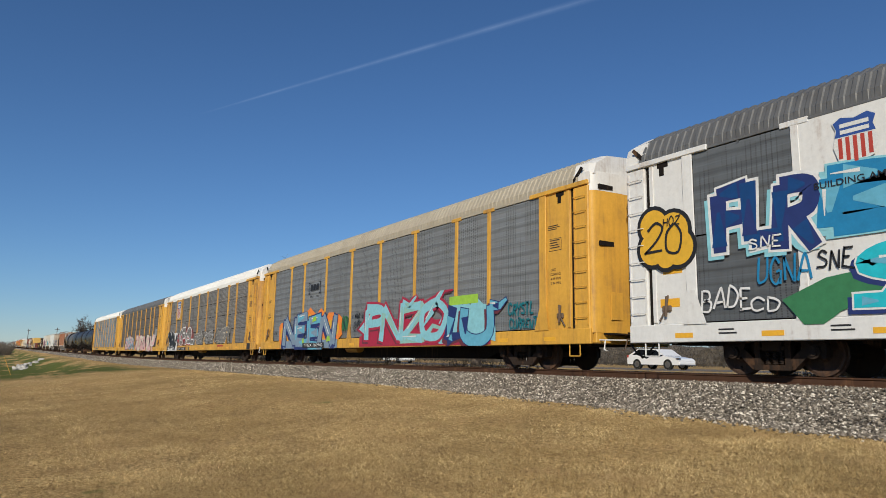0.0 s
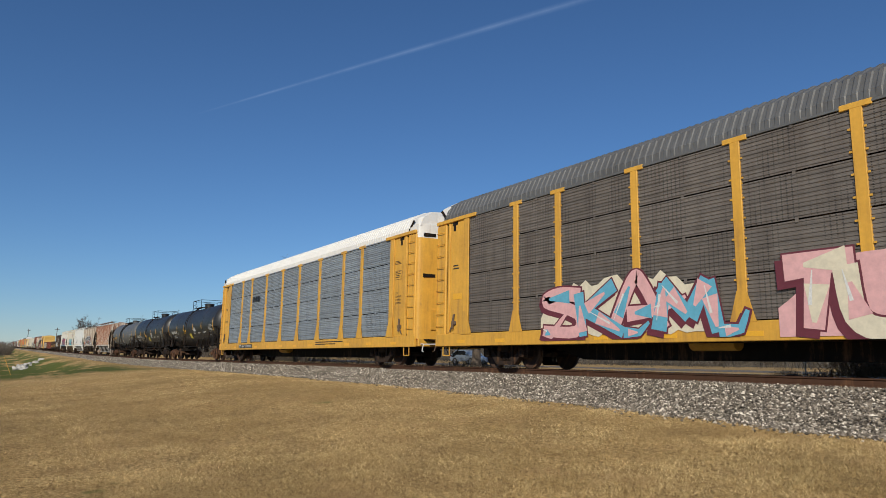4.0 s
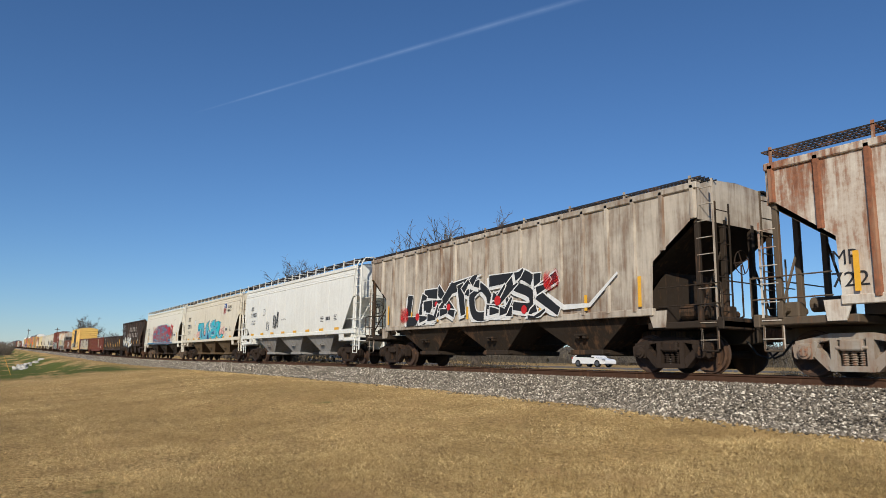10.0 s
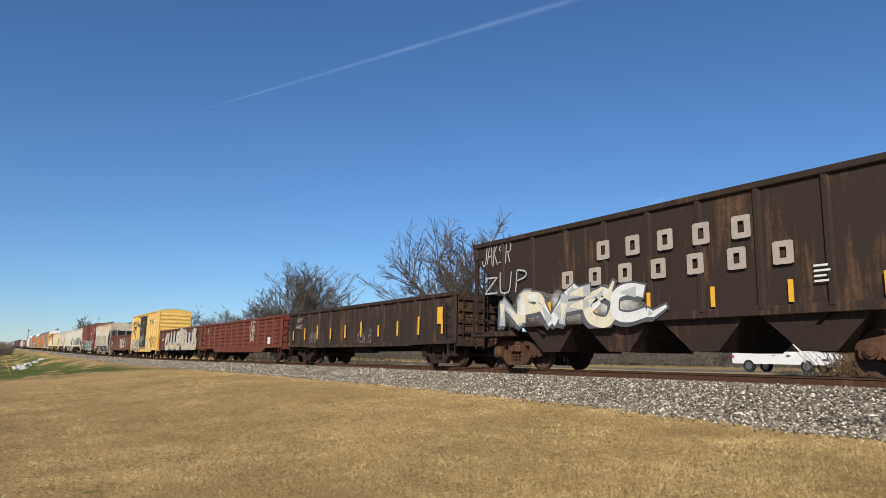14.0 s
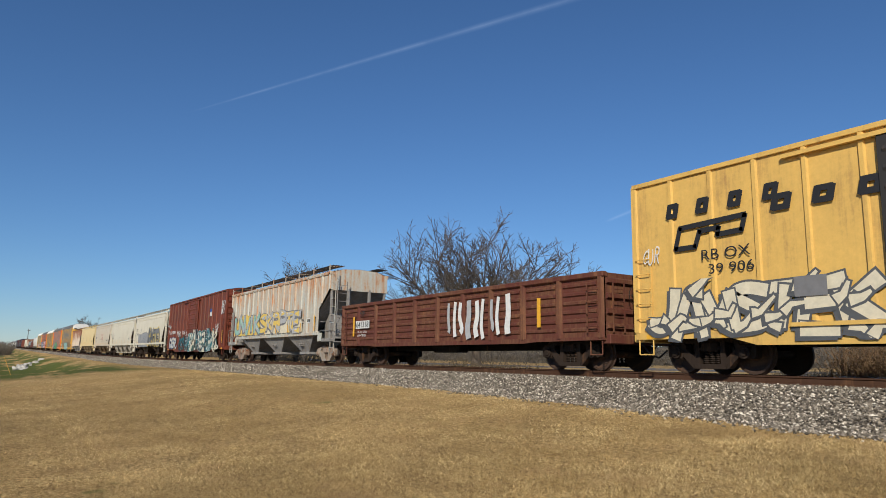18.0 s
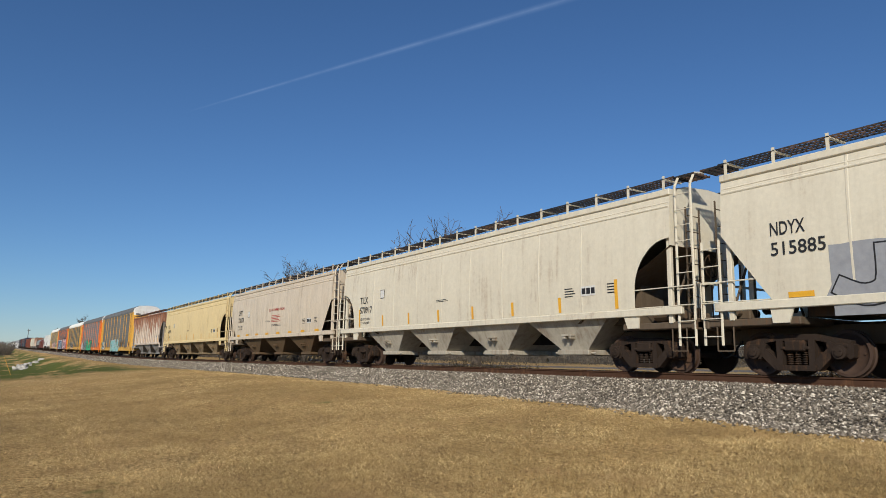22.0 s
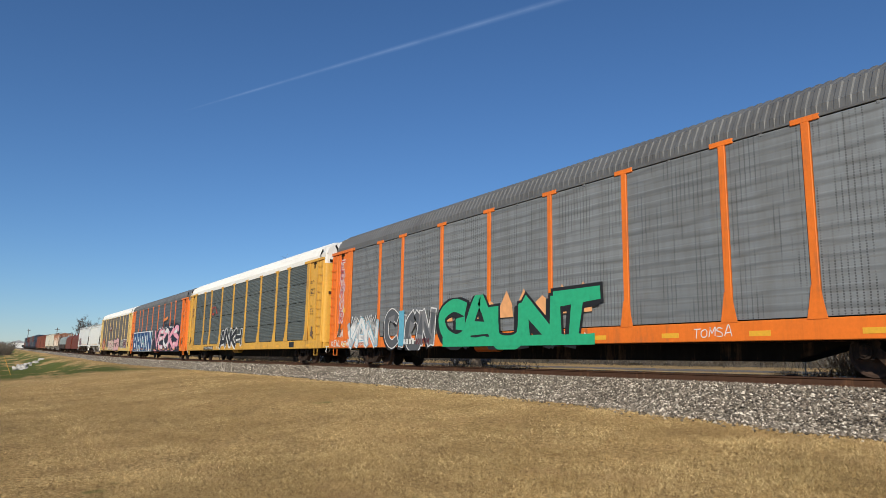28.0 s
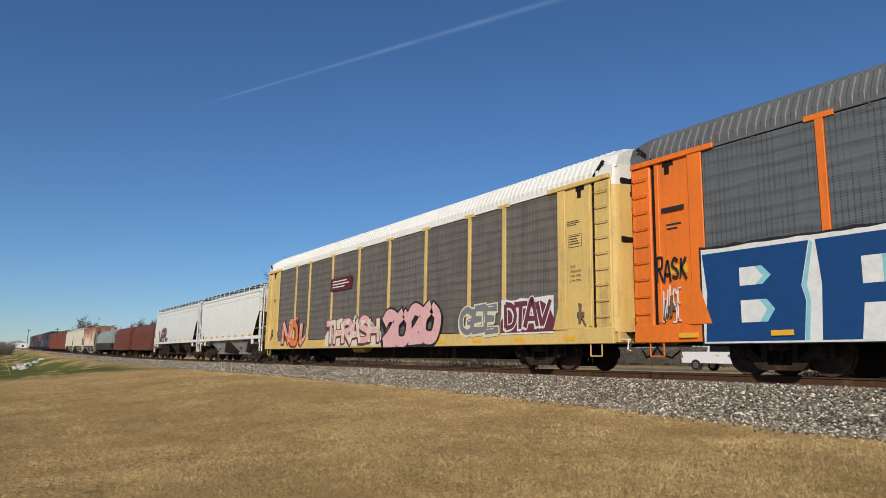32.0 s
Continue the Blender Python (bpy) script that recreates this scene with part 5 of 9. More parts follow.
def hopper(right, left, body, under, label, kind="curve", bays=3, truck="dark", z_top=4.32, z_low=1.48, ribs=18, end_paint=None, walk_paint=None, z_out=0.42, rib_paint=None, cut="slant", board=0.37):
    car, h = new_car("covered_hopper", label, "hopper car", right, left)
    prof = side_profile(kind)
    end_paint, walk_paint, rib_paint = end_paint or under, walk_paint or body, rib_paint or body
    zc = 2.7
    inset = 1.35

    def low(x):
        """Lower edge of the side sheet."""
        d = h - abs(x)
        if kind == "rib":
            return z_low if d >= inset else min(3.55, 2.65 + (inset - d) * 0.75)
        if cut == "slant":
            return z_low if d >= 1.12 else z_low + (1.12 - d) / 1.12 * (3.0 - z_low)
        if d >= 1.1:
            return z_low
        return 2.02 + 1.16 * (1 - (d / 1.1) ** 2.2) ** 0.6 * (0.9 if x < 0 else 1.0)

    cols = [-h, -h + 0.2, -h + 0.4, -h + 0.6, -h + 0.8, -h + 0.9, -h + 0.98, -h + 1.05, -h + 1.09, -h + 1.125, -h + 1.25, -h + inset - 0.02, -h + inset + 0.02, -h + 1.6, -h + 1.75]
    cols += [-h + 2 + (2 * h - 4) * i / 8 for i in range(9)] + [-c for c in reversed(cols)]
    for sgn in (1, -1):
        rows = []
        for x in cols:
            z0 = low(x)
            rows.append([(x, sgn * prof(z0 + (z_top - z0) * i / 10), z0 + (z_top - z0) * i / 10) for i in range(11)])
        part("side_sheet" if sgn > 0 else "far_side_sheet", Shape().sheet(rows), body, car, smooth=True)
    # ribs or welded seams
    if kind == "rib":
        for i in range(ribs):
            x = -h + 0.12 + (2 * h - 0.24) * i / (ribs - 1)
            z0 = low(x) - 0.01
            r = Shape().prism([(x - 0.075, prof(2) + 0.002), (x - 0.045, prof(2) - 0.06), (x + 0.045, prof(2) - 0.06), (x + 0.075, prof(2) + 0.002)], "z", z0, z_top)
            part("side_rib", r, rib_paint, car)
    else:
        for i in range(1, 9):
            x = -h + 1.2 + (2 * h - 2.4) * i / 9
            z0 = low(x)
            seam = Shape().sheet([[(x + d, prof(z0 + (z_top - z0) * k / 10) - o, z0 + (z_top - z0) * k / 10) for k in range(11)] for d, o in ((-0.035, 0.0), (-0.02, 0.006), (0.02, 0.006), (0.035, 0.0))])
            part("weld_seam", seam, body, car)
    part("top_chord", Shape().box(-h - 0.02, h + 0.02, prof(z_top) - 0.06, prof(z_top) + 0.12, z_top - 0.09, z_top + 0.07, 0.02), body, car)
    if kind != "rib":
        zr = z_top - 0.36
        part("chord_roll", Shape().tube([(-h + 0.03, prof(zr) + 0.012, zr), (h - 0.03, prof(zr) + 0.012, zr)], 0.035, 8), body, car)
        part("chord_roll", Shape().tube([(-h + 0.03, prof(zr + 0.1) + 0.015, zr + 0.10), (h - 0.03, prof(zr + 0.1) + 0.015, zr + 0.10)], 0.025, 8), body, car)
    part("far_top_chord", Shape().box(-h - 0.02, h + 0.02, -prof(z_top) - 0.12, -prof(z_top) + 0.06, z_top - 0.09, z_top + 0.07, 0.02), body, car)
    reach = h + 0.62 if kind != "rib" else h + 0.5
    sill_y = prof(z_low) - 0.03
    span = h - inset if kind == "rib" else reach - 0.35
    for sgn in (1, -1):
        y0, y1 = sorted((sgn * (sill_y), sgn * (sill_y + 0.12)))
        part("side_sill", Shape().box(-span, span, y0, y1, z_low - 0.13, z_low + 0.05, 0.015), body, car)
    # roof
    ry = prof(z_top)
    arch = [(ry, z_top + 0.05), (ry * 0.6, z_top + 0.20), (0, z_top + 0.26), (-ry * 0.6, z_top + 0.20), (-ry, z_top + 0.05)]
    part("roof", Shape().sheet([[(x, y, z) for y, z in arch] for x in (-h, h)]), body, car)
    n = 5
    for i in range(n):
        x = -h + 1.2 + (2 * h - 2.4) * (i + 0.5) / n
        part("roof_hatch", Shape().box(x - 1.1, x + 1.1, -0.35, 0.35, z_top + 0.24, z_top + 0.36, 0.03), walk_paint, car)
    # running board
    wz, wy0, wy1 = z_top + board, ry + 0.05, ry + 0.62
    g = Shape()
    for k in range(5):
        y = wy0 + (wy1 - wy0) * k / 4
        g.box(-h - 0.1, h + 0.1, y - 0.008, y + 0.008, wz - 0.035, wz)
    i = 0
    x = -h - 0.1
    while x < h + 0.1:
        g.box(x - 0.006, x + 0.006, wy0, wy1, wz - 0.03, wz - 0.004)
        x += 0.11
    part("running_board", g, GRATE, car, "black open-grid running board")
    g2 = Shape().box(-h - 0.1, h + 0.1, -wy1, -wy0, wz - 0.03, wz)
    part("far_running_board", g2, GRATE, car)
    cnt = 9 if kind == "rib" else round((2 * h - 0.3) / 1.13) + 1
    for i in range(cnt):
        x = -h + 0.15 + (2 * h - 0.3) * i / (cnt - 1)
        b = Shape().box(x - 0.03, x + 0.03, ry - 0.05, ry - 0.02, z_top + 0.02, wz + 0.03).box(x - 0.03, x + 0.03, ry - 0.05, wy1, wz - 0.06, wz - 0.035)
        part("board_bracket", b, walk_paint, car)
    # ends
    for e in (1, -1):
        zb = 3.5 if kind == "rib" else 3.0
        part("end_sheet", Shape().prism([(prof(zb), zb), (prof(z_top), z_top), (ry * 0.6, z_top + 0.2), (0, z_top + 0.25), (-ry * 0.6, z_top + 0.2), (-prof(z_top), z_top), (-prof(zb), zb)], "x", e * h - 0.01, e * h + 0.01), body, car)
        slope = Shape()
        pts = [(e * (h + 0.0), zb), (e * (h - 3.2), 1.25)]
        rows = []
        for j in range(5):
            u = j / 4
            x, z = pts[0][0] + (pts[1][0] - pts[0][0]) * u, pts[0][1] + (pts[1][1] - pts[0][1]) * u
            rows.append([(x, prof(z) + 0.03, z), (x, -prof(z) - 0.03, z)])
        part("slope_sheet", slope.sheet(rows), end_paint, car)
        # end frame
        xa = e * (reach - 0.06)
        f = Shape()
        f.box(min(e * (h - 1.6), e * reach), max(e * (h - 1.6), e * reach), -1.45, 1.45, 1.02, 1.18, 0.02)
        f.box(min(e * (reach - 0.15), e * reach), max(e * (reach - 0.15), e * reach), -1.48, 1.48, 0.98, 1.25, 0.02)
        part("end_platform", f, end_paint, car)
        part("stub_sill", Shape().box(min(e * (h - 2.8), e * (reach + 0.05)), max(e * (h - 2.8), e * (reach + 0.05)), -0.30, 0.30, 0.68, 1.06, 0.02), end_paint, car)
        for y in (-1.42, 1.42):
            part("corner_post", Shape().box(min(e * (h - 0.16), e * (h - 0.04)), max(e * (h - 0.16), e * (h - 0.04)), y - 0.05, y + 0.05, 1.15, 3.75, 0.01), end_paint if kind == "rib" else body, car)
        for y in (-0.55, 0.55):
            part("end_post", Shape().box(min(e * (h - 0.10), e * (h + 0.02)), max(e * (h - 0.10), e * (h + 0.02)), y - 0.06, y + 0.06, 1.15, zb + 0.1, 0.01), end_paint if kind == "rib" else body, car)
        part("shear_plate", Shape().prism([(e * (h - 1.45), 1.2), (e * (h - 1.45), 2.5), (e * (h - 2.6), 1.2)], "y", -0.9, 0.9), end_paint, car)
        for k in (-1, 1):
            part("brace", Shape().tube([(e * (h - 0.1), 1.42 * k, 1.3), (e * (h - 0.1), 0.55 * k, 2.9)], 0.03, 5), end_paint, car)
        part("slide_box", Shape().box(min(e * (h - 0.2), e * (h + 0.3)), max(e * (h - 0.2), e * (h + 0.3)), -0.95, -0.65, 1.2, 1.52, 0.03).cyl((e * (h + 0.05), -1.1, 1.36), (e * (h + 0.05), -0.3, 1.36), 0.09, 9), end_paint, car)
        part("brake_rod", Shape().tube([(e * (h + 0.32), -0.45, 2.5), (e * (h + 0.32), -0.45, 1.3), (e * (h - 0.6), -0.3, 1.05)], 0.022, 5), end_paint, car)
        lx = e * (reach - 0.22)
        if kind == "rib":
            ladder(car, e * (h + 0.10), -1.40, 0.55, z_top + 0.1 if e > 0 else 3.2, 0.42, walk_paint, "x", 10 if e > 0 else 7)
        else:
            lx = h + 0.36
            frame_l = ladder(car, e * lx, -1.46, 0.62, z_top + 0.05 if e > 0 else 2.95, 0.44, walk_paint, "x", 10 if e > 0 else 6)
            for k in (-0.22, 0.22):
                part("stile", Shape().tube([(e * lx + k, -1.46, 0.62), (e * lx + k, -1.46, 2.95)] + ([(e * lx + k, -1.46, z_top + 0.08), (e * lx + k, -1.30, z_top + 0.36), (e * lx + k, -0.95, z_top + board + 0.04)] if e > 0 else []), 0.032, 6), walk_paint, frame_l)
            stage = Shape()
            for q in range(6):
                stage.box(min(e * (h + 0.02), e * (h + 0.62)), max(e * (h + 0.02), e * (h + 0.62)), -1.35 + q * 0.12, -1.33 + q * 0.12, z_top + board - 0.04, z_top + board)
            for q in range(4):
                stage.box(e * (h + 0.05 + 0.18 * q) - 0.012, e * (h + 0.05 + 0.18 * q) + 0.012, -1.36, -0.72, z_top + board - 0.05, z_top + board - 0.01)
            part("roof_stage", stage, GRATE, car, "black grid step at the end of the roof")
        ladder(car, e * (h + 0.30), -1.05, 1.2, 3.9, 0.5, end_paint, "y", 7)
        r = Shape().tube([(e * (h - 1.2), -1.5, 2.0), (e * (reach), -1.5, 2.0), (e * reach, -1.5, 1.2)], 0.016, 5)
        r.tube([(e * reach, -1.4, 2.05), (e * reach, 1.4, 2.05)], 0.016, 5)
        r.tube([(e * (h - 1.2), -1.5, 1.55), (e * reach, -1.5, 1.55)], 0.016, 5)
        part("grab_rail", r, end_paint if kind == "rib" else body, car)
        part("stirrup_step", Shape().tube([(e * (h + 0.3), -1.42, 1.05), (e * (h + 0.3), -1.42, 0.5), (e * (h - 0.1), -1.42, 0.5), (e * (h - 0.1), -1.42, 1.05)], 0.018, 5), end_paint, car)
        part("jack_plate", Shape().prism([(e * (h - 1.55), z_low - 0.02), (e * (h - 1.0), z_low - 0.02), (e * (h - 1.05), z_low - 0.42), (e * (h - 1.4), z_low - 0.42)], "y", -1.5, -1.46), body, car)
    brake_gear(car, h + 0.34)
    part("brake_cylinder", Shape().cyl((-h + 0.1, -0.2, 1.5), (-h + 0.8, -0.2, 1.5), 0.16, 12), end_paint, car)
    part("brake_reservoir", Shape().cyl((h - 1.1, -0.7, 1.45), (h - 0.3, -0.7, 1.45), 0.2, 12), end_paint, car)
    # hopper bays
    span = 2 * (h - 2.0)
    for i in range(bays):
        xc = -h + 2.0 + span * (i + 0.5) / bays
        a, b = span / bays / 2 - 0.04, 0.50
        ya = -prof(z_low) - 0.08
        top = [(xc - a, -ya), (xc + a, -ya), (xc + a, ya), (xc - a, ya)]
        bot = [(xc - b, -1.02), (xc + b, -1.02), (xc + b, 1.02), (xc - b, 1.02)]
        s = Shape().add([(x, y, z_low) for x, y in top] + [(x, y, z_out + 0.12) for x, y in bot],
                        [(0, 1, 5, 4), (1, 2, 6, 5), (2, 3, 7, 6), (3, 0, 4, 7)])
        part("hopper_bay", s, under, car)
        gte = Shape().box(xc - b - 0.12, xc + b + 0.12, -1.12, 1.12, z_out, z_out + 0.14, 0.015)
        gte.cyl((xc - b - 0.3, -1.0, z_out + 0.05), (xc + b + 0.3, -1.0, z_out + 0.05), 0.03, 6)
        part("outlet_gate", gte, under, car)
        vib = Shape()
        for d in (-0.12, 0.12):
            u = 0.5
            vib.box(xc + d - 0.05, xc + d + 0.05, -1.34, -1.15, z_low - 0.62, z_low - 0.5, 0.01)
        vib.box(xc - 0.2, xc + 0.2, -1.36, -1.2, z_low - 0.54, z_low - 0.49)
        part("vibrator_bracket", vib, under, car)
    part("centre_sill", Shape().box(-h + 1, h - 1, -0.22, 0.22, 0.75, 1.1), BLACK_STEEL, car)
    skin = lambda z: prof(z) - 0.064 * (kind == "rib")
    for i in range(8):
        x = -h + 1.7 + (2 * h - 3.4) * i / 7
        z0 = z_low + 0.10
        if kind != "rib" and cut == "slant":
            patch(car, x - 0.26, x + 0.26, z0 - 0.03, z0 + 0.08, YELLOW_MARK, skin, "reflector", 0.012)
        else:
            patch(car, x - 0.055, x + 0.055, z0, z0 + (0.42 if i % 7 else 0.75), YELLOW_MARK, skin, "reflector", 0.012)
    trucks(car, (-h + 1.25, h - 1.25), truck)
    couplers(car, reach + 0.1)
    return car, h, prof


# ---- tank cars ----
def tank_car(centre, shell, frame_paint, label, mark, truck="dark", bands=False, r=1.56, zc=2.78):
    car, _ = new_car("tank_car", label, "tank car", centre + 8.2, centre - 8.2)
    hl = 8.45

    def sag(x):
        """The two halves of the shell slope down towards the outlet in the middle."""
        return -0.13 * (1 - min(1.0, abs(x) / hl))

    def skin(x):
        return lambda z: -math.sqrt(max(0.01, r * r - (z - zc - sag(x)) ** 2))
    rings = [(-hl, 0.02)]
    for i in range(1, 9):
        a = i / 8 * math.pi / 2
        rings.append((-hl + 0.75 * (1 - math.cos(a)), r * math.sin(a)))
    rings += [(-5.0, r), (-2.0, r), (0.0, r)] + [(2.0, r), (5.0, r)] + [(-x, y) for x, y in reversed(rings)]
    s = Shape().lathe(rings, "x", 44, (0, 0, zc))
    s.v = [(x, y, z + sag(x)) for x, y, z in s.v]
    part("tank", s, shell, car, smooth=True)
    for x in (-4.4, 0.0, 4.4) if not bands else ():
        part("shell_band", Shape().lathe([(x - 0.06, r), (x - 0.05, r + 0.012), (x + 0.05, r + 0.012), (x + 0.06, r)], "x", 44, (0, 0, zc + sag(x))), shell, car, smooth=True)
    zm = zc + sag(0)
    # manway, platform and rails
    part("manway", Shape().lathe([(zm + r - 0.15, 0.36), (zm + r + 0.28, 0.36), (zm + r + 0.30, 0.42), (zm + r + 0.36, 0.42), (zm + r + 0.42, 0.30)], "z", 20, (0.1, 0, 0)), shell, car, smooth=True)
    part("valve_housing", Shape().cyl((-0.8, 0, zm + r - 0.1), (-0.8, 0, zm + r + 0.22), 0.18, 12), shell, car)
    g = Shape()
    for y in (-0.95, 0.55):
        for k in range(4):
            g.box(-1.35, 1.35, y + k * 0.13, y + k * 0.13 + 0.02, zm + r + 0.0, zm + r + 0.03)
        for k in range(10):
            g.box(-1.35 + k * 0.3, -1.33 + k * 0.3, y, y + 0.4, zm + r - 0.01, zm + r + 0.02)
    part("platform", g, frame_paint, car, "open steel platform")
    rail = Shape()
    for y in (-0.98, 0.98):
        rail.tube([(-1.35, y, zm + r - 0.35), (-1.35, y, zm + r + 0.62), (1.35, y, zm + r + 0.62), (1.35, y, zm + r - 0.35)], 0.022, 6)
        rail.tube([(-1.35, y, zm + r + 0.3), (-0.5, y, zm + r + 0.3)], 0.018, 6)
        rail.tube([(-0.45, y, zm + r + 0.0), (-0.45, y, zm + r + 0.62)], 0.018, 6)
    for x in (-1.35, 1.35):
        rail.tube([(x, -0.98, zm + r + 0.62), (x, 0.98, zm + r + 0.62)], 0.02, 6)
    part("guard_rail", rail, frame_paint, car)
    arc = [math.radians(180) - k * math.radians(9) for k in range(10)]
    ring = [(-(r + 0.12), 0.62 + 0.31 * k) for k in range(7)] + [((r + 0.12) * math.cos(a), zm + (r + 0.12) * math.sin(a)) for a in arc]
    lad = part("ladder", Shape().tube([(-0.8, y, z) for y, z in ring], 0.022, 5).tube([(-0.3, y, z) for y, z in ring], 0.022, 5), frame_paint, car, "ladder up the side of the tank")
    for y, z in ring[:-1]:
        part("rung", Shape().cyl((-0.8, y, z), (-0.3, y, z), 0.018, 5), frame_paint, lad)
    # saddles, stub sills, running gear
    for e in (1, -1):
        x0, x1 = sorted((e * 5.6, e * 9.0))
        part("stub_sill", Shape().box(x0, x1, -0.30, 0.30, 0.72, 1.18, 0.02), frame_paint, car)
        sad = [(-1.25, 1.18)] + [((r - 0.01) * math.cos(math.radians(a)), zc + (r - 0.01) * math.sin(math.radians(a))) for a in range(222, 319, 12)] + [(1.25, 1.18)]
        part("saddle", Shape().prism(sad, "x", e * 6.55, e * 7.35), frame_paint, car)
        part("saddle_gusset", Shape().prism([(e * 6.4, 1.1), (e * 7.6, 1.1), (e * 7.2, 1.9), (e * 6.95, 1.9)], "y", -1.33, -1.29), frame_paint, car)
        part("end_platform", Shape().box(min(e * 7.6, e * 8.9), max(e * 7.6, e * 8.9), -1.45, 1.45, 1.16, 1.2), frame_paint, car)
        part("end_sill", Shape().box(min(e * 8.8, e * 8.95), max(e * 8.8, e * 8.95), -1.45, 1.45, 0.98, 1.22, 0.02), frame_paint, car)
        rl = Shape().tube([(e * 6.3, -1.42, 1.2), (e * 6.3, -1.45, 2.25), (e * 6.5, -1.48, 2.42), (e * 8.5, -1.48, 2.42), (e * 8.7, -1.45, 2.25), (e * 8.7, -1.42, 1.2)], 0.04, 8)
        rl.tube([(e * 7.6, -1.45, 1.2), (e * 7.6, -1.45, 2.0)], 0.02, 6).tube([(e * 8.2, -1.45, 1.2), (e * 8.2, -1.45, 2.42)], 0.02, 6)
        rl.tube([(e * 8.85, -1.42, 1.7), (e * 8.85, 1.42, 1.7)], 0.02, 6)
        part("safety_rail", rl, frame_paint, car)
        part("stirrup_step", Shape().tube([(e * 8.8, -1.42, 1.1), (e * 8.8, -1.42, 0.45), (e * 8.35, -1.42, 0.45), (e * 8.35, -1.42, 1.1)], 0.02, 5), frame_paint, car)
        part("brake_rigging", Shape().box(e * 8.0 - 0.2, e * 8.0 + 0.2, -1.1, -0.5, 1.2, 1.75, 0.03).box(e * 7.4 - 0.15, e * 7.4 + 0.15, -0.9, -0.3, 1.2, 1.5, 0.03), frame_paint, car)
    for x in (-4.5, -3.0, 1.4, 2.9, 4.5):
        part("pipe_bracket", Shape().prism([(x - 0.04, 1.05), (x + 0.04, 1.05), (x + 0.34, 1.58), (x + 0.24, 1.58)], "y", -1.16, -1.06), frame_paint, car)
    part("side_pipe", Shape().tube([(-5.6, -1.1, 1.05), (5.6, -1.1, 1.05)], 0.03, 6), frame_paint, car)
    part("outlet_valve", Shape().cyl((0, 0, 0.6), (0, 0, 1.3), 0.18, 12).cyl((-0.3, 0, 0.75), (0.3, 0, 0.75), 0.12, 10), frame_paint, car)
    part("brake_reservoir", Shape().cyl((5.2, -0.35, 0.95), (6.2, -0.35, 0.95), 0.2, 12), frame_paint, car)
    part("brake_pipe", Shape().tube([(-5.6, -0.9, 0.86), (-2.0, -0.9, 0.84), (5.6, -0.9, 0.86)], 0.022, 6), frame_paint, car)
    for x in (-3.9, -2.4, 0.6, 2.2, 3.8):
        part("pipe_hanger", Shape().box(x - 0.03, x + 0.03, -1.0, -0.86, 0.8, 1.12), frame_paint, car)
    trucks(car, (-7.05, 7.05), truck)
    couplers(car, 8.75)
    for x, z0, z1 in ((-7.72, 2.15, 3.08), (-4.34, 2.35, 2.86), (-1.82, 2.34, 2.82), (1.4, 2.36, 2.84), (4.1, 2.37, 2.87), (7.48, 2.15, 3.09)):
        patch(car, x - 0.05, x + 0.05, z0, z1, YELLOW_MARK, skin(x), "reflector", 0.012)
    return car, skin


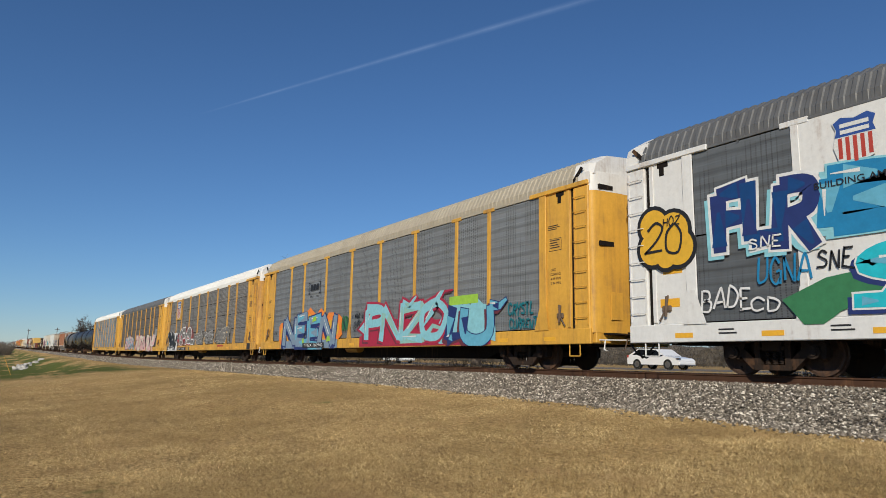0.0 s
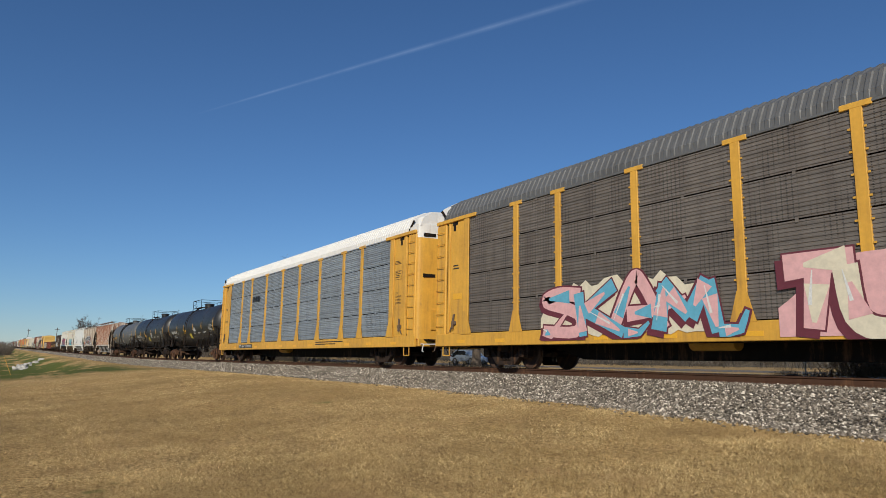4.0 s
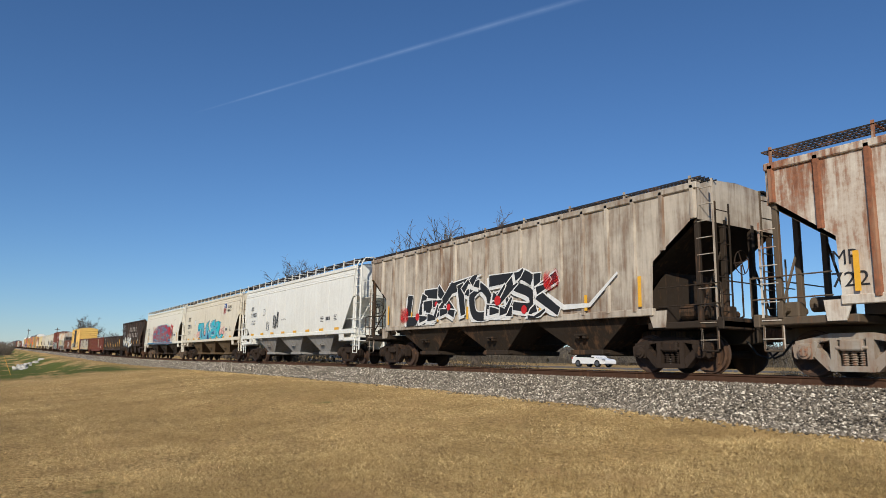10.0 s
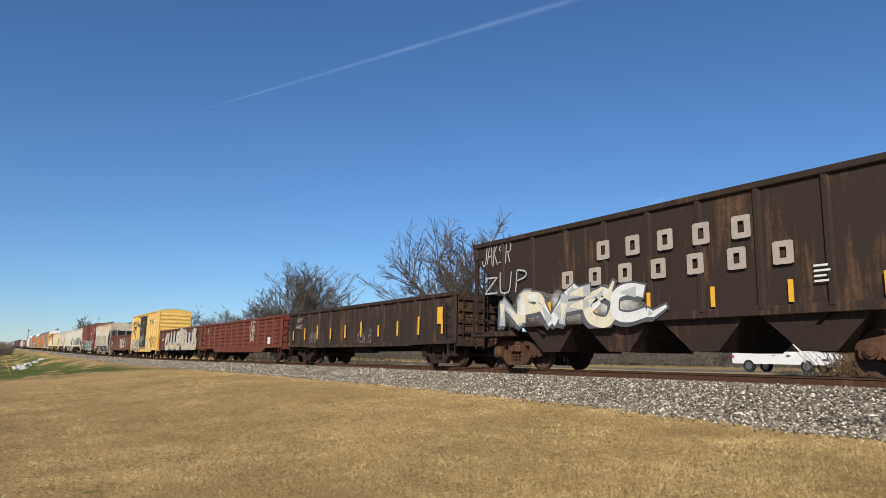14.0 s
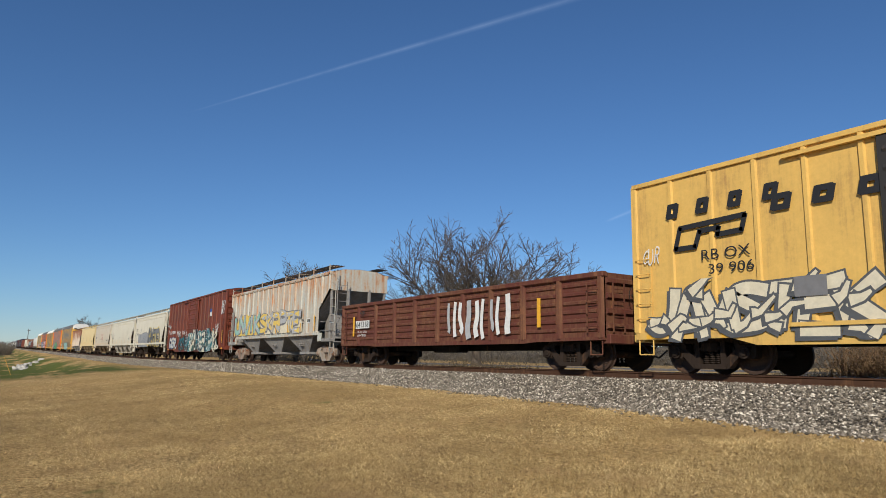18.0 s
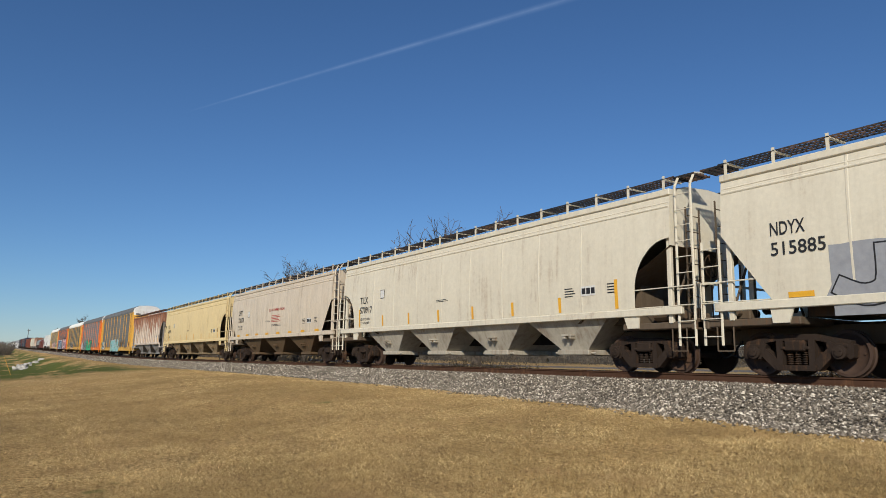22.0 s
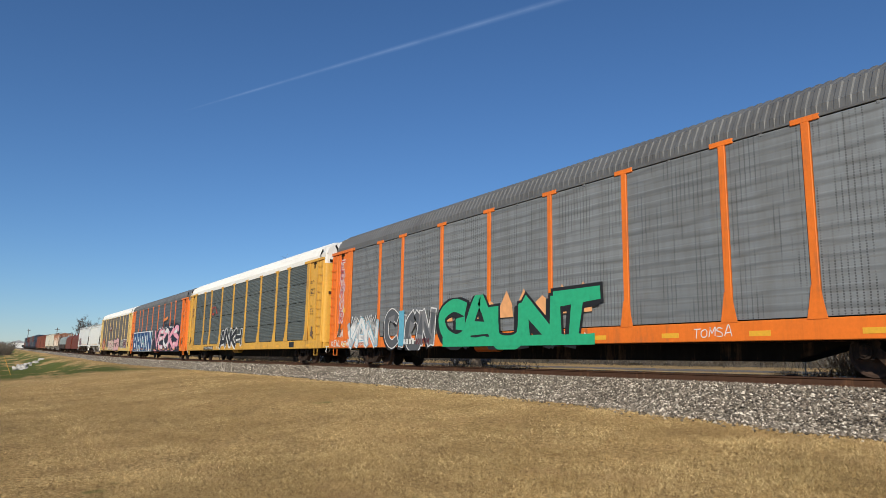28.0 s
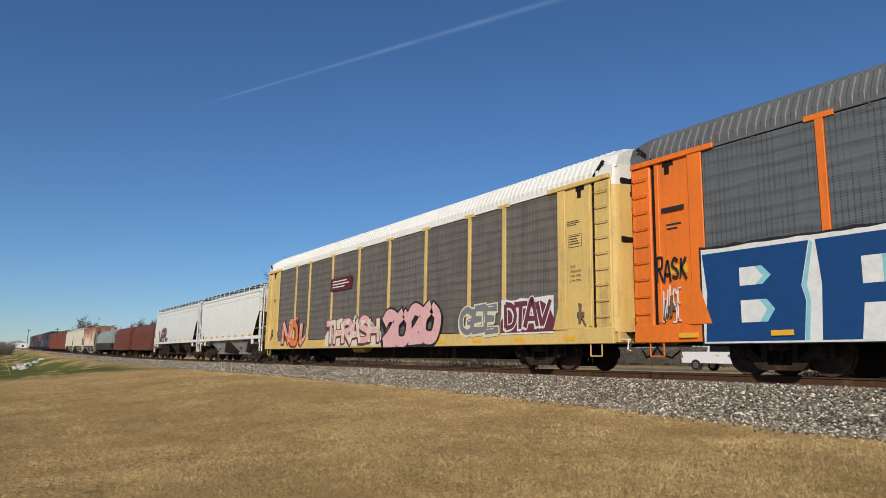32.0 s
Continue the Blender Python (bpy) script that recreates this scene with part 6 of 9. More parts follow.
# ---- boxcars, gondolas, open hopper, coil cars, containers ----
def boxcar(right, left, body, door_paint, label, z_top=4.62, ribs=14, door=(-1.45, 1.45), roof_paint=None, truck="dark", plug=True):
    car, h = new_car("boxcar", label, "boxcar", right, left)
    W, z0 = 1.50, 0.95
    roof_paint = roof_paint or body
    for y in (-W, W - 0.05):
        part("side_sheet", Shape().box(-h, h, y, y + 0.05, z0, z_top), body, car)
    part("side_sill", Shape().prism([(-h, 0.95), (-h, 0.78), (-h + 2.6, 0.78), (-h + 3.2, 0.62), (h - 3.2, 0.62), (h - 2.6, 0.78), (h, 0.78), (h, 0.95)], "y", -W - 0.03, -W + 0.05), body, car)
    for i in range(ribs):
        x = -h + 0.06 + (2 * h - 0.12) * i / (ribs - 1)
        if door[0] - 0.1 < x < door[1] + 0.1:
            continue
        part("side_post", Shape().prism([(x - 0.07, -W + 0.002), (x - 0.04, -W - 0.05), (x + 0.04, -W - 0.05), (x + 0.07, -W + 0.002)], "z", z0, z_top - 0.05), body, car)
    d = Shape().box(door[0], door[1], -W - 0.09, -W - 0.04, z0 + 0.12, z_top - 0.22, 0.012)
    n, ribs_ = 9, []
    for i in range(n):
        z = z0 + 0.35 + (z_top - z0 - 0.85) * i / (n - 1)
        ribs_.append(Shape().prism([(-W - 0.088, z - 0.07), (-W - 0.115, z), (-W - 0.088, z + 0.07)], "x", door[0] + 0.1, door[1] - 0.1))
    dd = part("door", d, door_paint, car, "sliding door")
    for r in ribs_:
        part("door_rib", r, door_paint, dd)
    for x in (door[0] + 0.5, door[1] - 0.5):
        part("lock_rod", Shape().cyl((x, -W - 0.13, z0 + 0.2), (x, -W - 0.13, z_top - 0.3), 0.022, 6), door_paint, dd)
    for z in (z0 + 0.02, z_top - 0.22):
        part("door_track", Shape().box(door[0] - 1.8, door[1] + 0.3, -W - 0.12, -W - 0.03, z, z + 0.08), body, car)
    arch = [(-W - 0.03, z_top), (-W - 0.03, z_top + 0.05), (-0.75, z_top + 0.20), (0, z_top + 0.25), (0.75, z_top + 0.20), (W + 0.03, z_top + 0.05), (W + 0.03, z_top)]
    part("roof", Shape().sheet([[(x, y, z) for y, z in arch] for x in (-h - 0.02, h + 0.02)]), roof_paint, car)
    part("roof_seams", Shape().box(-h, h, -W - 0.06, -W - 0.02, z_top - 0.06, z_top + 0.05, 0.01), roof_paint, car)
    for e in (1, -1):
        endw = Shape().prism([(-W, z0)] + [(y, z - 0.02) for y, z in arch[1:-1]] + [(W, z0)], "x", e * h - 0.02, e * h + 0.02)
        part("end_sheet", endw, body, car)
        for i in range(9):
            z = z0 + 0.35 + i * (z_top - z0 - 0.5) / 8.5
            part("end_corrugation", Shape().prism([(e * (h + 0.018), z - 0.14), (e * (h + 0.07), z - 0.05), (e * (h + 0.07), z + 0.05), (e * (h + 0.018), z + 0.14)], "y", -W + 0.12, W - 0.12), body, car)
        part("end_post", Shape().box(min(e * (h - 0.06), e * (h + 0.06)), max(e * (h - 0.06), e * (h + 0.06)), -W - 0.03, -W + 0.07, z0, z_top, 0.01), body, car)
        ladder(car, e * (h - 0.30), -W - 0.04, 1.1, 2.9, 0.42, body, "x", 5)
        ladder(car, e * (h + 0.08), -1.12, 1.1, 2.9, 0.42, body, "y", 5)
        part("end_sill", Shape().box(min(e * (h - 0.2), e * (h + 0.14)), max(e * (h - 0.2), e * (h + 0.14)), -W + 0.05, W - 0.05, 0.72, 0.97, 0.02), body, car)
        part("cross_platform", Shape().box(min(e * h, e * (h + 0.5)), max(e * h, e * (h + 0.5)), -1.1, 1.1, 1.06, 1.1), GRATE, car)
        part("stirrup_step", Shape().tube([(e * (h - 0.08), -W, 0.8), (e * (h - 0.08), -W, 0.42), (e * (h - 0.5), -W, 0.42), (e * (h - 0.5), -W, 0.8)], 0.018, 5), body, car)
    brake_gear(car, h + 0.16)
    part("underframe", Shape().box(-h + 0.2, h - 0.2, -0.3, 0.3, 0.62, 0.95).box(-h, h, -W + 0.05, W - 0.05, 0.9, 0.96), BLACK_STEEL, car)
    part("brake_reservoir", Shape().cyl((-1.5, -0.7, 0.62), (-0.3, -0.7, 0.62), 0.2, 12).box(0.2, 0.9, -0.9, -0.4, 0.5, 0.85, 0.03), BLACK_STEEL, car)
    for i in range(8):
        x = -h + 0.5 + (2 * h - 1) * i / 7
        part("reflector", Shape().box(x - 0.18, x + 0.18, -W - 0.034, -W - 0.03, 0.79, 0.89), YELLOW_MARK, car)
    trucks(car, (-h + 1.75, h - 1.75), truck)
    couplers(car, h + 0.6)
    return car, h, flat(-W - 0.002)


def gondola(right, left, body, label, z_top=2.47, posts=11, pressed=False, truck="dark", deep_sill=False):
    car, h = new_car("gondola", label, "gondola car", right, left)
    W, z0 = 1.46, 0.86
    for y in (-W, W - 0.04):
        part("side_sheet", Shape().box(-h, h, y, y + 0.04, z0, z_top), body, car)
    part("top_chord", Shape().box(-h - 0.03, h + 0.03, -W - 0.09, -W + 0.10, z_top - 0.02, z_top + 0.13, 0.025), body, car)
    part("far_top_chord", Shape().box(-h - 0.03, h + 0.03, W - 0.10, W + 0.09, z_top - 0.02, z_top + 0.13, 0.025), body, car)
    sill = [(-h, z0 + 0.02), (-h, 0.80), (-h + 2.7, 0.78), (-h + 3.3, 0.55 if deep_sill else 0.74), (h - 3.3, 0.55 if deep_sill else 0.74), (h - 2.7, 0.78), (h, 0.80), (h, z0 + 0.02)]
    part("side_sill", Shape().prism(sill, "y", -W - 0.05, -W + 0.06), body, car)
    xs = [-h + 0.10 + (2 * h - 0.20) * i / (posts - 1) for i in range(posts)]
    for x in xs:
        part("side_post", Shape().prism([(x - 0.10, -W + 0.002), (x - 0.06, -W - 0.085), (x + 0.06, -W - 0.085), (x + 0.10, -W + 0.002)], "z", z0, z_top), body, car)
    if pressed:
        for a, b in zip(xs, xs[1:]):
            for k in range(6):
                z = z0 + 0.22 + (z_top - z0 - 0.35) * k / 5.2
                part("panel_ridge", Shape().prism([(-W + 0.002, z - 0.07), (-W - 0.045, z - 0.03), (-W - 0.045, z + 0.03), (-W + 0.002, z + 0.07)], "x", a + 0.16, b - 0.16), body, car)
    for e in (1, -1):
        part("end_sheet", Shape().box(min(e * (h - 0.05), e * h), max(e * (h - 0.05), e * h), -W, W, z0, z_top + 0.1), body, car)
        for k in range(4):
            z = z0 + 0.3 + k * 0.4
            part("end_stiffener", Shape().prism([(e * h, z - 0.09), (e * (h + 0.09), z - 0.05), (e * (h + 0.09), z + 0.05), (e * h, z + 0.09)], "y", -W + 0.05, W - 0.05), body, car)
        part("end_sill", Shape().box(min(e * (h - 0.2), e * (h + 0.14)), max(e * (h - 0.2), e * (h + 0.14)), -W + 0.05, W - 0.05, 0.70, 0.95, 0.02), body, car)
        ladder(car, e * (h - 0.34), -W - 0.09, 1.0, 2.3, 0.42, body, "x", 4)
        ladder(car, e * (h + 0.12), -1.05, 1.0, 2.3, 0.42, body, "y", 4)
        part("stirrup_step", Shape().tube([(e * (h - 0.1), -W, 0.8), (e * (h - 0.1), -W, 0.42), (e * (h - 0.52), -W, 0.42), (e * (h - 0.52), -W, 0.8)], 0.018, 5), body, car)
    br = Shape().lathe([(-0.015, 0.26), (0.0, 0.275), (0.015, 0.26)], "x", 16, (h + 0.22, -0.5, 2.0))
    br.f = br.f[:-2]
    part("brake_wheel", br.cyl((h, -0.5, 2.0), (h + 0.22, -0.5, 2.0), 0.03, 6), TRUCK_DARK, car)
    part("floor", Shape().box(-h, h, -W + 0.04, W - 0.04, 0.84, 0.9), body, car)
    part("underframe", Shape().box(-h + 0.2, h - 0.2, -0.3, 0.3, 0.58, 0.86).box(-1.2, 0.6, -0.9, -0.5, 0.5, 0.8, 0.05), BLACK_STEEL, car)
    trucks(car, (-h + 1.7, h - 1.7), truck)
    couplers(car, h + 0.55)
    return car, h, flat(-W - 0.002)


def open_hopper(right, left, body, label):
    car, h = new_car("open_hopper", label, "hopper car", right, left)
    W, zt, zl = 1.50, 3.93, 1.36
    out = [(-h, zt), (-h, zt - 0.35), (-h + 2.0, 2.1), (-h + 2.0, zl), (h - 2.0, zl), (h - 2.0, 2.1), (h, zt - 0.35), (h, zt)]
    for y in (-W, W - 0.03):
        part("side_sheet", Shape().prism(out, "y", y, y + 0.03), body, car)
    for y in (-W, W):
        part("top_chord", Shape().box(-h - 0.03, h + 0.03, y - 0.09, y + 0.09, zt - 0.02, zt + 0.13, 0.02), body, car)
    for i in range(11):
        x = -h + 0.1 + (2 * h - 0.2) * i / 10
        zb = zl if abs(x) < h - 2.0 else 2.1 + (abs(x) - h + 2.0) / 2.0 * (zt - 0.35 - 2.1)
        part("side_post", Shape().prism([(x - 0.09, -W + 0.002), (x - 0.05, -W - 0.07), (x + 0.05, -W - 0.07), (x + 0.09, -W + 0.002)], "z", zb, zt), body, car)
    part("side_sill", Shape().box(-h + 1.9, h - 1.9, -W - 0.05, -W + 0.08, zl - 0.14, zl + 0.06, 0.015), body, car)
    for e in (1, -1):
        part("slope_sheet", Shape().sheet([[(e * h, y, zt - 0.4) for y in (-W, W)], [(e * (h - 3.4), y, 1.0) for y in (-W, W)]]), body, car)
        part("end_sheet", Shape().box(min(e * (h - 0.03), e * h), max(e * (h - 0.03), e * h), -W, W, zt - 0.45, zt), body, car)
        for y in (-W + 0.06, 0, W - 0.06):
            part("end_post", Shape().box(min(e * (h - 0.12), e * h), max(e * (h - 0.12), e * h), y - 0.06, y + 0.06, 1.1, zt - 0.3, 0.01), body, car)
        part("end_platform", Shape().box(min(e * (h - 1.9), e * (h + 0.2)), max(e * (h - 1.9), e * (h + 0.2)), -W, W, 0.98, 1.14, 0.02), body, car)
        part("stub_sill", Shape().box(min(e * (h - 3), e * (h + 0.3)), max(e * (h - 3), e * (h + 0.3)), -0.3, 0.3, 0.66, 1.0), body, car)
        ladder(car, e * (h - 0.30), -W + 0.02, 0.6, zt - 0.2, 0.42, body, "x", 9)
        ladder(car, e * (h + 0.06), -1.1, 1.15, zt - 0.4, 0.42, body, "y", 8)
        part("grab_rail", Shape().tube([(e * (h - 2), -W, 1.9), (e * h, -W, 1.9)], 0.016, 5).tube([(e * (h - 2), -W, 1.5), (e * h, -W, 1.5)], 0.016, 5), body, car)
    brake_gear(car, h + 0.1)
    for i in range(4):
        xc = (i - 1.5) * (2 * h - 4.4) / 4
        a = (2 * h - 4.4) / 8 - 0.05
        s = Shape().add([(xc - a, -W + 0.1, zl), (xc + a, -W + 0.1, zl), (xc + a, W - 0.1, zl), (xc - a, W - 0.1, zl), (xc - 0.35, -W + 0.25, 0.5), (xc + 0.35, -W + 0.25, 0.5), (xc + 0.35, W - 0.25, 0.5), (xc - 0.35, W - 0.25, 0.5)],
                        [(0, 1, 5, 4), (1, 2, 6, 5), (2, 3, 7, 6), (3, 0, 4, 7)])
        part("hopper_bay", s, body, car)
    for i in range(7):
        x = -h + 2.0 + (2 * h - 4.0) * i / 6
        part("reflector", Shape().box(x - 0.055, x + 0.055, -W - 0.078, -W - 0.072, zl + 0.1, zl + 0.55), YELLOW_MARK, car)
    trucks(car, (-h + 1.7, h - 1.7), "rust")
    couplers(car, h + 0.6)
    return car, h, flat(-W - 0.002)


def coil_car(right, left, hood, body, label):
    car, h = new_car("coil_car", label, "coil car", right, left)
    W = 1.5
    part("frame", Shape().box(-h, h, -W, W, 0.8, 1.25, 0.03), body, car)
    part("side_panel", Shape().prism([(-h, 1.25), (-h + 2, 0.78), (h - 2, 0.78), (h, 1.25), (h, 1.75), (-h, 1.75)], "y", -W - 0.02, -W + 0.05), body, car)
    arch = [(-W + 0.04, 1.7), (-W + 0.04, 2.7), (-1.25, 3.25), (-0.7, 3.6), (0, 3.7), (0.7, 3.6), (1.25, 3.25), (W - 0.04, 2.7), (W - 0.04, 1.7)]
    for a, b in ((-h + 0.5, -0.05), (0.05, h - 0.5)):
        part("hood", Shape().prism(arch, "x", a, b), hood, car, "rounded steel coil cover")
        m = (a + b) / 2
        part("lifting_bracket", Shape().box(m - 0.3, m + 0.3, -0.1, 0.1, 3.65, 3.95, 0.03).tube([(m - 0.5, 0, 3.7), (m, 0, 4.15), (m + 0.5, 0, 3.7)], 0.05, 6), hood, car)
    for e in (1, -1):
        part("end_platform", Shape().box(min(e * h, e * (h + 0.4)), max(e * h, e * (h + 0.4)), -W, W, 0.9, 1.2), body, car)
        ladder(car, e * (h - 0.3), -W - 0.03, 1.0, 1.7, 0.4, body, "x", 3)
    trucks(car, (-h + 1.7, h - 1.7), detail=False)
    couplers(car, h + 0.6)
    return car, h, flat(-W - 0.022)


def container_car(right, left, low, high, label):
    car, h = new_car("well_car", label, "container car", right, left)
    part("well", Shape().box(-h, h, -1.45, 1.45, 0.35, 1.15), BLACK_STEEL, car)
    for z0, mat in ((0.5, low), (3.15, high)):
        s = Shape().box(-h + 0.8, h - 0.8, -1.2, 1.2, z0, z0 + 2.6)
        n = int((2 * h - 2) / 0.28)
        for i in range(n):
            x = -h + 1 + i * 0.28
            s.box(x, x + 0.14, -1.22, -1.2, z0 + 0.15, z0 + 2.45)
        part("container", s, mat, car, "corrugated steel container")
    trucks(car, (-h + 0.9, h - 0.9), detail=False)
    couplers(car, h + 0.5)
    return car, h


# ---- the train, from its right-hand cars to the far ones ----
RACK_YELLOW = paint("rack_yellow", (0.70, 0.39, 0.045), 0.34, 0.10, 0.5, (0.17, 0.09, 0.03))
RACK_STREAKED = paint("rust_streaked_rack_yellow", (0.70, 0.39, 0.05), 0.5, 0.3, 0.55, (0.2, 0.09, 0.03))
RACK_PALE = paint("faded_rack_yellow", (0.70, 0.50, 0.16), 0.25, 0.08, 0.55, (0.18, 0.13, 0.07))
RACK_ORANGE = paint("rack_orange", (0.80, 0.19, 0.010), 0.28, 0.10, 0.5, (0.20, 0.06, 0.02))
RACK_WHITE = paint("rack_white", (0.74, 0.74, 0.72), 0.16, 0.05, 0.5, (0.3, 0.25, 0.2))
ROOF_BEIGE = paint("dusty_beige_roof", (0.46, 0.41, 0.31), 0.35, 0.0, 0.6, (0.2, 0.17, 0.12), 0.1)
ROOF_WHITE = paint("white_roof", (0.80, 0.79, 0.75), 0.15, 0.0, 0.55, (0.4, 0.36, 0.3))
ROOF_GREY = paint("galvanised_grey_roof", (0.17, 0.172, 0.172), 0.4, 0.0, 0.55, (0.07, 0.065, 0.06), 0.3)
CAP_WHITE = paint("white_end_cap", (0.78, 0.77, 0.74), 0.2, 0.08, 0.5, (0.35, 0.3, 0.22))
SCREEN_BLUE = perforated("blue_grey_screen", (0.27, 0.31, 0.35), 0.25)
SCREEN_GREY = perforated("grey_screen", (0.21, 0.225, 0.235), 0.35)
SCREEN_GREEN = perforated("green_grey_screen", (0.125, 0.145, 0.14), 0.3, (0.07, 0.07, 0.065))
SCREEN_BROWN = perforated("brown_dusted_screen", (0.17, 0.15, 0.13), 0.55, (0.07, 0.055, 0.045))
SCREEN_TAUPE = perforated("taupe_grey_screen", (0.24, 0.23, 0.215), 0.5)
SCREEN_DARK = perforated("dark_grey_screen", (0.19, 0.185, 0.172), 0.4, (0.08, 0.07, 0.06))
SCREEN_SLATE = perforated("slate_screen", (0.115, 0.125, 0.135), 0.3, (0.06, 0.06, 0.06))

sp = {k: spray(k, c) for k, c in {
    "lime": (0.35, 0.6, 0.05), "flame": (0.85, 0.25, 0.02), "peach": (0.80, 0.40, 0.16), "slate_dark": (0.10, 0.105, 0.115), "ice": (0.28, 0.58, 0.66), "pine": (0.05, 0.11, 0.095), "pale_gold": (0.72, 0.56, 0.12), "scarlet": (0.55, 0.015, 0.015), "crimson": (0.40, 0.02, 0.06), "rosewood": (0.28, 0.03, 0.07), "turquoise": (0.05, 0.50, 0.60), "azure": (0.03, 0.22, 0.45), "lilac_grey": (0.33, 0.34, 0.37), "night": (0.012, 0.014, 0.03), "rose": (0.82, 0.36, 0.45), "pink": (0.72, 0.42, 0.42), "sky": (0.15, 0.42, 0.58), "teal": (0.02, 0.17, 0.21), "mint": (0.3, 0.52, 0.46), "orange": (0.72, 0.2, 0.03),
    "red": (0.42, 0.03, 0.05), "navy": (0.02, 0.035, 0.16), "blue": (0.008, 0.055, 0.20), "white": (0.75, 0.75, 0.74), "black": (0.015, 0.015, 0.017), "silver": (0.45, 0.46, 0.48),
    "yellow": (0.75, 0.55, 0.12), "gold": (0.72, 0.42, 0.02), "green": (0.05, 0.2, 0.08), "bright_green": (0.05, 0.42, 0.2), "cream": (0.72, 0.66, 0.5), "maroon": (0.14, 0.03, 0.045), "slate": (0.22, 0.3, 0.4), "grey": (0.2, 0.2, 0.21)}.items()}


def shield(car, x, z, w, side, lift=0.008):
    """A shield badge: blue top, red and white stripes."""
    hgt = w * 1.2
    o = [(-0.5, 0.9), (-0.3, 1.0), (0, 0.94), (0.3, 1.0), (0.5, 0.9), (0.42, 0.72), (0.5, 0.4), (0.4, 0.12), (0, 0.0), (-0.4, 0.12), (-0.5, 0.4), (-0.42, 0.72)]
    pts = [(x + a * w, z + b * hgt) for a, b in o]
    b = part("badge", Shape().add([(a, side(c) - lift, c) for a, c in pts], [tuple(range(12))]), WHITE_MARK, car, "shield badge with blue top and red stripes")
    top = [(x - 0.47 * w, z + 0.88 * hgt), (x - 0.3 * w, z + 0.97 * hgt), (x, z + 0.91 * hgt), (x + 0.3 * w, z + 0.97 * hgt), (x + 0.47 * w, z + 0.88 * hgt), (x + 0.4 * w, z + 0.72 * hgt), (x + 0.45 * w, z + 0.58 * hgt), (x - 0.45 * w, z + 0.58 * hgt), (x - 0.4 * w, z + 0.72 * hgt)]
    part("badge_field", Shape().add([(a, side(c) - lift - 0.004, c) for a, c in top], [tuple(range(9))]), BLUE_MARK, b)
    s = Shape()
    for i in range(5):
        xa = x + w * (-0.38 + i * 0.165)
        d = 0.05 + 0.10 * abs(i - 2) / 2
        s.add([(xa, side(z) - lift - 0.004, z + hgt * d), (xa + w * 0.09, side(z) - lift - 0.004, z + hgt * d), (xa + w * 0.09, side(z) - lift - 0.004, z + hgt * 0.56), (xa, side(z) - lift - 0.004, z + hgt * 0.56)], [(0, 1, 2, 3)])
    part("badge_stripes", s, RED_MARK, b)
    n = Shape()
    for r in range(2):
        n.box(x - 0.32 * w, x + 0.32 * w, side(z) - lift - 0.0085, side(z) - lift - 0.008, z + hgt * (0.63 + 0.13 * r), z + hgt * (0.71 + 0.13 * r))
    part("badge_bars", n, WHITE_MARK, b)


LONG_RACK = (2.0, 4.8, 6.7, 9.55, 12.38)


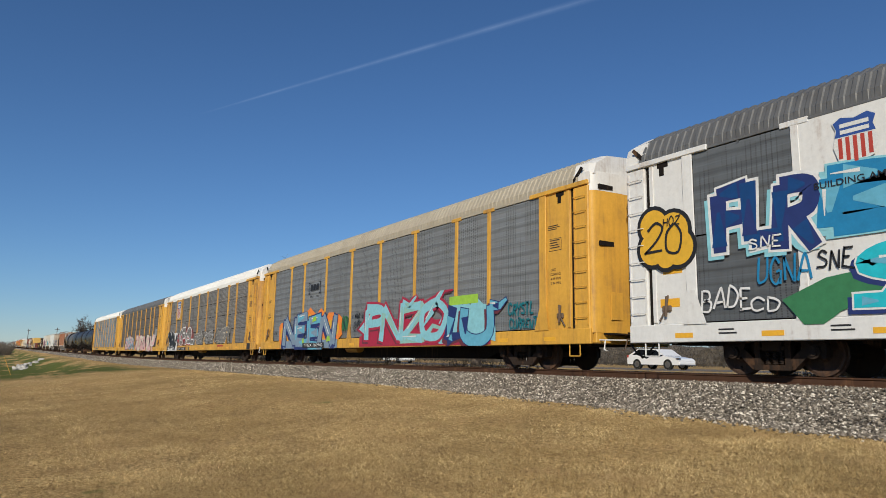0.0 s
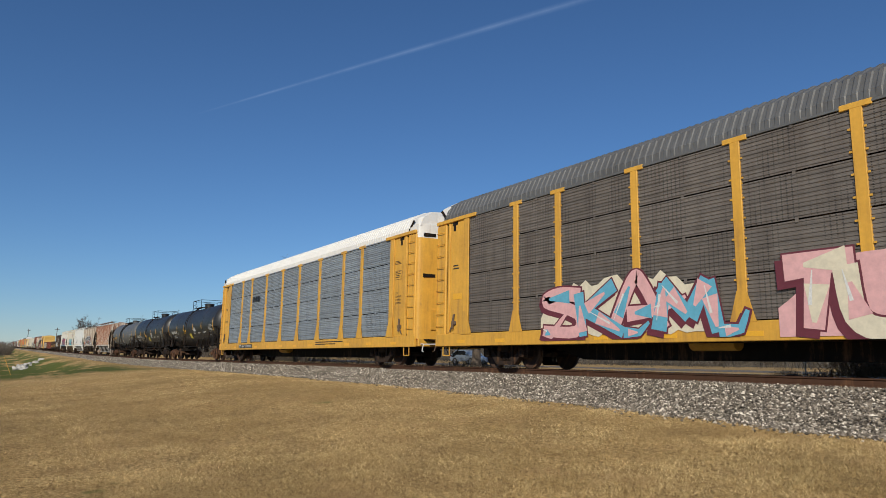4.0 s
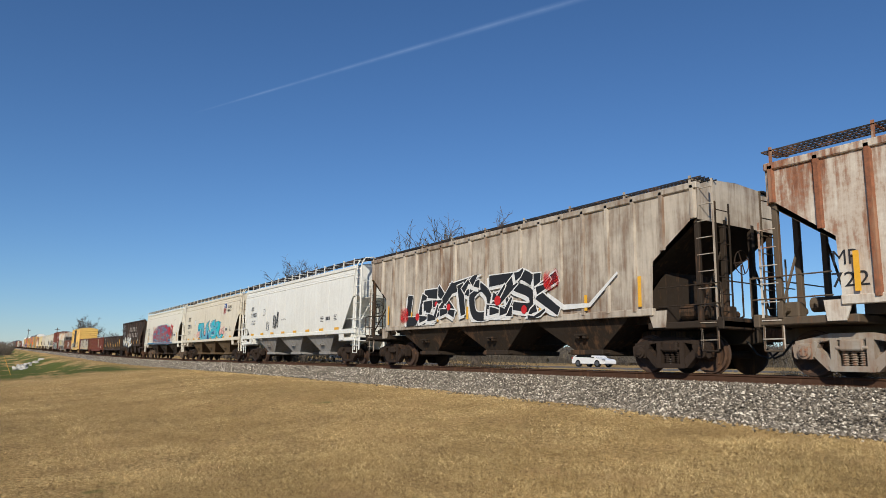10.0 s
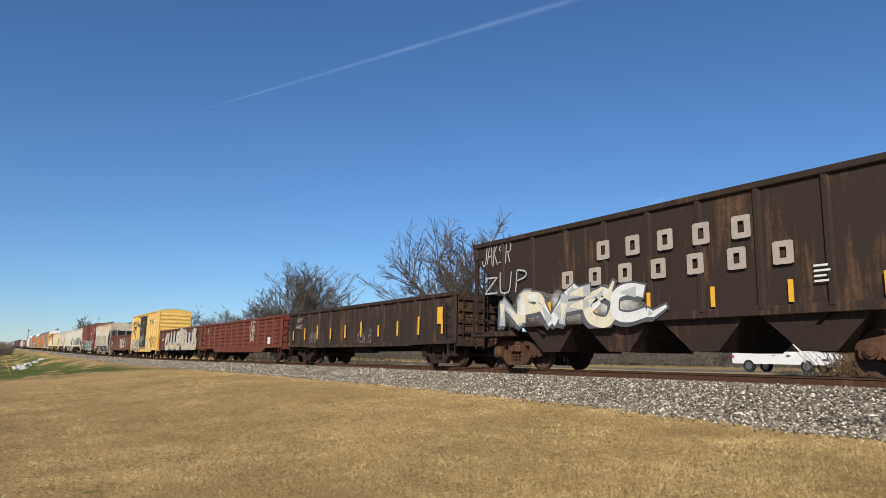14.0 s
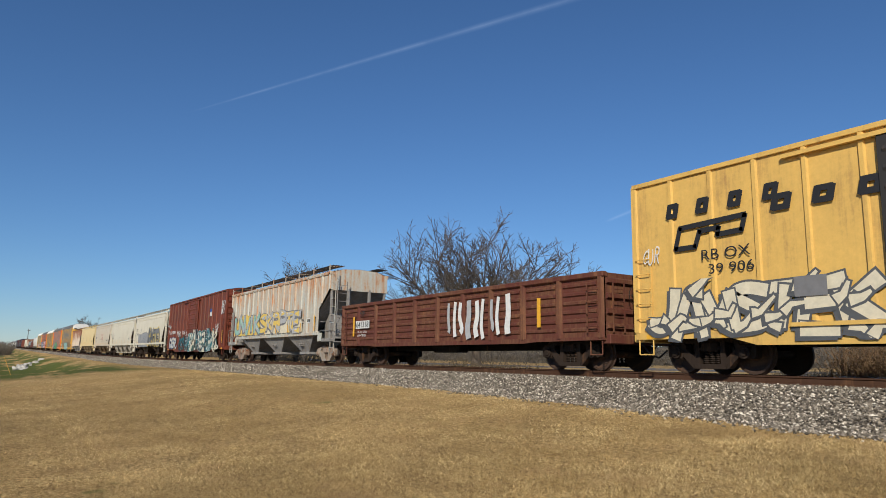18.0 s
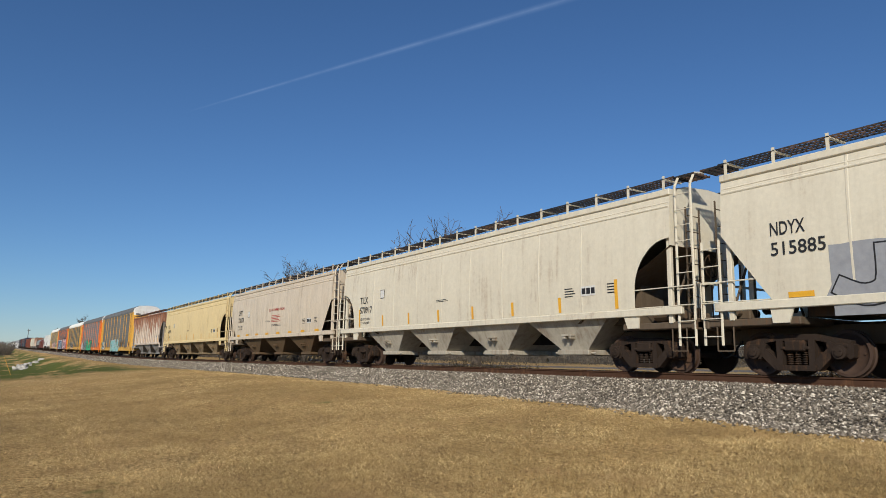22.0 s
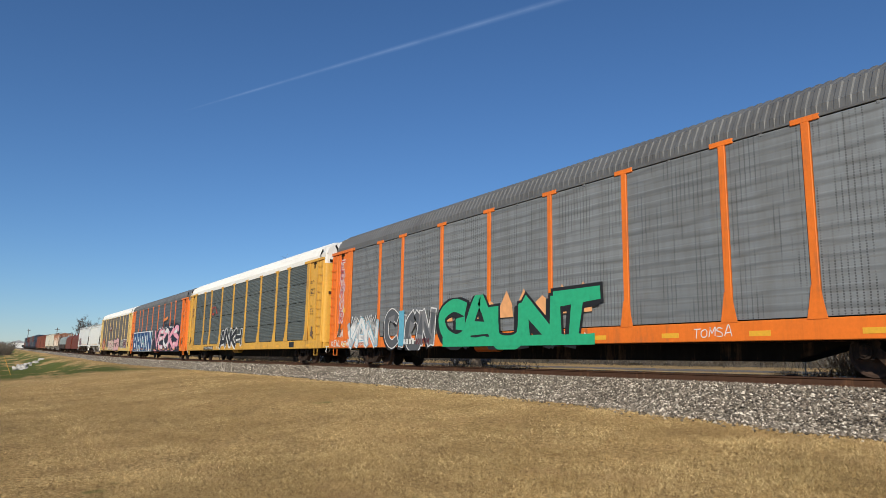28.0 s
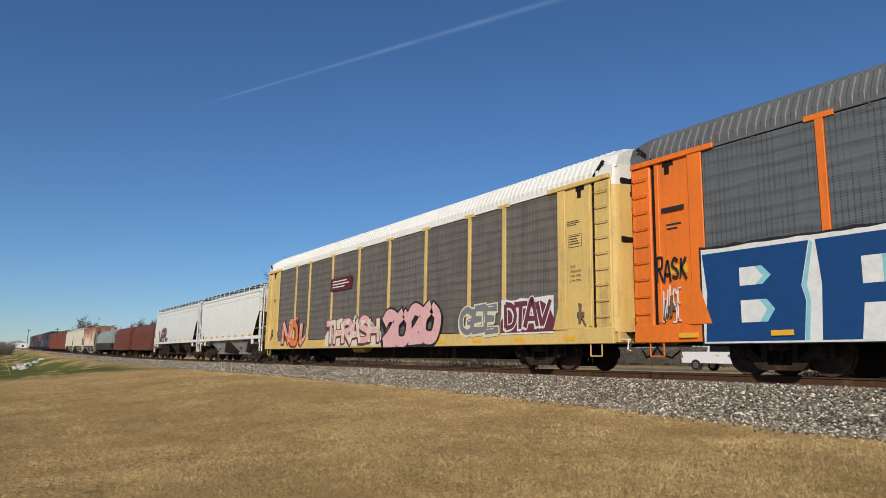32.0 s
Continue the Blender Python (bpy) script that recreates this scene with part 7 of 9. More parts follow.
def build_autoracks():
    # white rack
    c, h, sk, sl = autorack(15.0, -11.75, RACK_WHITE, SCREEN_SLATE, ROOF_GREY, CAP_WHITE, "white autorack with grey screens and large blue graffiti", rows=2, solid=(1, 3, 5, 7), places=(1.9, 4.45, 8.2, 10.8))
    for r, mat, lift in ((0.10, sp["black"], 0.008), (0.0, sp["gold"], 0.012)):
        for k, (x, z, w) in enumerate(((0.85, 3.50, 0.40), (0.82, 2.95, 0.40), (1.40, 3.30, 0.45), (1.55, 2.90, 0.42), (1.20, 2.72, 0.28))):
            part("graffiti_bubble", Shape().cyl((-h + x, sk(1) - lift - 0.0008 * k, z), (-h + x, sk(1) - lift - 0.0004 - 0.0008 * k, z), w + r, 22), mat, c)
    script(c, "20", -h + 0.55, 2.75, 1.2, 0.85, sp["black"], flat(-1.625), 0.06, 2)
    script(c, "HOZ", -h + 1.15, 3.42, 0.5, 0.22, sp["black"], flat(-1.627), 0.03, 3)
    mural(c, 3, -h + 2.62, -h + 4.75, 2.55, 4.05, sk, "FLR", [sp["navy"], sp["blue"]], sp["white"], None, 0.0, sp["ice"], stroke=0.07, fat=1.75, shiny=False)
    script(c, "SNE", -h + 3.35, 2.62, 0.75, 0.2, sp["white"], flat(-1.64), 0.035, 4)
    script(c, "BADE", -h + 2.1, 1.38, 1.25, 0.48, sp["white"], sk, 0.05, 4)
    script(c, "CD", -h + 3.3, 1.32, 0.7, 0.3, sp["white"], sk, 0.045, 9)
    script(c, "UGNA", -h + 3.45, 1.85, 1.2, 0.5, sp["azure"], sk, 0.05, 5)
    script(c, "SNE", -h + 4.72, 2.05, 0.7, 0.34, sp["black"], sk, 0.04, 6)
    swoosh = Shape()
    ribbon(swoosh, [(-h + 4.2, 1.12), (-h + 5.0, 1.55), (-h + 5.9, 1.75), (-h + 7.2, 1.45)], 0.55, sk, 0.004, 1.0, 3.0, 0.0, -0.6)
    part("graffiti_swoosh", swoosh, sp["green"], c)
    mural(c, 6, -h + 5.5, -h + 13.5, 1.2, 2.3, sk, "SWIRLED", [sp["turquoise"], sp["sky"]], sp["white"], None, 1.0, sp["navy"])
    mural(c, 61, -h + 5.0, -h + 9, 2.75, 3.85, sk, "BEL", [sp["azure"], sp["sky"]], sp["ice"], None, 0.2, fat=1.4)
    shield(c, -h + 5.62, 3.95, 0.82, sk)
    lettering(c, "BUILDING AMERICA", -h + 4.8, 3.60, 0.13, BLACK_MARK, sk, 1.9, 0.008, lift=0.03)
    patch(c, -h + 0.95, -h + 1.5, 1.52, 1.72, YELLOW_MARK, flat(-1.56), "placard", 0.006)
    for x in (2.5, 4.9, 7.0):
        bars(c, -h + x, 0.82, 0.5, 0.16, BLACK_MARK, sl, 2)
    # yellow rack with a beige roof
    c, h, sk, sl = autorack(-13.1, -40.05, RACK_YELLOW, SCREEN_GREY, ROOF_BEIGE, CAP_WHITE, "yellow autorack with grey screens, beige roof and bright graffiti", rows=1)
    backdrop(c, 10, -h + 13.2, -h + 22.6, 0.74, 1.75, sp["crimson"], sk, 0.10, 0.002)
    mural(c, 11, -h + 13.8, -h + 20.0, 0.95, 2.42, sk, "PNZO", [sp["ice"], sp["ice"], sp["mint"]], sp["crimson"], None, 0.9, sp["maroon"], stroke=0.10, fat=0.85)
    mural(c, 110, -h + 19.6, -h + 22.6, 0.85, 2.15, sk, "IU", [sp["navy"], sp["sky"]], sp["navy"], sp["ice"], 0.9, sp["maroon"], stroke=0.04, fat=1.2)
    patch(c, -h + 20.2, -h + 21.9, 2.1, 2.4, sp["lime"], sk, "graffiti_patch", 0.004)
    dart = Shape().add([(-h + 12.9, -1.612, 1.48), (-h + 13.75, -1.612, 1.95), (-h + 13.75, -1.612, 1.15)], [(0, 2, 1)])
    part("graffiti_dart", dart, sp["crimson"], c)
    part("graffiti_dart", Shape().add([(-h + 13.15, -1.616, 1.48), (-h + 13.65, -1.616, 1.78), (-h + 13.65, -1.616, 1.28)], [(0, 2, 1)]), sp["ice"], c)
    flame = Shape()
    for k, (x, z, u, v) in enumerate(((3.75, 1.55, 0.75, 0.65), (6.0, 1.9, 0.7, 0.5), (7.5, 2.05, 0.9, 0.62), (8.9, 2.05, 0.6, 0.55), (10.3, 1.65, 1.15, 0.75))):
        ring = [(-h + x + u * (1 + 0.16 * math.sin(5 * q + k)) * math.cos(q * 0.524), -1.6056 - 0.0006 * k, z + v * (1 + 0.14 * math.sin(4 * q + k)) * math.sin(q * 0.524)) for q in range(12)]
        flame.add(ring, [tuple(range(12))])
    part("graffiti_flames", flame, sp["flame"], c)
    flare = Shape()
    for k, (x, z, u, v) in enumerate(((3.85, 1.50, 0.5, 0.42), (7.5, 2.0, 0.6, 0.4), (10.3, 1.6, 0.75, 0.45))):
        flare.add([(-h + x + u * math.cos(q * 0.524), -1.6095 - 0.0004 * k, z + v * math.sin(q * 0.524)) for q in range(12)], [tuple(range(12))])
    part("graffiti_flames", flare, sp["gold"], c)
    mural(c, 12, -h + 4.0, -h + 10.6, 0.80, 2.30, sk, "NEEN", [sp["slate"], sp["slate"], sp["sky"]], sp["navy"], None, 0.3, sp["navy"], stroke=0.085, fat=1.05, smooth_lines=False)
    backdrop(c, 15, -h + 3.9, -h + 10.9, 0.72, 1.12, sp["slate"], sk, 0.03, 0.009, square=True)
    for x, z, u, v in ((7.9, 2.0, 0.5, 0.28), (6.6, 0.95, 0.3, 0.3), (9.7, 1.0, 0.45, 0.3)):
        part("graffiti_drip", Shape().add([(-h + x, -1.634, z), (-h + x + u, -1.634, z + 0.05), (-h + x + u * 0.8, -1.634, z + v), (-h + x + 0.05, -1.634, z + v * 0.8)], [(0, 1, 2, 3)]), sp["lime"], c)
    script(c, "CRYSTL", -h + 23.5, 1.62, 1.2, 0.34, sp["teal"], sk, 0.06, 13)
    script(c, "CURRENT!", -h + 23.55, 1.20, 1.5, 0.28, sp["teal"], sk, 0.05, 14)
    script(c, "I WANT U", -h + 12.4, 1.98, 1.1, 0.18, sp["black"], sk, 0.04, 15)
    script(c, "OMX", -h + 12.6, 1.45, 0.7, 0.42, sp["black"], sk, 0.035, 16)
    script(c, "OTO", -h + 11.4, 1.5, 0.6, 0.55, sp["green"], sk, 0.08, 17)
    script(c, "SEW", -h + 2.3, 1.5, 0.45, 0.14, sp["black"], sk, 0.025, 17)
    script(c, "TOYE", -h + 0.95, 1.35, 0.65, 0.5, sp["maroon"], flat(-1.56), 0.025, 18)
    for x, d in ((7.18, 1), (8.62, -1)):
        part("brand_bracket", Shape().box(-h + x - 0.025, -h + x + 0.025, -1.606, -1.603, 3.42, 4.02).box(min(-h + x, -h + x + 0.14 * d), max(-h + x, -h + x + 0.14 * d), -1.606, -1.603, 3.42, 3.47).box(min(-h + x, -h + x + 0.14 * d), max(-h + x, -h + x + 0.14 * d), -1.606, -1.603, 3.97, 4.02), BLACK_MARK, c)
    for x in (7.45, 7.58, 8.25, 8.38):
        part("brand_dot", Shape().cyl((-h + x, -1.607, 3.30), (-h + x, -1.603, 3.30), 0.045, 10), BLACK_MARK, c)
    lettering(c, "CSXT", -h + 1.1, 2.62, 0.12, BLACK_MARK, flat(-1.56), 0.3)
    lettering(c, "803920", -h + 1.02, 2.42, 0.12, BLACK_MARK, flat(-1.56), 0.48)
    blocks(c, 3, -h + 7.38, 3.60, 1.1, 0.30, BLACK_MARK, sk, 0.05, solid=0.8)
    patch(c, -h + 6.75, -h + 9.45, 0.74, 0.98, BLACK_MARK, sl, "number_panel", 0.055)
    lettering(c, "TTGX 160940", -h + 6.9, 0.79, 0.15, WHITE_MARK, sl, 2.4, 0.01, lift=0.06)
    # yellow rack with a white roof
    c, h, sk, sl = autorack(-41.15, -67.95, RACK_STREAKED, SCREEN_TAUPE, ROOF_WHITE, CAP_WHITE, "yellow autorack with taupe screens, white roof and rust-streaked sill")
    backdrop(c, 19, -h + 1.62, -h + 5.5, 0.72, 2.25, sp["white"], sk, 0.05, 0.003, square=True)
    mural(c, 190, -h + 1.85, -h + 5.25, 0.88, 2.15, sk, "PAV", [sp["black"]], sp["white"], None, 0.25, sp["black"], stroke=0.05, fat=1.5, shiny=False, smooth_lines=False)
    script(c, "BOK", -h + 2.5, 1.30, 0.35, 0.16, sp["white"], flat(-1.632), 0.03, 3)
    script(c, "HAF", -h + 5.0, 1.38, 0.4, 0.16, sp["white"], flat(-1.632), 0.03, 3)
    script(c, "HAF", -h + 5.55, 1.85, 0.7, 0.26, sp["scarlet"], sk, 0.04, 5)
    script(c, "BOK", -h + 5.55, 1.42, 0.7, 0.26, sp["scarlet"], sk, 0.04, 6)
    backdrop(c, 191, -h + 6.3, -h + 11.5, 1.1, 2.75, mist("red", (0.5, 0.02, 0.03), 1.0), sk, 0.05, 0.002)
    mural(c, 192, -h + 6.5, -h + 11.2, 1.28, 2.45, sk, "OFYSL", [SCREEN_TAUPE], sp["white"], None, 0.15, sp["red"], stroke=0.12, fat=1.15, shiny=False)
    for i, w in enumerate((2.7, 2.4, 1.2)):
        mural(c, 20 + i, -h + 11.6 + i * 3.1, -h + 11.6 + i * 3.1 + w, 1.3, 2.0, sk, ("HEEY", "SONE", "TIK")[i], [SCREEN_TAUPE], sp["white"], None, 0.6, stroke=0.028, fat=1.1, shiny=False)
    mural(c, 29, -h + 17.7, -h + 21.2, 1.25, 2.1, sk, "AKER", [SCREEN_TAUPE], sp["cream"], None, 0.4, stroke=0.029, fat=1.2, shiny=False)
    patch(c, -h + 4.35, -h + 6.45, 3.35, 5.08, RACK_YELLOW, sk, "badge_panel", 0.012)
    patch(c, -h + 5.75, -h + 8.75, 0.74, 0.98, BLACK_MARK, sl, "number_panel", 0.008)
    lettering(c, "TTGX", -h + 5.9, 0.79, 0.14, WHITE_MARK, sl, 0.75, 0.01, lift=0.014)
    lettering(c, "963848", -h + 7.3, 0.79, 0.14, WHITE_MARK, sl, 0.9, 0.01, lift=0.014)
    patch(c, -h + 9.62, -h + 10.1, 0.74, 1.0, BLACK_MARK, sl, "placard", 0.008)
    lettering(c, "R1", -h + 9.72, 0.79, 0.16, WHITE_MARK, sl, 0.26, 0.01, lift=0.014)
    shield(c, -h + 5.42, 3.42, 1.32, flat(-1.618), 0.008)
    bars(c, 5.0, 0.80, 1.5, 0.25, RED_MARK, sl, 1)
    patch(c, h - 1.6, h - 0.95, 0.72, 1.1, BLACK_MARK, sl, "placard", 0.008)
    # brown-grey rack
    c, h, sk, sl = autorack(-69.6, -96.35, RACK_YELLOW, SCREEN_BROWN, ROOF_GREY, CAP_WHITE, "yellow autorack with brown dusty screens and pale pink graffiti")
    mural(c, 31, -h + 19.6, -h + 23.6, 0.80, 2.25, sk, "RUHP", [sp["cream"], sp["pink"]], sp["white"], None, 0.1, sp["maroon"], stroke=0.06, fat=1.45)
    mural(c, 34, h - 13.6, h - 8.0, 0.85, 2.25, sk, "TUTTI", [sp["pink"], sp["cream"]], sp["maroon"], sp["pink"], 0.2, sp["maroon"], stroke=0.05, fat=1.3)
    mural(c, 32, h - 20.8, h - 15.4, 0.95, 2.3, sk, "SKAM", [sp["pink"], sp["sky"]], sp["maroon"], sp["cream"], 0.8)
    scrawl(c, 33, h - 3.2, 2.0, 0.9, 0.8, sp["white"], sk, 5, 0.05)
    # clean rack
    c, h, sk, sl = autorack(-97.85, -124.6, RACK_YELLOW, SCREEN_BLUE, ROOF_WHITE, CAP_WHITE, "clean yellow autorack with blue-grey perforated screens and white roof", trims=plain("galvanised_tabs", (0.45, 0.46, 0.48), 0.45, 0.5), places=(1.95, 4.68, 6.58, 9.35, 12.1))
    blocks(c, 3, -h + 7.0, 3.62, 1.35, 0.30, BLACK_MARK, sk, 0.05, solid=0.8)
    patch(c, -h + 4.6, -h + 7.35, 0.80, 1.02, BLACK_MARK, sl, "number_panel", 0.008)
    lettering(c, "TTGX 979080", -h + 4.7, 0.835, 0.15, WHITE_MARK, sl, 2.5, lift=0.012)
    lettering(c, "B-6536", -h + 1.05, 2.55, 0.13, BLACK_MARK, flat(-1.56), 0.5)
    bars(c, h - 9.5, 0.82, 3.2, 0.2, BLACK_MARK, sl, 2)
    # second group
    c, h, sk, sl = autorack(-502.85, -530.3, RACK_YELLOW, SCREEN_DARK, ROOF_GREY, CAP_WHITE, "yellow autorack with dark grey screens and white end caps", rows=1, places=LONG_RACK)
    backdrop(c, 40, -h + 10.7, -h + 18.3, 0.7, 2.0, mist("mint", (0.3, 0.52, 0.46), 1.0), sk, 0.05, 0.002)
    mural(c, 41, -h + 11.0, -h + 18.0, 0.72, 1.95, sk, "DREWZ", [sp["mint"], sp["ice"]], sp["white"], None, 0.7, sp["teal"], stroke=0.05, fat=1.1)
    script(c, "WEWY", -h + 19.4, 1.2, 2.0, 0.9, sp["black"], sk, 0.06, 42)
    script(c, "AXEL", -h + 21.9, 1.15, 2.0, 0.95, sp["black"], sk, 0.06, 43)
    mural(c, 44, -h + 2.2, -h + 6.0, 0.95, 1.9, sk, "OSI", [sp["sky"], sp["cream"]], sp["navy"], None, 0.5)
    lettering(c, "EXCESS HEIGHT CAR", 0, 0, 0.12, BLACK_MARK, flat(-1.5), 1.25).matrix_basis = pose(h + 0.01 - 1.5, -1.30, 5.12, 0, 0, 90)
    c, h, sk, sl = autorack(-531.4, -559.3, RACK_ORANGE, SCREEN_GREY, ROOF_GREY, CAP_WHITE, "orange autorack with grey screens and green graffiti", rows=1, places=(2.12, 4.88, 6.78, 9.64, 12.48))
    for k in range(9):
        x = 10.1 + 0.83 * k
        tip = Shape().add([(-h + x - 0.34, -1.606 - 0.0003 * k, 1.55), (-h + x + 0.36, -1.606 - 0.0003 * k, 1.55), (-h + x + 0.30, -1.606 - 0.0003 * k, 1.95), (-h + x + 0.04, -1.606 - 0.0003 * k, 2.12 + 0.26 * (k % 3 > 0)), (-h + x - 0.28, -1.606 - 0.0003 * k, 1.92)], [(0, 1, 2, 3, 4)])
        part("graffiti_flame", tip, sp["peach"], c)
    mural(c, 55, -h + 9.85, -h + 17.2, 0.72, 2.10, sk, "GAUNT", [sp["bright_green"]], sp["black"], None, 0.1, sp["black"], stroke=0.10, fat=1.2, shiny=False)
    backdrop(c, 56, -h + 9.9, -h + 17.2, 0.68, 0.98, sp["bright_green"], flat(-1.632), 0.02, 0.004, square=True)
    mural(c, 51, -h + 5.7, -h + 9.2, 0.72, 2.10, sk, "CION", [sp["slate_dark"], sp["grey"]], sp["white"], None, 0.05, sp["black"], stroke=0.05, fat=1.35, shiny=False)
    patch(c, -h + 6.75, -h + 7.15, 0.75, 2.1, sp["sky"], flat(-1.634), "graffiti_patch", 0.004)
    backdrop(c, 57, -h + 1.98, -h + 5.0, 0.70, 1.95, mist("white", (0.75, 0.75, 0.74), 1.0), sk, 0.06, 0.002)
    mural(c, 52, -h + 2.1, -h + 4.9, 0.75, 1.85, sk, "VAN", [sp["silver"], sp["white"]], sp["sky"], None, 0.5, sp["white"], stroke=0.035, fat=0.8)
    script(c, "MNWMW", -h + 2.4, 1.75, 2.4, 0.3, sp["white"], sk, 0.04, 53)
    blocks(c, 4, -h + 7.15, 0.80, 0.85, 0.20, WHITE_MARK, flat(-1.638), solid=0.7)
    lettering(c, "301034", -h + 8.05, 0.80, 0.20, sp["maroon"], flat(-1.638), 0.95, 0.02)
    for i in range(5):
        scrawl(c, 540 + i, -h + 3.0 + i * 4.3, 0.80, 0.9, 0.2, sp["white"], sl, 5, 0.022)
    for i, ch in enumerate("ERROR"):
        script(c, ch, -h + 0.95, 4.25 - 0.60 * i, 0.52, 0.46, sp["white"], flat(-1.56), 0.17, 60 + i, "graffiti_outline")
        script(c, ch, -h + 0.95, 4.25 - 0.60 * i, 0.52, 0.46, sp["scarlet"], flat(-1.566), 0.06, 60 + i, "graffiti_letter")
    scrawl(c, 546, -h + 0.7, 1.2, 0.7, 0.3, sp["white"], flat(-1.56), 4, 0.05)
    scrawl(c, 547, -h + 0.3, 0.78, 1.9, 0.25, sp["white"], sl, 8, 0.04)
    c, h, sk, sl = autorack(-560.35, -587.95, RACK_YELLOW, SCREEN_GREEN, ROOF_WHITE, CAP_WHITE, "yellow autorack with green-grey ribbed screens, white roof and black block graffiti", places=LONG_RACK)
    mural(c, 63, -h + 10.0, -h + 14.85, 0.86, 2.05, sk, "ANKH", [sp["black"]], sp["white"], None, 0.5, sp["white"], stroke=0.075, fat=0.82, shiny=False, smooth_lines=False)
    lettering(c, "R1", -h + 9.0, 0.79, 0.18, WHITE_MARK, sl, 0.26, 0.02, lift=0.014)
    script(c, "AMEN", -h + 1.1, 3.75, 0.6, 0.3, sp["maroon"], flat(-1.56), 0.025, 64)
    script(c, "FOXS", -h + 1.1, 3.35, 0.6, 0.3, sp["maroon"], flat(-1.56), 0.025, 65)
    loop = Shape()
    ribbon(loop, [(-h + 7.75, 3.80), (-h + 7.28, 3.80), (-h + 7.18, 3.72), (-h + 7.18, 3.40), (-h + 7.28, 3.30), (-h + 7.80, 3.30)], 0.14, sk, 0.004, 3, 4)
    ribbon(loop, [(-h + 8.00, 3.78), (-h + 8.12, 3.78), (-h + 8.50, 3.36), (-h + 8.66, 3.36)], 0.14, sk, 0.004, 3, 4)
    part("brand_mark", loop, RED_MARK, c)
    bars(c, -h + 8.85, 3.42, 0.55, 0.10, BLACK_MARK, sk, 1)
    patch(c, -h + 5.4, -h + 8.1, 0.74, 0.98, BLACK_MARK, sl, "number_panel", 0.008)
    lettering(c, "TTGX 979003", -h + 5.5, 0.785, 0.15, WHITE_MARK, sl, 2.5, 0.01, lift=0.012)
    patch(c, h - 4.2, h - 3.5, 0.78, 1.06, BLACK_MARK, sl, "placard", 0.008)
    lettering(c, "EXCESS HEIGHT CAR", 0, 0, 0.1, BLACK_MARK, flat(0), 0.9).matrix_basis = pose(h - 0.02, -1.2, 5.2, 0, 0, 90)
    c, h, sk, sl = autorack(-588.75, -616.4, RACK_ORANGE, SCREEN_SLATE, ROOF_GREY, ROOF_GREY, "orange autorack with slate screens, grey roof and blue block graffiti", rows=1, places=LONG_RACK)
    backdrop(c, 70, -h + 1.95, -h + 13.3, 0.64, 2.80, sp["black"], sk, 0.03, 0.002, square=True)
    backdrop(c, 74, -h + 2.0, -h + 13.2, 0.66, 2.74, sp["white"], sk, 0.015, 0.005, square=True)
    cells = (("B", 2.05, 4.5, (((0.36, 0.60), (0.52, 0.60), (0.60, 0.69), (0.52, 0.80), (0.36, 0.80)), ((0.36, 0.2), (0.55, 0.2), (0.62, 0.33), (0.55, 0.44), (0.36, 0.44)))),
             ("A", 4.6, 6.6, (((0.40, 0.52), (0.60, 0.52), (0.60, 0.78), (0.40, 0.78)), ((0.36, 0.0), (0.60, 0.0), (0.60, 0.34), (0.40, 0.34)))),
             ("C", 6.7, 8.75, (((0.38, 0.22), (0.60, 0.22), (0.60, 0.80), (0.38, 0.80)), ((0.60, 0.30), (1.0, 0.46), (1.0, 0.60), (0.60, 0.44)))),
             ("O", 8.85, 10.6, (((0.36, 0.2), (0.66, 0.2), (0.66, 0.82), (0.36, 0.82)),)),
             ("N", 10.7, 13.1, (((0.36, 1.0), (0.66, 1.0), (0.66, 0.50)), ((0.34, 0.0), (0.34, 0.46), (0.64, 0.0)))))
    for ch, xa, xb, gaps in cells:
        def cell(u, v, lift):
            return (-h + xa + (xb - xa) * u, sk(1) - lift, 0.70 + 1.94 * v)

        block = Shape().add([cell(u, v, 0.009) for u, v in ((0.0, 0), (0.90, 0), (0.93, 0.4), (0.90, 0.55), (0.98, 1.0), (-0.01, 1.0), (0.03, 0.55))], [tuple(range(7))])
        letter = part("graffiti_letter", block, sp["blue"], c)
        edge = Shape().add([cell(u, v, 0.009) for u, v in ((0.905, 0), (0.94, 0), (0.97, 0.4), (0.945, 0.55), (1.01, 0.97), (0.99, 1.0), (0.905, 0.55), (0.935, 0.4))], [tuple(range(8))])
        part("graffiti_shade", edge, sp["ice"], letter)
        for g in gaps:
            part("counter", Shape().add([cell(u, v, 0.013) for u, v in g], [tuple(range(len(g)))]), sp["white"], letter)
            g2 = [(u + 0.05, v) for u, v in g if u > 0.5]
            if len(g2) > 1:
                strip = g2 + [(u - 0.07, v) for u, v in reversed(g2)]
                part("counter_shade", Shape().add([cell(u, v, 0.016) for u, v in strip], [tuple(range(len(strip)))]), sp["ice"], letter)
    backdrop(c, 76, -h + 13.4, h - 2.0, 0.66, 2.85, sp["white"], sk, 0.07, 0.001)
    backdrop(c, 77, -h + 13.4, h - 2.0, 0.65, 2.80, sp["night"], sk, 0.07, 0.0035)
    backdrop(c, 178, -h + 16.5, h - 1.9, 1.6, 3.5, mist("night", (0.012, 0.014, 0.04)), sk, 0.1, 0.0008)
    mural(c, 71, -h + 14.75, h - 2.4, 1.0, 2.72, sk, "VECKS", [sp["rose"], sp["rose"], sp["white"]], sp["night"], None, 0.8, sp["night"], stroke=0.09, fat=0.9, smooth_lines=False)
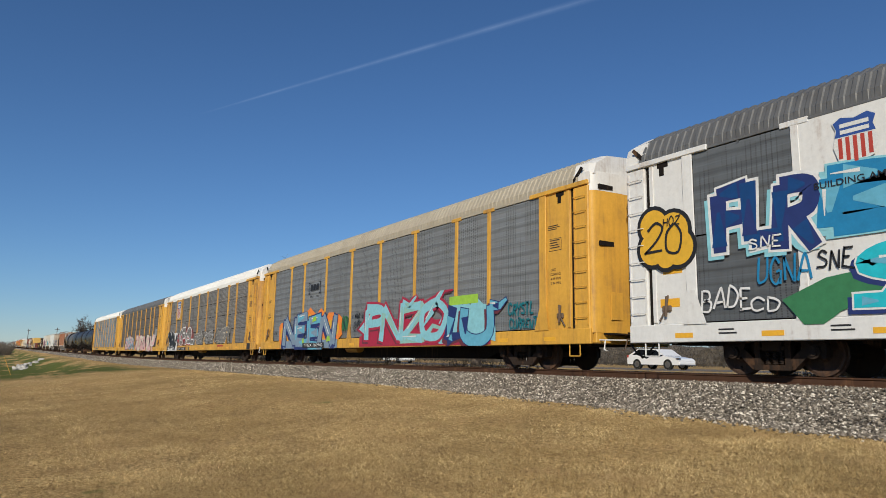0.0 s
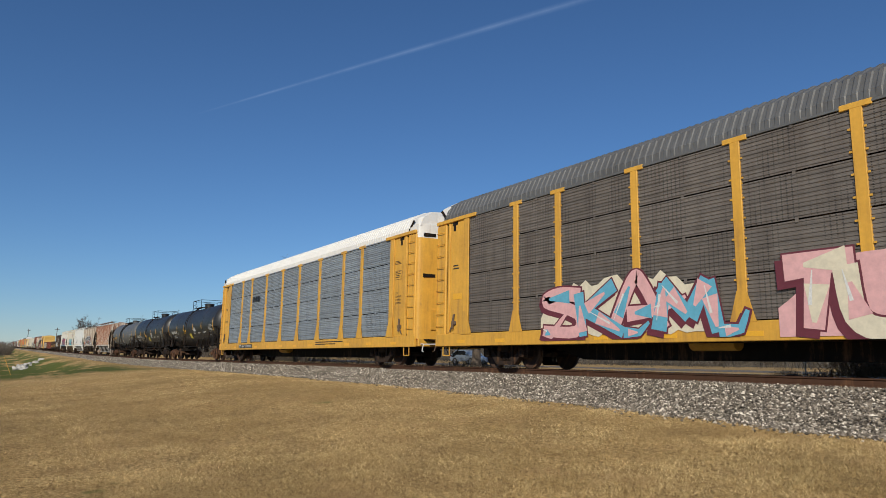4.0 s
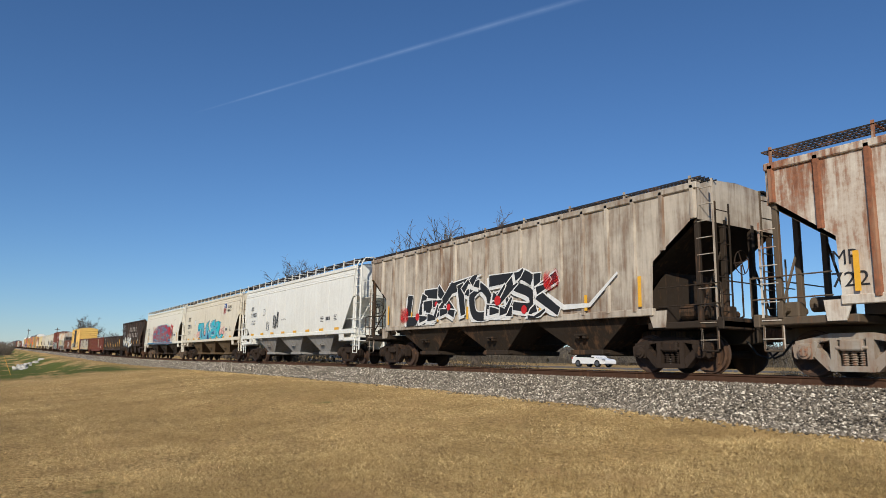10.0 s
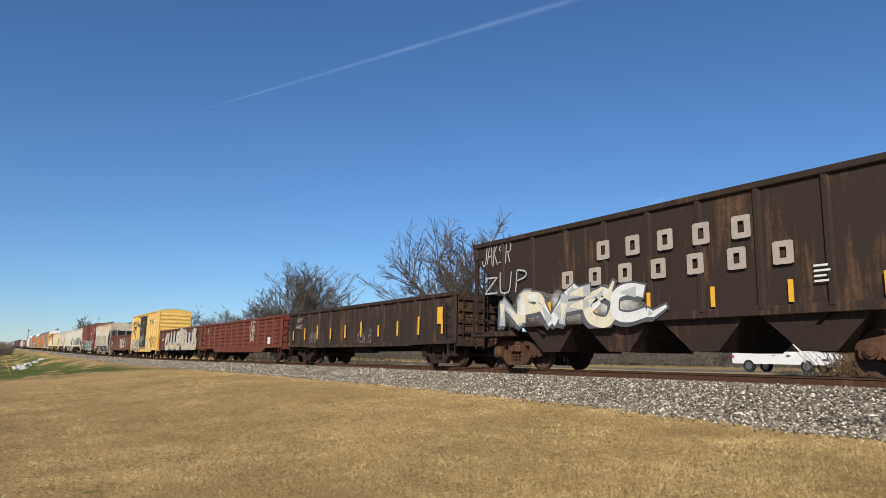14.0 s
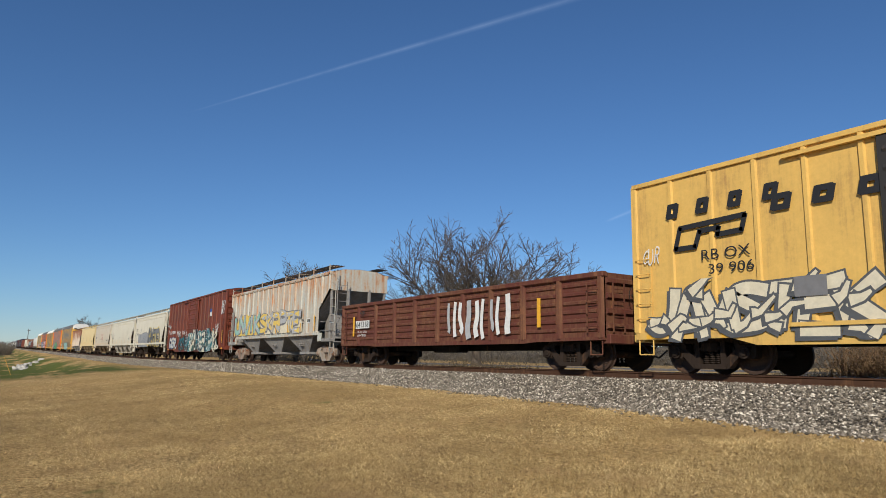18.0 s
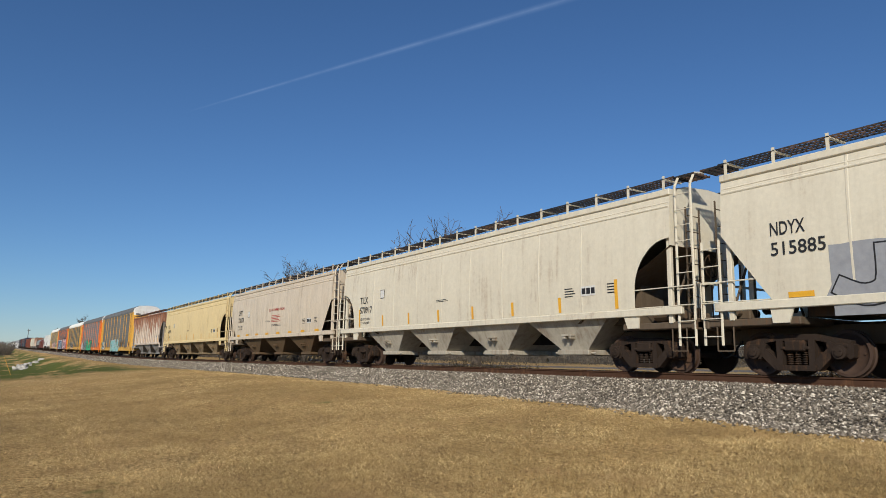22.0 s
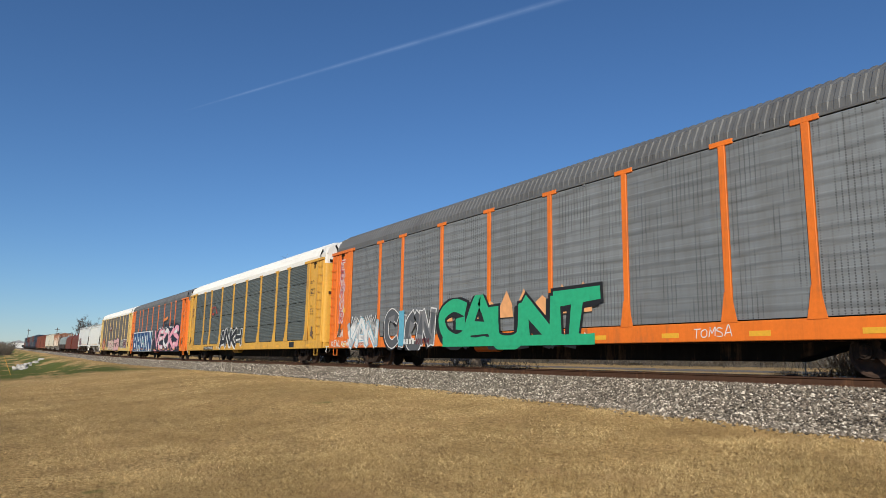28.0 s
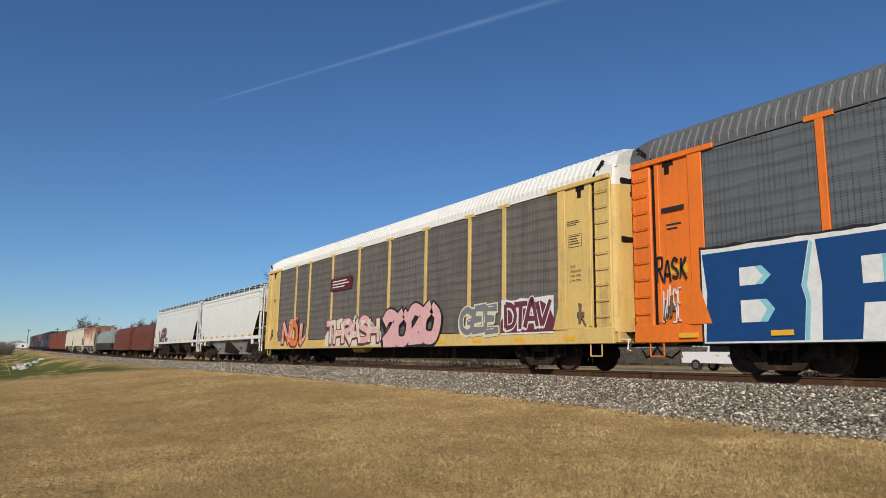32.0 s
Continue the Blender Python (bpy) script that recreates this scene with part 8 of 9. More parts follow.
    mural(c, 78, -h + 14.6, h - 2.6, 0.72, 1.10, sk, "UVUVUVUV", [sp["rose"], sp["night"]], sp["night"], None, 0.9, sp["night"], stroke=0.05, fat=0.6, shiny=False)
    script(c, "RTXAI", -h + 13.3, 1.62, 0.95, 0.26, sp["rose"], sk, 0.03, 79)
    script(c, "TOB", -h + 13.35, 1.30, 0.6, 0.24, sp["rose"], sk, 0.03, 80)
    blocks(c, 4, -h + 18.35, 3.46, 1.75, 0.27, sp["flame"], sk, 0.16, 0.045, solid=0.86)
    part("brand_underline", Shape().add([(-h + 18.2, -1.612, 3.28), (-h + 18.25, -1.612, 3.38), (-h + 20.2, -1.612, 3.54), (-h + 20.1, -1.612, 3.50)], [(0, 3, 2, 1)]), BLACK_MARK, c)
    lettering(c, "301160", -h + 7.7, 0.82, 0.16, sp["flame"], sl, 0.75, 0.01, lift=0.05)
    bars(c, -h + 7.15, 0.82, 0.45, 0.16, sp["flame"], flat(-1.63), 1)
    for i in range(12):
        x = -h + 1.6 + i * (2 * h - 3.2) / 11
        part("reflector", Shape().box(x - 0.24, x + 0.24, -1.645, -1.64, 0.80, 0.91), YELLOW_MARK, c)
    patch(c, -h + 0.95, -h + 1.6, 3.8, 3.9, BLACK_MARK, sk, "lettering_bar")
    scrawl(c, 72, -h + 0.75, 2.15, 0.8, 0.5, sp["black"], sk, 4, 0.06)
    scrawl(c, 73, -h + 0.9, 1.2, 0.5, 0.7, sp["white"], sk, 4, 0.04)
    c, h, sk, sl = autorack(-617.1, -644.1, RACK_PALE, SCREEN_BROWN, ROOF_WHITE, CAP_WHITE, "pale yellow autorack with brown screens and pink bubble graffiti", rows=1)
    backdrop(c, 84, -h + 22.4, -h + 24.8, 1.02, 2.08, sp["white"], sk, 0.03, 0.0025, square=True)
    mural(c, 85, -h + 22.6, -h + 24.6, 1.15, 1.98, sk, "DTAV", [sp["maroon"]], sp["white"], sp["maroon"], 0.1, stroke=0.04, fat=1.1, shiny=False)
    mural(c, 81, -h + 20.2, -h + 22.2, 1.10, 1.95, sk, "GEE", [sp["grey"]], sp["cream"], None, 0.2)
    mural(c, 86, -h + 14.7, -h + 18.7, 0.85, 2.15, sk, "2020", [sp["pink"]], sp["black"], None, 0.05, sp["black"], stroke=0.10, fat=1.45, shiny=False)
    mural(c, 82, -h + 9.0, -h + 14.2, 0.85, 1.95, sk, "THRASH", [sp["pink"], sp["cream"]], sp["maroon"], sp["cream"], 0.3)
    mural(c, 83, -h + 3.0, -h + 6.2, 0.9, 2.1, sk, "NOI", [sp["pink"], sp["orange"]], sp["maroon"], None, 0.6)
    patch(c, -h + 9.15, -h + 11.5, 3.35, 3.95, plain("dark_red_badge", (0.10, 0.012, 0.012), 0.6), sk, "badge_panel", 0.01)
    bars(c, -h + 9.4, 3.42, 1.8, 0.4, WHITE_MARK, flat(-1.615), 3, "brand_bar")


build_autoracks()

TANK_BLACK = paint("black_tank_paint", (0.020, 0.020, 0.021), 0.2, 0.0, 0.42, (0.06, 0.055, 0.05))
TANK_GREY = paint("grey_tank_paint", (0.115, 0.118, 0.12), 0.4, 0.02, 0.5, (0.06, 0.06, 0.058))


def build_tanks():
    for centre, number, seed in ((-134.45, "SKSX 101434", 1), (-152.45, "SKSX 101329", 2)):
        c, pr = tank_car(centre, TANK_BLACK, BLACK_STEEL, "black tank car with white lettering and yellow reflectors", number, "rust" if seed == 1 else "dark")
        lettering(c, number, -6.55, 2.16, 0.235, WHITE_MARK, pr(-5.5), 2.1, 0.012, lift=0.016)
        lettering(c, "LD LMT 206400 LB 93600 KG", -6.45, 1.96, 0.085, WHITE_MARK, pr(-5.6), 1.6, lift=0.016)
        lettering(c, "LT WT 79600 LB 36100 KG", -6.40, 1.81, 0.085, WHITE_MARK, pr(-5.6), 1.5, lift=0.016)
        lettering(c, number, 6.9, 2.93, 0.14, WHITE_MARK, lambda z: pr(7.0)(z) + 0.03, 0.75, 0.01, lift=0.02)
        lettering(c, "CAPY 25500 US GAL", 6.95, 2.78, 0.06, WHITE_MARK, lambda z: pr(7.0)(z) + 0.02, 0.5, lift=0.02)
        patch(c, -1.75, -1.05, 2.12, 2.40, YELLOW_MARK, pr(-1.4), "placard", 0.014)
        patch(c, 0.1, 0.75, 1.70, 2.08, spray("pale_yellow", (0.62, 0.5, 0.05)), pr(0.5), "placard", 0.014)
        bars(c, 6.15, 2.05, 1.15, 0.55, spray("grey_print", (0.4, 0.4, 0.38)), pr(6.5), 6)
        bars(c, 1.5, 2.0, 0.8, 0.5, WHITE_MARK, pr(1.8), 5)
        bars(c, 2.9, 2.0, 0.7, 0.13, WHITE_MARK, pr(3.2), 2)
        bars(c, 4.4, 2.0, 0.8, 0.13, WHITE_MARK, pr(4.8), 2)
        for a, b, d, m in ((0.0, 0.30, 0.0, WHITE_MARK), (0.025, 0.275, 0.004, TANK_BLACK)):
            patch(c, -4.18 + a, -4.18 + b, 2.13 + a, 2.13 + b, m, pr(-4.0), "placard", 0.012 + d)
        lettering(c, "C", -4.08, 2.17, 0.10, WHITE_MARK, pr(-4.0), lift=0.02)
        for a, b, d, m in ((0.0, 0.45, 0.0, WHITE_MARK), (0.03, 0.42, 0.004, TANK_BLACK)):
            patch(c, 6.0 + a, 6.0 + b, 1.62 + a * 0.6, 1.62 + b * 0.6, m, pr(6.2), "placard", 0.012 + d)
        if seed == 2:
            scrawl(c, 5, -4.2, 1.75, 1.7, 0.5, sp["silver"], pr(-3.4), 5, 0.04)
    c, pr = tank_car(-170.5, TANK_GREY, BLACK_STEEL, "grey tank car with yellow lettering and black band", "", "rust", True, 1.51, 2.745)
    part("black_band", Shape().lathe([(-0.95, 1.563), (-0.95, 1.569), (-0.15, 1.569), (-0.15, 1.563)], "x", 44, (0, 0, 2.66)), TANK_BLACK, c, smooth=True)
    lettering(c, "UTLX 649277", -6.55, 2.16, 0.25, YELLOW_MARK, pr(-5.5), 2.05, 0.012, lift=0.016)
    bars(c, -6.5, 1.82, 1.1, 0.26, spray("faded_yellow", (0.3, 0.2, 0.04)), pr(-6.0), 3)
    bars(c, 5.9, 2.1, 1.3, 0.55, spray("grey_print", (0.4, 0.4, 0.38)), pr(6.5), 6)
    patch(c, 4.9, 5.35, 1.75, 2.05, WHITE_MARK, pr(5.1), "placard", 0.014)
    patch(c, 4.93, 5.32, 1.78, 2.02, TANK_GREY, pr(5.1), "placard", 0.018)
    lettering(c, "UTLX 649277", 6.75, 2.93, 0.13, YELLOW_MARK, lambda z: pr(7.0)(z) + 0.03, 0.8, 0.01, lift=0.02)
    script(c, "BOUP", -7.45, 1.78, 0.85, 0.34, sp["white"], pr(-7.0), 0.04, 6)
    script(c, "RZY", 0.3, 1.68, 0.8, 0.30, sp["white"], pr(0.6), 0.035, 7)


build_tanks()

HOP_RUSTY = paint("rust_stained_white", (0.66, 0.61, 0.53), 0.3, 0.5, 0.65, (0.26, 0.15, 0.08), 0, 0.85, (0.17, 0.075, 0.04), 0.07)
HOP_RIBRUST = paint("rust_red_rib", (0.34, 0.19, 0.12), 0.4, 0.8, 0.7, (0.12, 0.06, 0.04), 0, 0.8)
HOP_SOOT = paint("sooty_brown_grey", (0.52, 0.46, 0.38), 0.92, 0.22, 0.65, (0.085, 0.055, 0.035), 0, 0.55)
HOP_WHITE = paint("clean_pale_grey", (0.78, 0.78, 0.74), 0.14, 0.0, 0.5, (0.3, 0.26, 0.2), 0, 0.8)
HOP_CREAM = paint("cream_grey", (0.73, 0.67, 0.54), 0.2, 0.05, 0.55, (0.3, 0.22, 0.14), 0, 0.8)
HOP_CHIPPED = paint("chipped_ivory", (0.78, 0.74, 0.63), 0.1, 0.0, 0.5, (0.3, 0.22, 0.15), 0, 0.8, chips=0.09)
HOP_IVORY = paint("pale_ivory_grey", (0.72, 0.67, 0.54), 0.16, 0.05, 0.5, (0.26, 0.2, 0.14), 0, 0.8)
HOP_TAN = paint("tan_streaked_grey", (0.68, 0.59, 0.46), 0.25, 0.02, 0.45, (0.20, 0.16, 0.12), 0, 0.9)
HOP_YELLOW = paint("pale_yellow_hopper", (0.80, 0.64, 0.33), 0.16, 0.02, 0.55, (0.25, 0.18, 0.1), 0, 0.8)
HOP_OLDGREY = paint("old_grey_with_rust", (0.50, 0.52, 0.48), 0.25, 0.42, 0.6, (0.24, 0.19, 0.13), 0, 0.8, (0.30, 0.12, 0.04), 0.05)
HOP_REDRUST = paint("red_rust_over_white", (0.62, 0.55, 0.47), 0.3, 0.57, 0.7, (0.3, 0.17, 0.09), 0, 0.95, (0.17, 0.072, 0.038), 0.13)
GREY_UNDER = paint("grey_hopper_bays", (0.30, 0.29, 0.28), 0.5, 0.12, 0.65, (0.10, 0.085, 0.07), gloss=0.15)
# Near black: grime, with the shade under the car put into the colour.
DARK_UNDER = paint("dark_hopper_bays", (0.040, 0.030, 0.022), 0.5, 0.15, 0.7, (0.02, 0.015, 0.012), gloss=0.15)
BROWN_UNDER = paint("brown_dusted_bays", (0.13, 0.09, 0.05), 0.5, 0.15, 0.7, (0.07, 0.05, 0.03), gloss=0.15)
IVORY_UNDER = paint("ivory_hopper_bays", (0.50, 0.46, 0.38), 0.6, 0.08, 0.65, (0.15, 0.12, 0.085), gloss=0.2)


# Dark brown: soot, plus the shade of the end recess put into the colour.
SOOT_SHADE_END = paint("soot_and_shade_end_frame", (0.13, 0.10, 0.07), 0.6, 0.15, 0.7, (0.05, 0.035, 0.025), gloss=0.15)


def numbers(car, h, pr, mark, number, mat=BLACK_MARK, size=0.28, z=2.35, x=1.5, lift=0.012, small=("LD LMT 219200", "LT WT 66800"), wide=0.185, gap=1.55):
    lettering(car, mark, -h + x, z + size * gap, size, mat, pr, wide * len(mark) * 0.98, 0.012, lift=lift)
    lettering(car, number, -h + x, z, size, mat, pr, wide * len(number), 0.012, lift=lift)
    if small:
        lettering(car, small[0], -h + x + 0.05, z - 0.30, 0.10, mat, pr, 0.85, lift=lift)
        lettering(car, small[1], -h + x + 0.05, z - 0.46, 0.10, mat, pr, 0.80, lift=lift)


def placards(car, h, pr, lift=0.012, plate=True):
    patch(car, h - 2.95, h - 2.42, 1.98, 2.24, WHITE_MARK, pr, "placard", lift)
    for k in range(3):
        patch(car, h - 2.92 + 0.17 * k, h - 2.78 + 0.17 * k, 2.03, 2.19, BLACK_MARK, pr, "placard_field", lift + 0.004)
    bars(car, h - 3.6, 1.95, 0.42, 0.28, BLACK_MARK, pr, 4)
    bars(car, -1.2, 2.25, 0.9, 0.10, BLACK_MARK, pr, 2)
    bars(car, h - 2.0, 1.95, 0.35, 0.3, BLACK_MARK, pr, 4)
    if not plate:
        return
    patch(car, -h + 3.6, -h + 3.95, 2.7, 3.05, BLACK_MARK, pr, "placard", lift)
    patch(car, -h + 3.62, -h + 3.93, 2.72, 3.03, WHITE_MARK, pr, "placard", lift + 0.004)


def build_hoppers():
    rib = lambda z: -1.582
    sheet = lambda z: -1.522
    c, h, pr = hopper(-180.6, -197.0, HOP_RUSTY, GREY_UNDER, "rust-stained white ribbed covered hopper car", "rib", 3, "pale", rib_paint=HOP_RIBRUST, end_paint=SOOT_SHADE_END)
    for s_, x, z, w in (("MP", 1.25, 2.1, 0.45), ("722", 1.2, 1.68, 0.68), ("65", 2.2, 1.68, 0.5), ("2", 3.3, 1.68, 0.2)):
        lettering(c, s_, -h + x, z, 0.28, BLACK_MARK, sheet, w)
    placards(c, h, sheet)
    bars(c, -h + 4.4, 2.0, 2.0, 0.4, BLACK_MARK, sheet, 3)
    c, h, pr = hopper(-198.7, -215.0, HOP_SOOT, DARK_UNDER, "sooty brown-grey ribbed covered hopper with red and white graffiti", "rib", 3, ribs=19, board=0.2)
    mural(c, 101, -h + 3.2, -h + 11.7, 1.62, 2.78, rib, "LEXTOZSK", [sp["black"]], sp["white"], None, 1.4, sp["white"], stroke=0.045, fat=0.95, shiny=False)
    for x, z, r in ((4.0, 1.8, 0.14), (6.1, 2.05, 0.12), (8.9, 2.1, 0.16), (10.2, 1.75, 0.13), (11.4, 2.55, 0.36), (5.3, 2.2, 0.1), (3.0, 1.9, 0.34)):
        spot = Shape().cyl((-h + x, -1.612, z), (-h + x, -1.61, z), r, 14)
        part("graffiti_spot", spot, sp["scarlet"] if r < 0.3 else mist("scarlet", (0.55, 0.015, 0.015), 1.0), c)
    tail = Shape()
    ribbon(tail, [(-h + 11.2, 2.1), (-h + 11.9, 1.72), (-h + 12.9, 1.72), (-h + 13.9, 2.5)], 0.12, rib, 0.02, 1.4, 3.0, 0.0, -0.5)
    part("graffiti_tail", tail, sp["white"], c)
    c, h, pr = hopper(-216.75, -232.6, HOP_WHITE, GREY_UNDER, "clean pale grey smooth-sided covered hopper car", "curve", 3, end_paint=HOP_WHITE)
    numbers(c, h, pr, "CMO", "113001", size=0.25, z=2.66, x=1.3, wide=0.175)
    scrawl(c, 102, -h + 5.4, 1.9, 0.8, 0.7, sp["black"], pr, 5, 0.06)
    scrawl(c, 103, -h + 4.2, 1.8, 0.5, 0.5, sp["grey"], pr, 3, 0.05)
    placards(c, h, pr)
    c, h, pr = hopper(-234.0, -249.3, HOP_CREAM, BROWN_UNDER, "cream smooth-sided covered hopper with turquoise letter graffiti", "curve", 3, end_paint=SOOT_SHADE_END)
    numbers(c, h, pr, "CMO", "22511", size=0.32, z=2.46, x=1.38, wide=0.25, gap=1.85)
    backdrop(c, 107, -h + 3.0, h - 2.2, 1.6, 2.2, mist("pink", (0.75, 0.4, 0.36), 0.8), pr, 0.1)
    backdrop(c, 108, -h + 4.7, -h + 11.6, 1.45, 1.85, sp["navy"], pr, 0.03, 0.006)
    mural(c, 109, -h + 5.1, -h + 10.9, 1.56, 2.66, pr, "TUNER", [sp["turquoise"], sp["sky"]], sp["black"], None, 0.75, sp["azure"], stroke=0.035, fat=1.35)
    shield(c, -h + 12.0, 3.12, 0.68, pr, 0.014)
    lettering(c, "BUILDING", -h + 12.55, 3.56, 0.17, BLACK_MARK, pr, 1.0, 0.012, lift=0.014)
    lettering(c, "AMERICA", -h + 12.55, 3.32, 0.17, BLACK_MARK, pr, 0.95, 0.012, lift=0.014)
    script(c, "VS", -h + 10.8, 2.36, 0.5, 0.36, sp["sky"], pr, 0.07, 4)
    script(c, "BLZH", -h + 12.0, 1.62, 0.8, 0.18, sp["white"], pr, 0.04, 5)
    scrawl(c, 105, h - 4.6, 1.75, 1.4, 0.5, sp["pink"], pr, 4, 0.06)
    placards(c, h, pr)
    c, h, pr = hopper(-250.4, -266.9, HOP_CHIPPED, DARK_UNDER, "chipped ivory smooth-sided covered hopper with red and blue graffiti", "curve", 3, "dust", end_paint=SOOT_SHADE_END, cut="notch")
    backdrop(c, 113, -h + 3.2, -h + 13.6, 1.25, 3.15, mist("azure", (0.02, 0.17, 0.42), 1.0), pr, 0.1)
    mural(c, 111, -h + 4.5, -h + 12.0, 1.42, 2.9, pr, "HATERS", [sp["crimson"], sp["rosewood"]], sp["turquoise"], None, 1.6, sp["blue"], 0.06, fat=1.0, shiny=False)
    script(c, "POST", -h + 11.35, 2.15, 1.8, 0.72, sp["scarlet"], lambda z: pr(z) - 0.02, 0.15, 8)
    scrawl(c, 112, -h + 3.4, 1.55, 1.9, 0.7, sp["orange"], pr, 4, 0.07)
    scrawl(c, 114, -h + 4.0, 2.4, 1.3, 0.6, sp["orange"], pr, 3, 0.08)
    for i in range(5):
        scrawl(c, 115 + i, -h + 6.2 + i * 1.5, 1.55 + 0.25 * (i % 3), 0.5, 0.4, sp["orange"], lambda z: pr(z) - 0.024, 2, 0.04)
    patch(c, -h + 1.5, h - 3.2, 1.37, 1.50, sp["azure"], flat(-1.56), "graffiti_ground", 0.01)
    mural(c, 119, -h + 5.2, h - 3.4, 1.36, 1.56, flat(-1.562), "UVUVUVUVU", [sp["crimson"]], sp["turquoise"], None, 0.3, stroke=0.02)
    numbers(c, h, pr, "CRDX", "13921", size=0.27, z=2.25, x=1.45, small=("LD LMT 221100", "LT WT 64900"))
    placards(c, h, pr)
    c, h, pr = hopper(-370.5, -386.9, HOP_OLDGREY, GREY_UNDER, "old grey ribbed covered hopper with rust and pale graffiti", "rib", 3, "pale", ribs=19)
    mural(c, 121, -h + 1.3, -h + 6.2, 1.66, 2.8, rib, "UNVIK", [sp["mint"], sp["silver"]], sp["grey"], sp["yellow"], 0.5)
    mural(c, 122, -h + 6.4, h - 3.6, 1.65, 2.7, rib, "SKRPTE", [sp["yellow"], sp["silver"]], sp["grey"], sp["cream"], 0.5)
    placards(c, h, sheet)
    c, h, pr = hopper(-408.85, -424.9, HOP_IVORY, DARK_UNDER, "pale grey covered hopper with silver and black wildstyle graffiti", "curve", 2, end_paint=SOOT_SHADE_END)
    backdrop(c, 130, -h + 2.3, -h + 7.9, 1.15, 2.5, sp["lilac_grey"], pr, 0.02, 0.005, square=True)
    mural(c, 133, -h + 2.4, -h + 7.8, 1.42, 2.5, pr, "JUSTO", [sp["lilac_grey"]], sp["black"], None, 0.1, sp["lilac_grey"], stroke=0.035, fat=1.25, shiny=False)
    mural(c, 132, -h + 8.1, -h + 14.0, 1.28, 2.85, pr, "AXTO", [sp["slate_dark"], sp["grey"]], sp["pale_gold"], sp["black"], 0.12, sp["pale_gold"], stroke=0.09, fat=1.15, shiny=False)
    script(c, "TAG", -h + 13.3, 2.48, 0.7, 0.3, sp["black"], pr, 0.05, 8)
    script(c, "EDOME", -h + 14.1, 1.12, 0.9, 0.22, sp["black"], flat(-1.53), 0.04, 9)
    numbers(c, h, pr, "NDYX", "515885", size=0.27, z=2.42, x=1.15, small=())
    placards(c, h, pr)
    c, h, pr = hopper(-426.3, -444.5, HOP_IVORY, IVORY_UNDER, "clean ivory covered hopper with black numbers", "curve", 4, end_paint=SOOT_SHADE_END, cut="notch")
    numbers(c, h, pr, "TILX", "570917", size=0.27, z=2.16, x=1.75, small=("LD LMT 219200", "LT WT 66800"))
    placards(c, h, pr)
    c, h, pr = hopper(-445.9, -462.3, HOP_TAN, BROWN_UNDER, "tan streaked covered hopper with dusty brown bays", "curve", 3, end_paint=SOOT_SHADE_END)
    numbers(c, h, pr, "CHTT", "720179", size=0.30, z=2.42, x=1.62, small=("LD LMT 224200", "LT WT 61800"), wide=0.19)
    bars(c, -h + 8.0, 2.2, 1.5, 0.42, RED_MARK, pr, 5)
    bars(c, -h + 7.95, 1.98, 1.7, 0.12, BLACK_MARK, pr, 2)
    lettering(c, "DO NOT HAMMER ON CAR", -h + 7.6, 2.86, 0.15, RED_MARK, pr, 2.5, 0.01, lift=0.012)
    placards(c, h, pr)
    c, h, pr = hopper(-463.9, -483.9, HOP_YELLOW, paint("stained_tan_bays", (0.30, 0.225, 0.13), 0.75, 0.1, 0.7, (0.05, 0.036, 0.02), gloss=0.2), "pale yellow covered hopper with black numbers", "curve", 4, end_paint=SOOT_SHADE_END, cut="notch")
    numbers(c, h, pr, "TILX", "642585", size=0.27, z=2.28, x=1.4, small=("LD LMT 216500", "LT WT 69500"))
    placards(c, h, pr)
    c, h, pr = hopper(-485.3, -502.0, HOP_REDRUST, GREY_UNDER, "heavily rusted white ribbed covered hopper car", "rib", 3, ribs=18, board=0.36)
    for s_, x, z, hh, w in (("AD", 2.3, 2.55, 0.30, 0.5), ("MX", 3.2, 2.58, 0.32, 0.62), ("71", 2.38, 2.08, 0.30, 0.35), ("09", 3.3, 2.08, 0.32, 0.5)):
        if hh and s_ in ("AD", "MX"):
            patch(c, -h + x - 0.06, -h + x + w + 0.06, z - 0.07, z + hh + 0.06, HOP_CREAM, sheet, "number_patch", 0.006)
        lettering(c, s_, -h + x, z, hh, BLACK_MARK, sheet, w, 0.0, lift=0.014)
    lettering(c, "LD LMT", -h + 2.28, 1.78, 0.12, BLACK_MARK, sheet, 0.5, lift=0.014)
    lettering(c, "198600", -h + 3.28, 1.80, 0.12, BLACK_MARK, sheet, 0.5, lift=0.014)
    lettering(c, "LT WT", -h + 2.32, 1.58, 0.12, BLACK_MARK, sheet, 0.4, lift=0.014)
    lettering(c, "64400", -h + 3.33, 1.60, 0.12, BLACK_MARK, sheet, 0.45, lift=0.014)
    placards(c, h, sheet, plate=False)
    # far end of the train
    c, h, pr = hopper(-645.6, -659.5, HOP_WHITE, GREY_UNDER, "pale grey two-bay covered hopper car", "curve", 2, end_paint=SOOT_SHADE_END)
    c, h, pr = hopper(-661.0, -677.5, paint("bright_white_hopper", (0.74, 0.74, 0.72), 0.12, 0.0, 0.5), DARK_UNDER, "bright white covered hopper car with purple graffiti", "curve", 3, end_paint=SOOT_SHADE_END)
    mural(c, 141, -h + 2.2, -h + 5.2, 1.5, 2.7, pr, "VER", [sp["maroon"]], sp["grey"], None, 1.0)
    hopper(-727.0, -744.5, HOP_REDRUST, GREY_UNDER, "rust-brown ribbed covered hopper car", "rib", 3)
    hopper(-746.0, -763.0, HOP_IVORY, GREY_UNDER, "ivory covered hopper car", "curve", 3, end_paint=SOOT_SHADE_END)
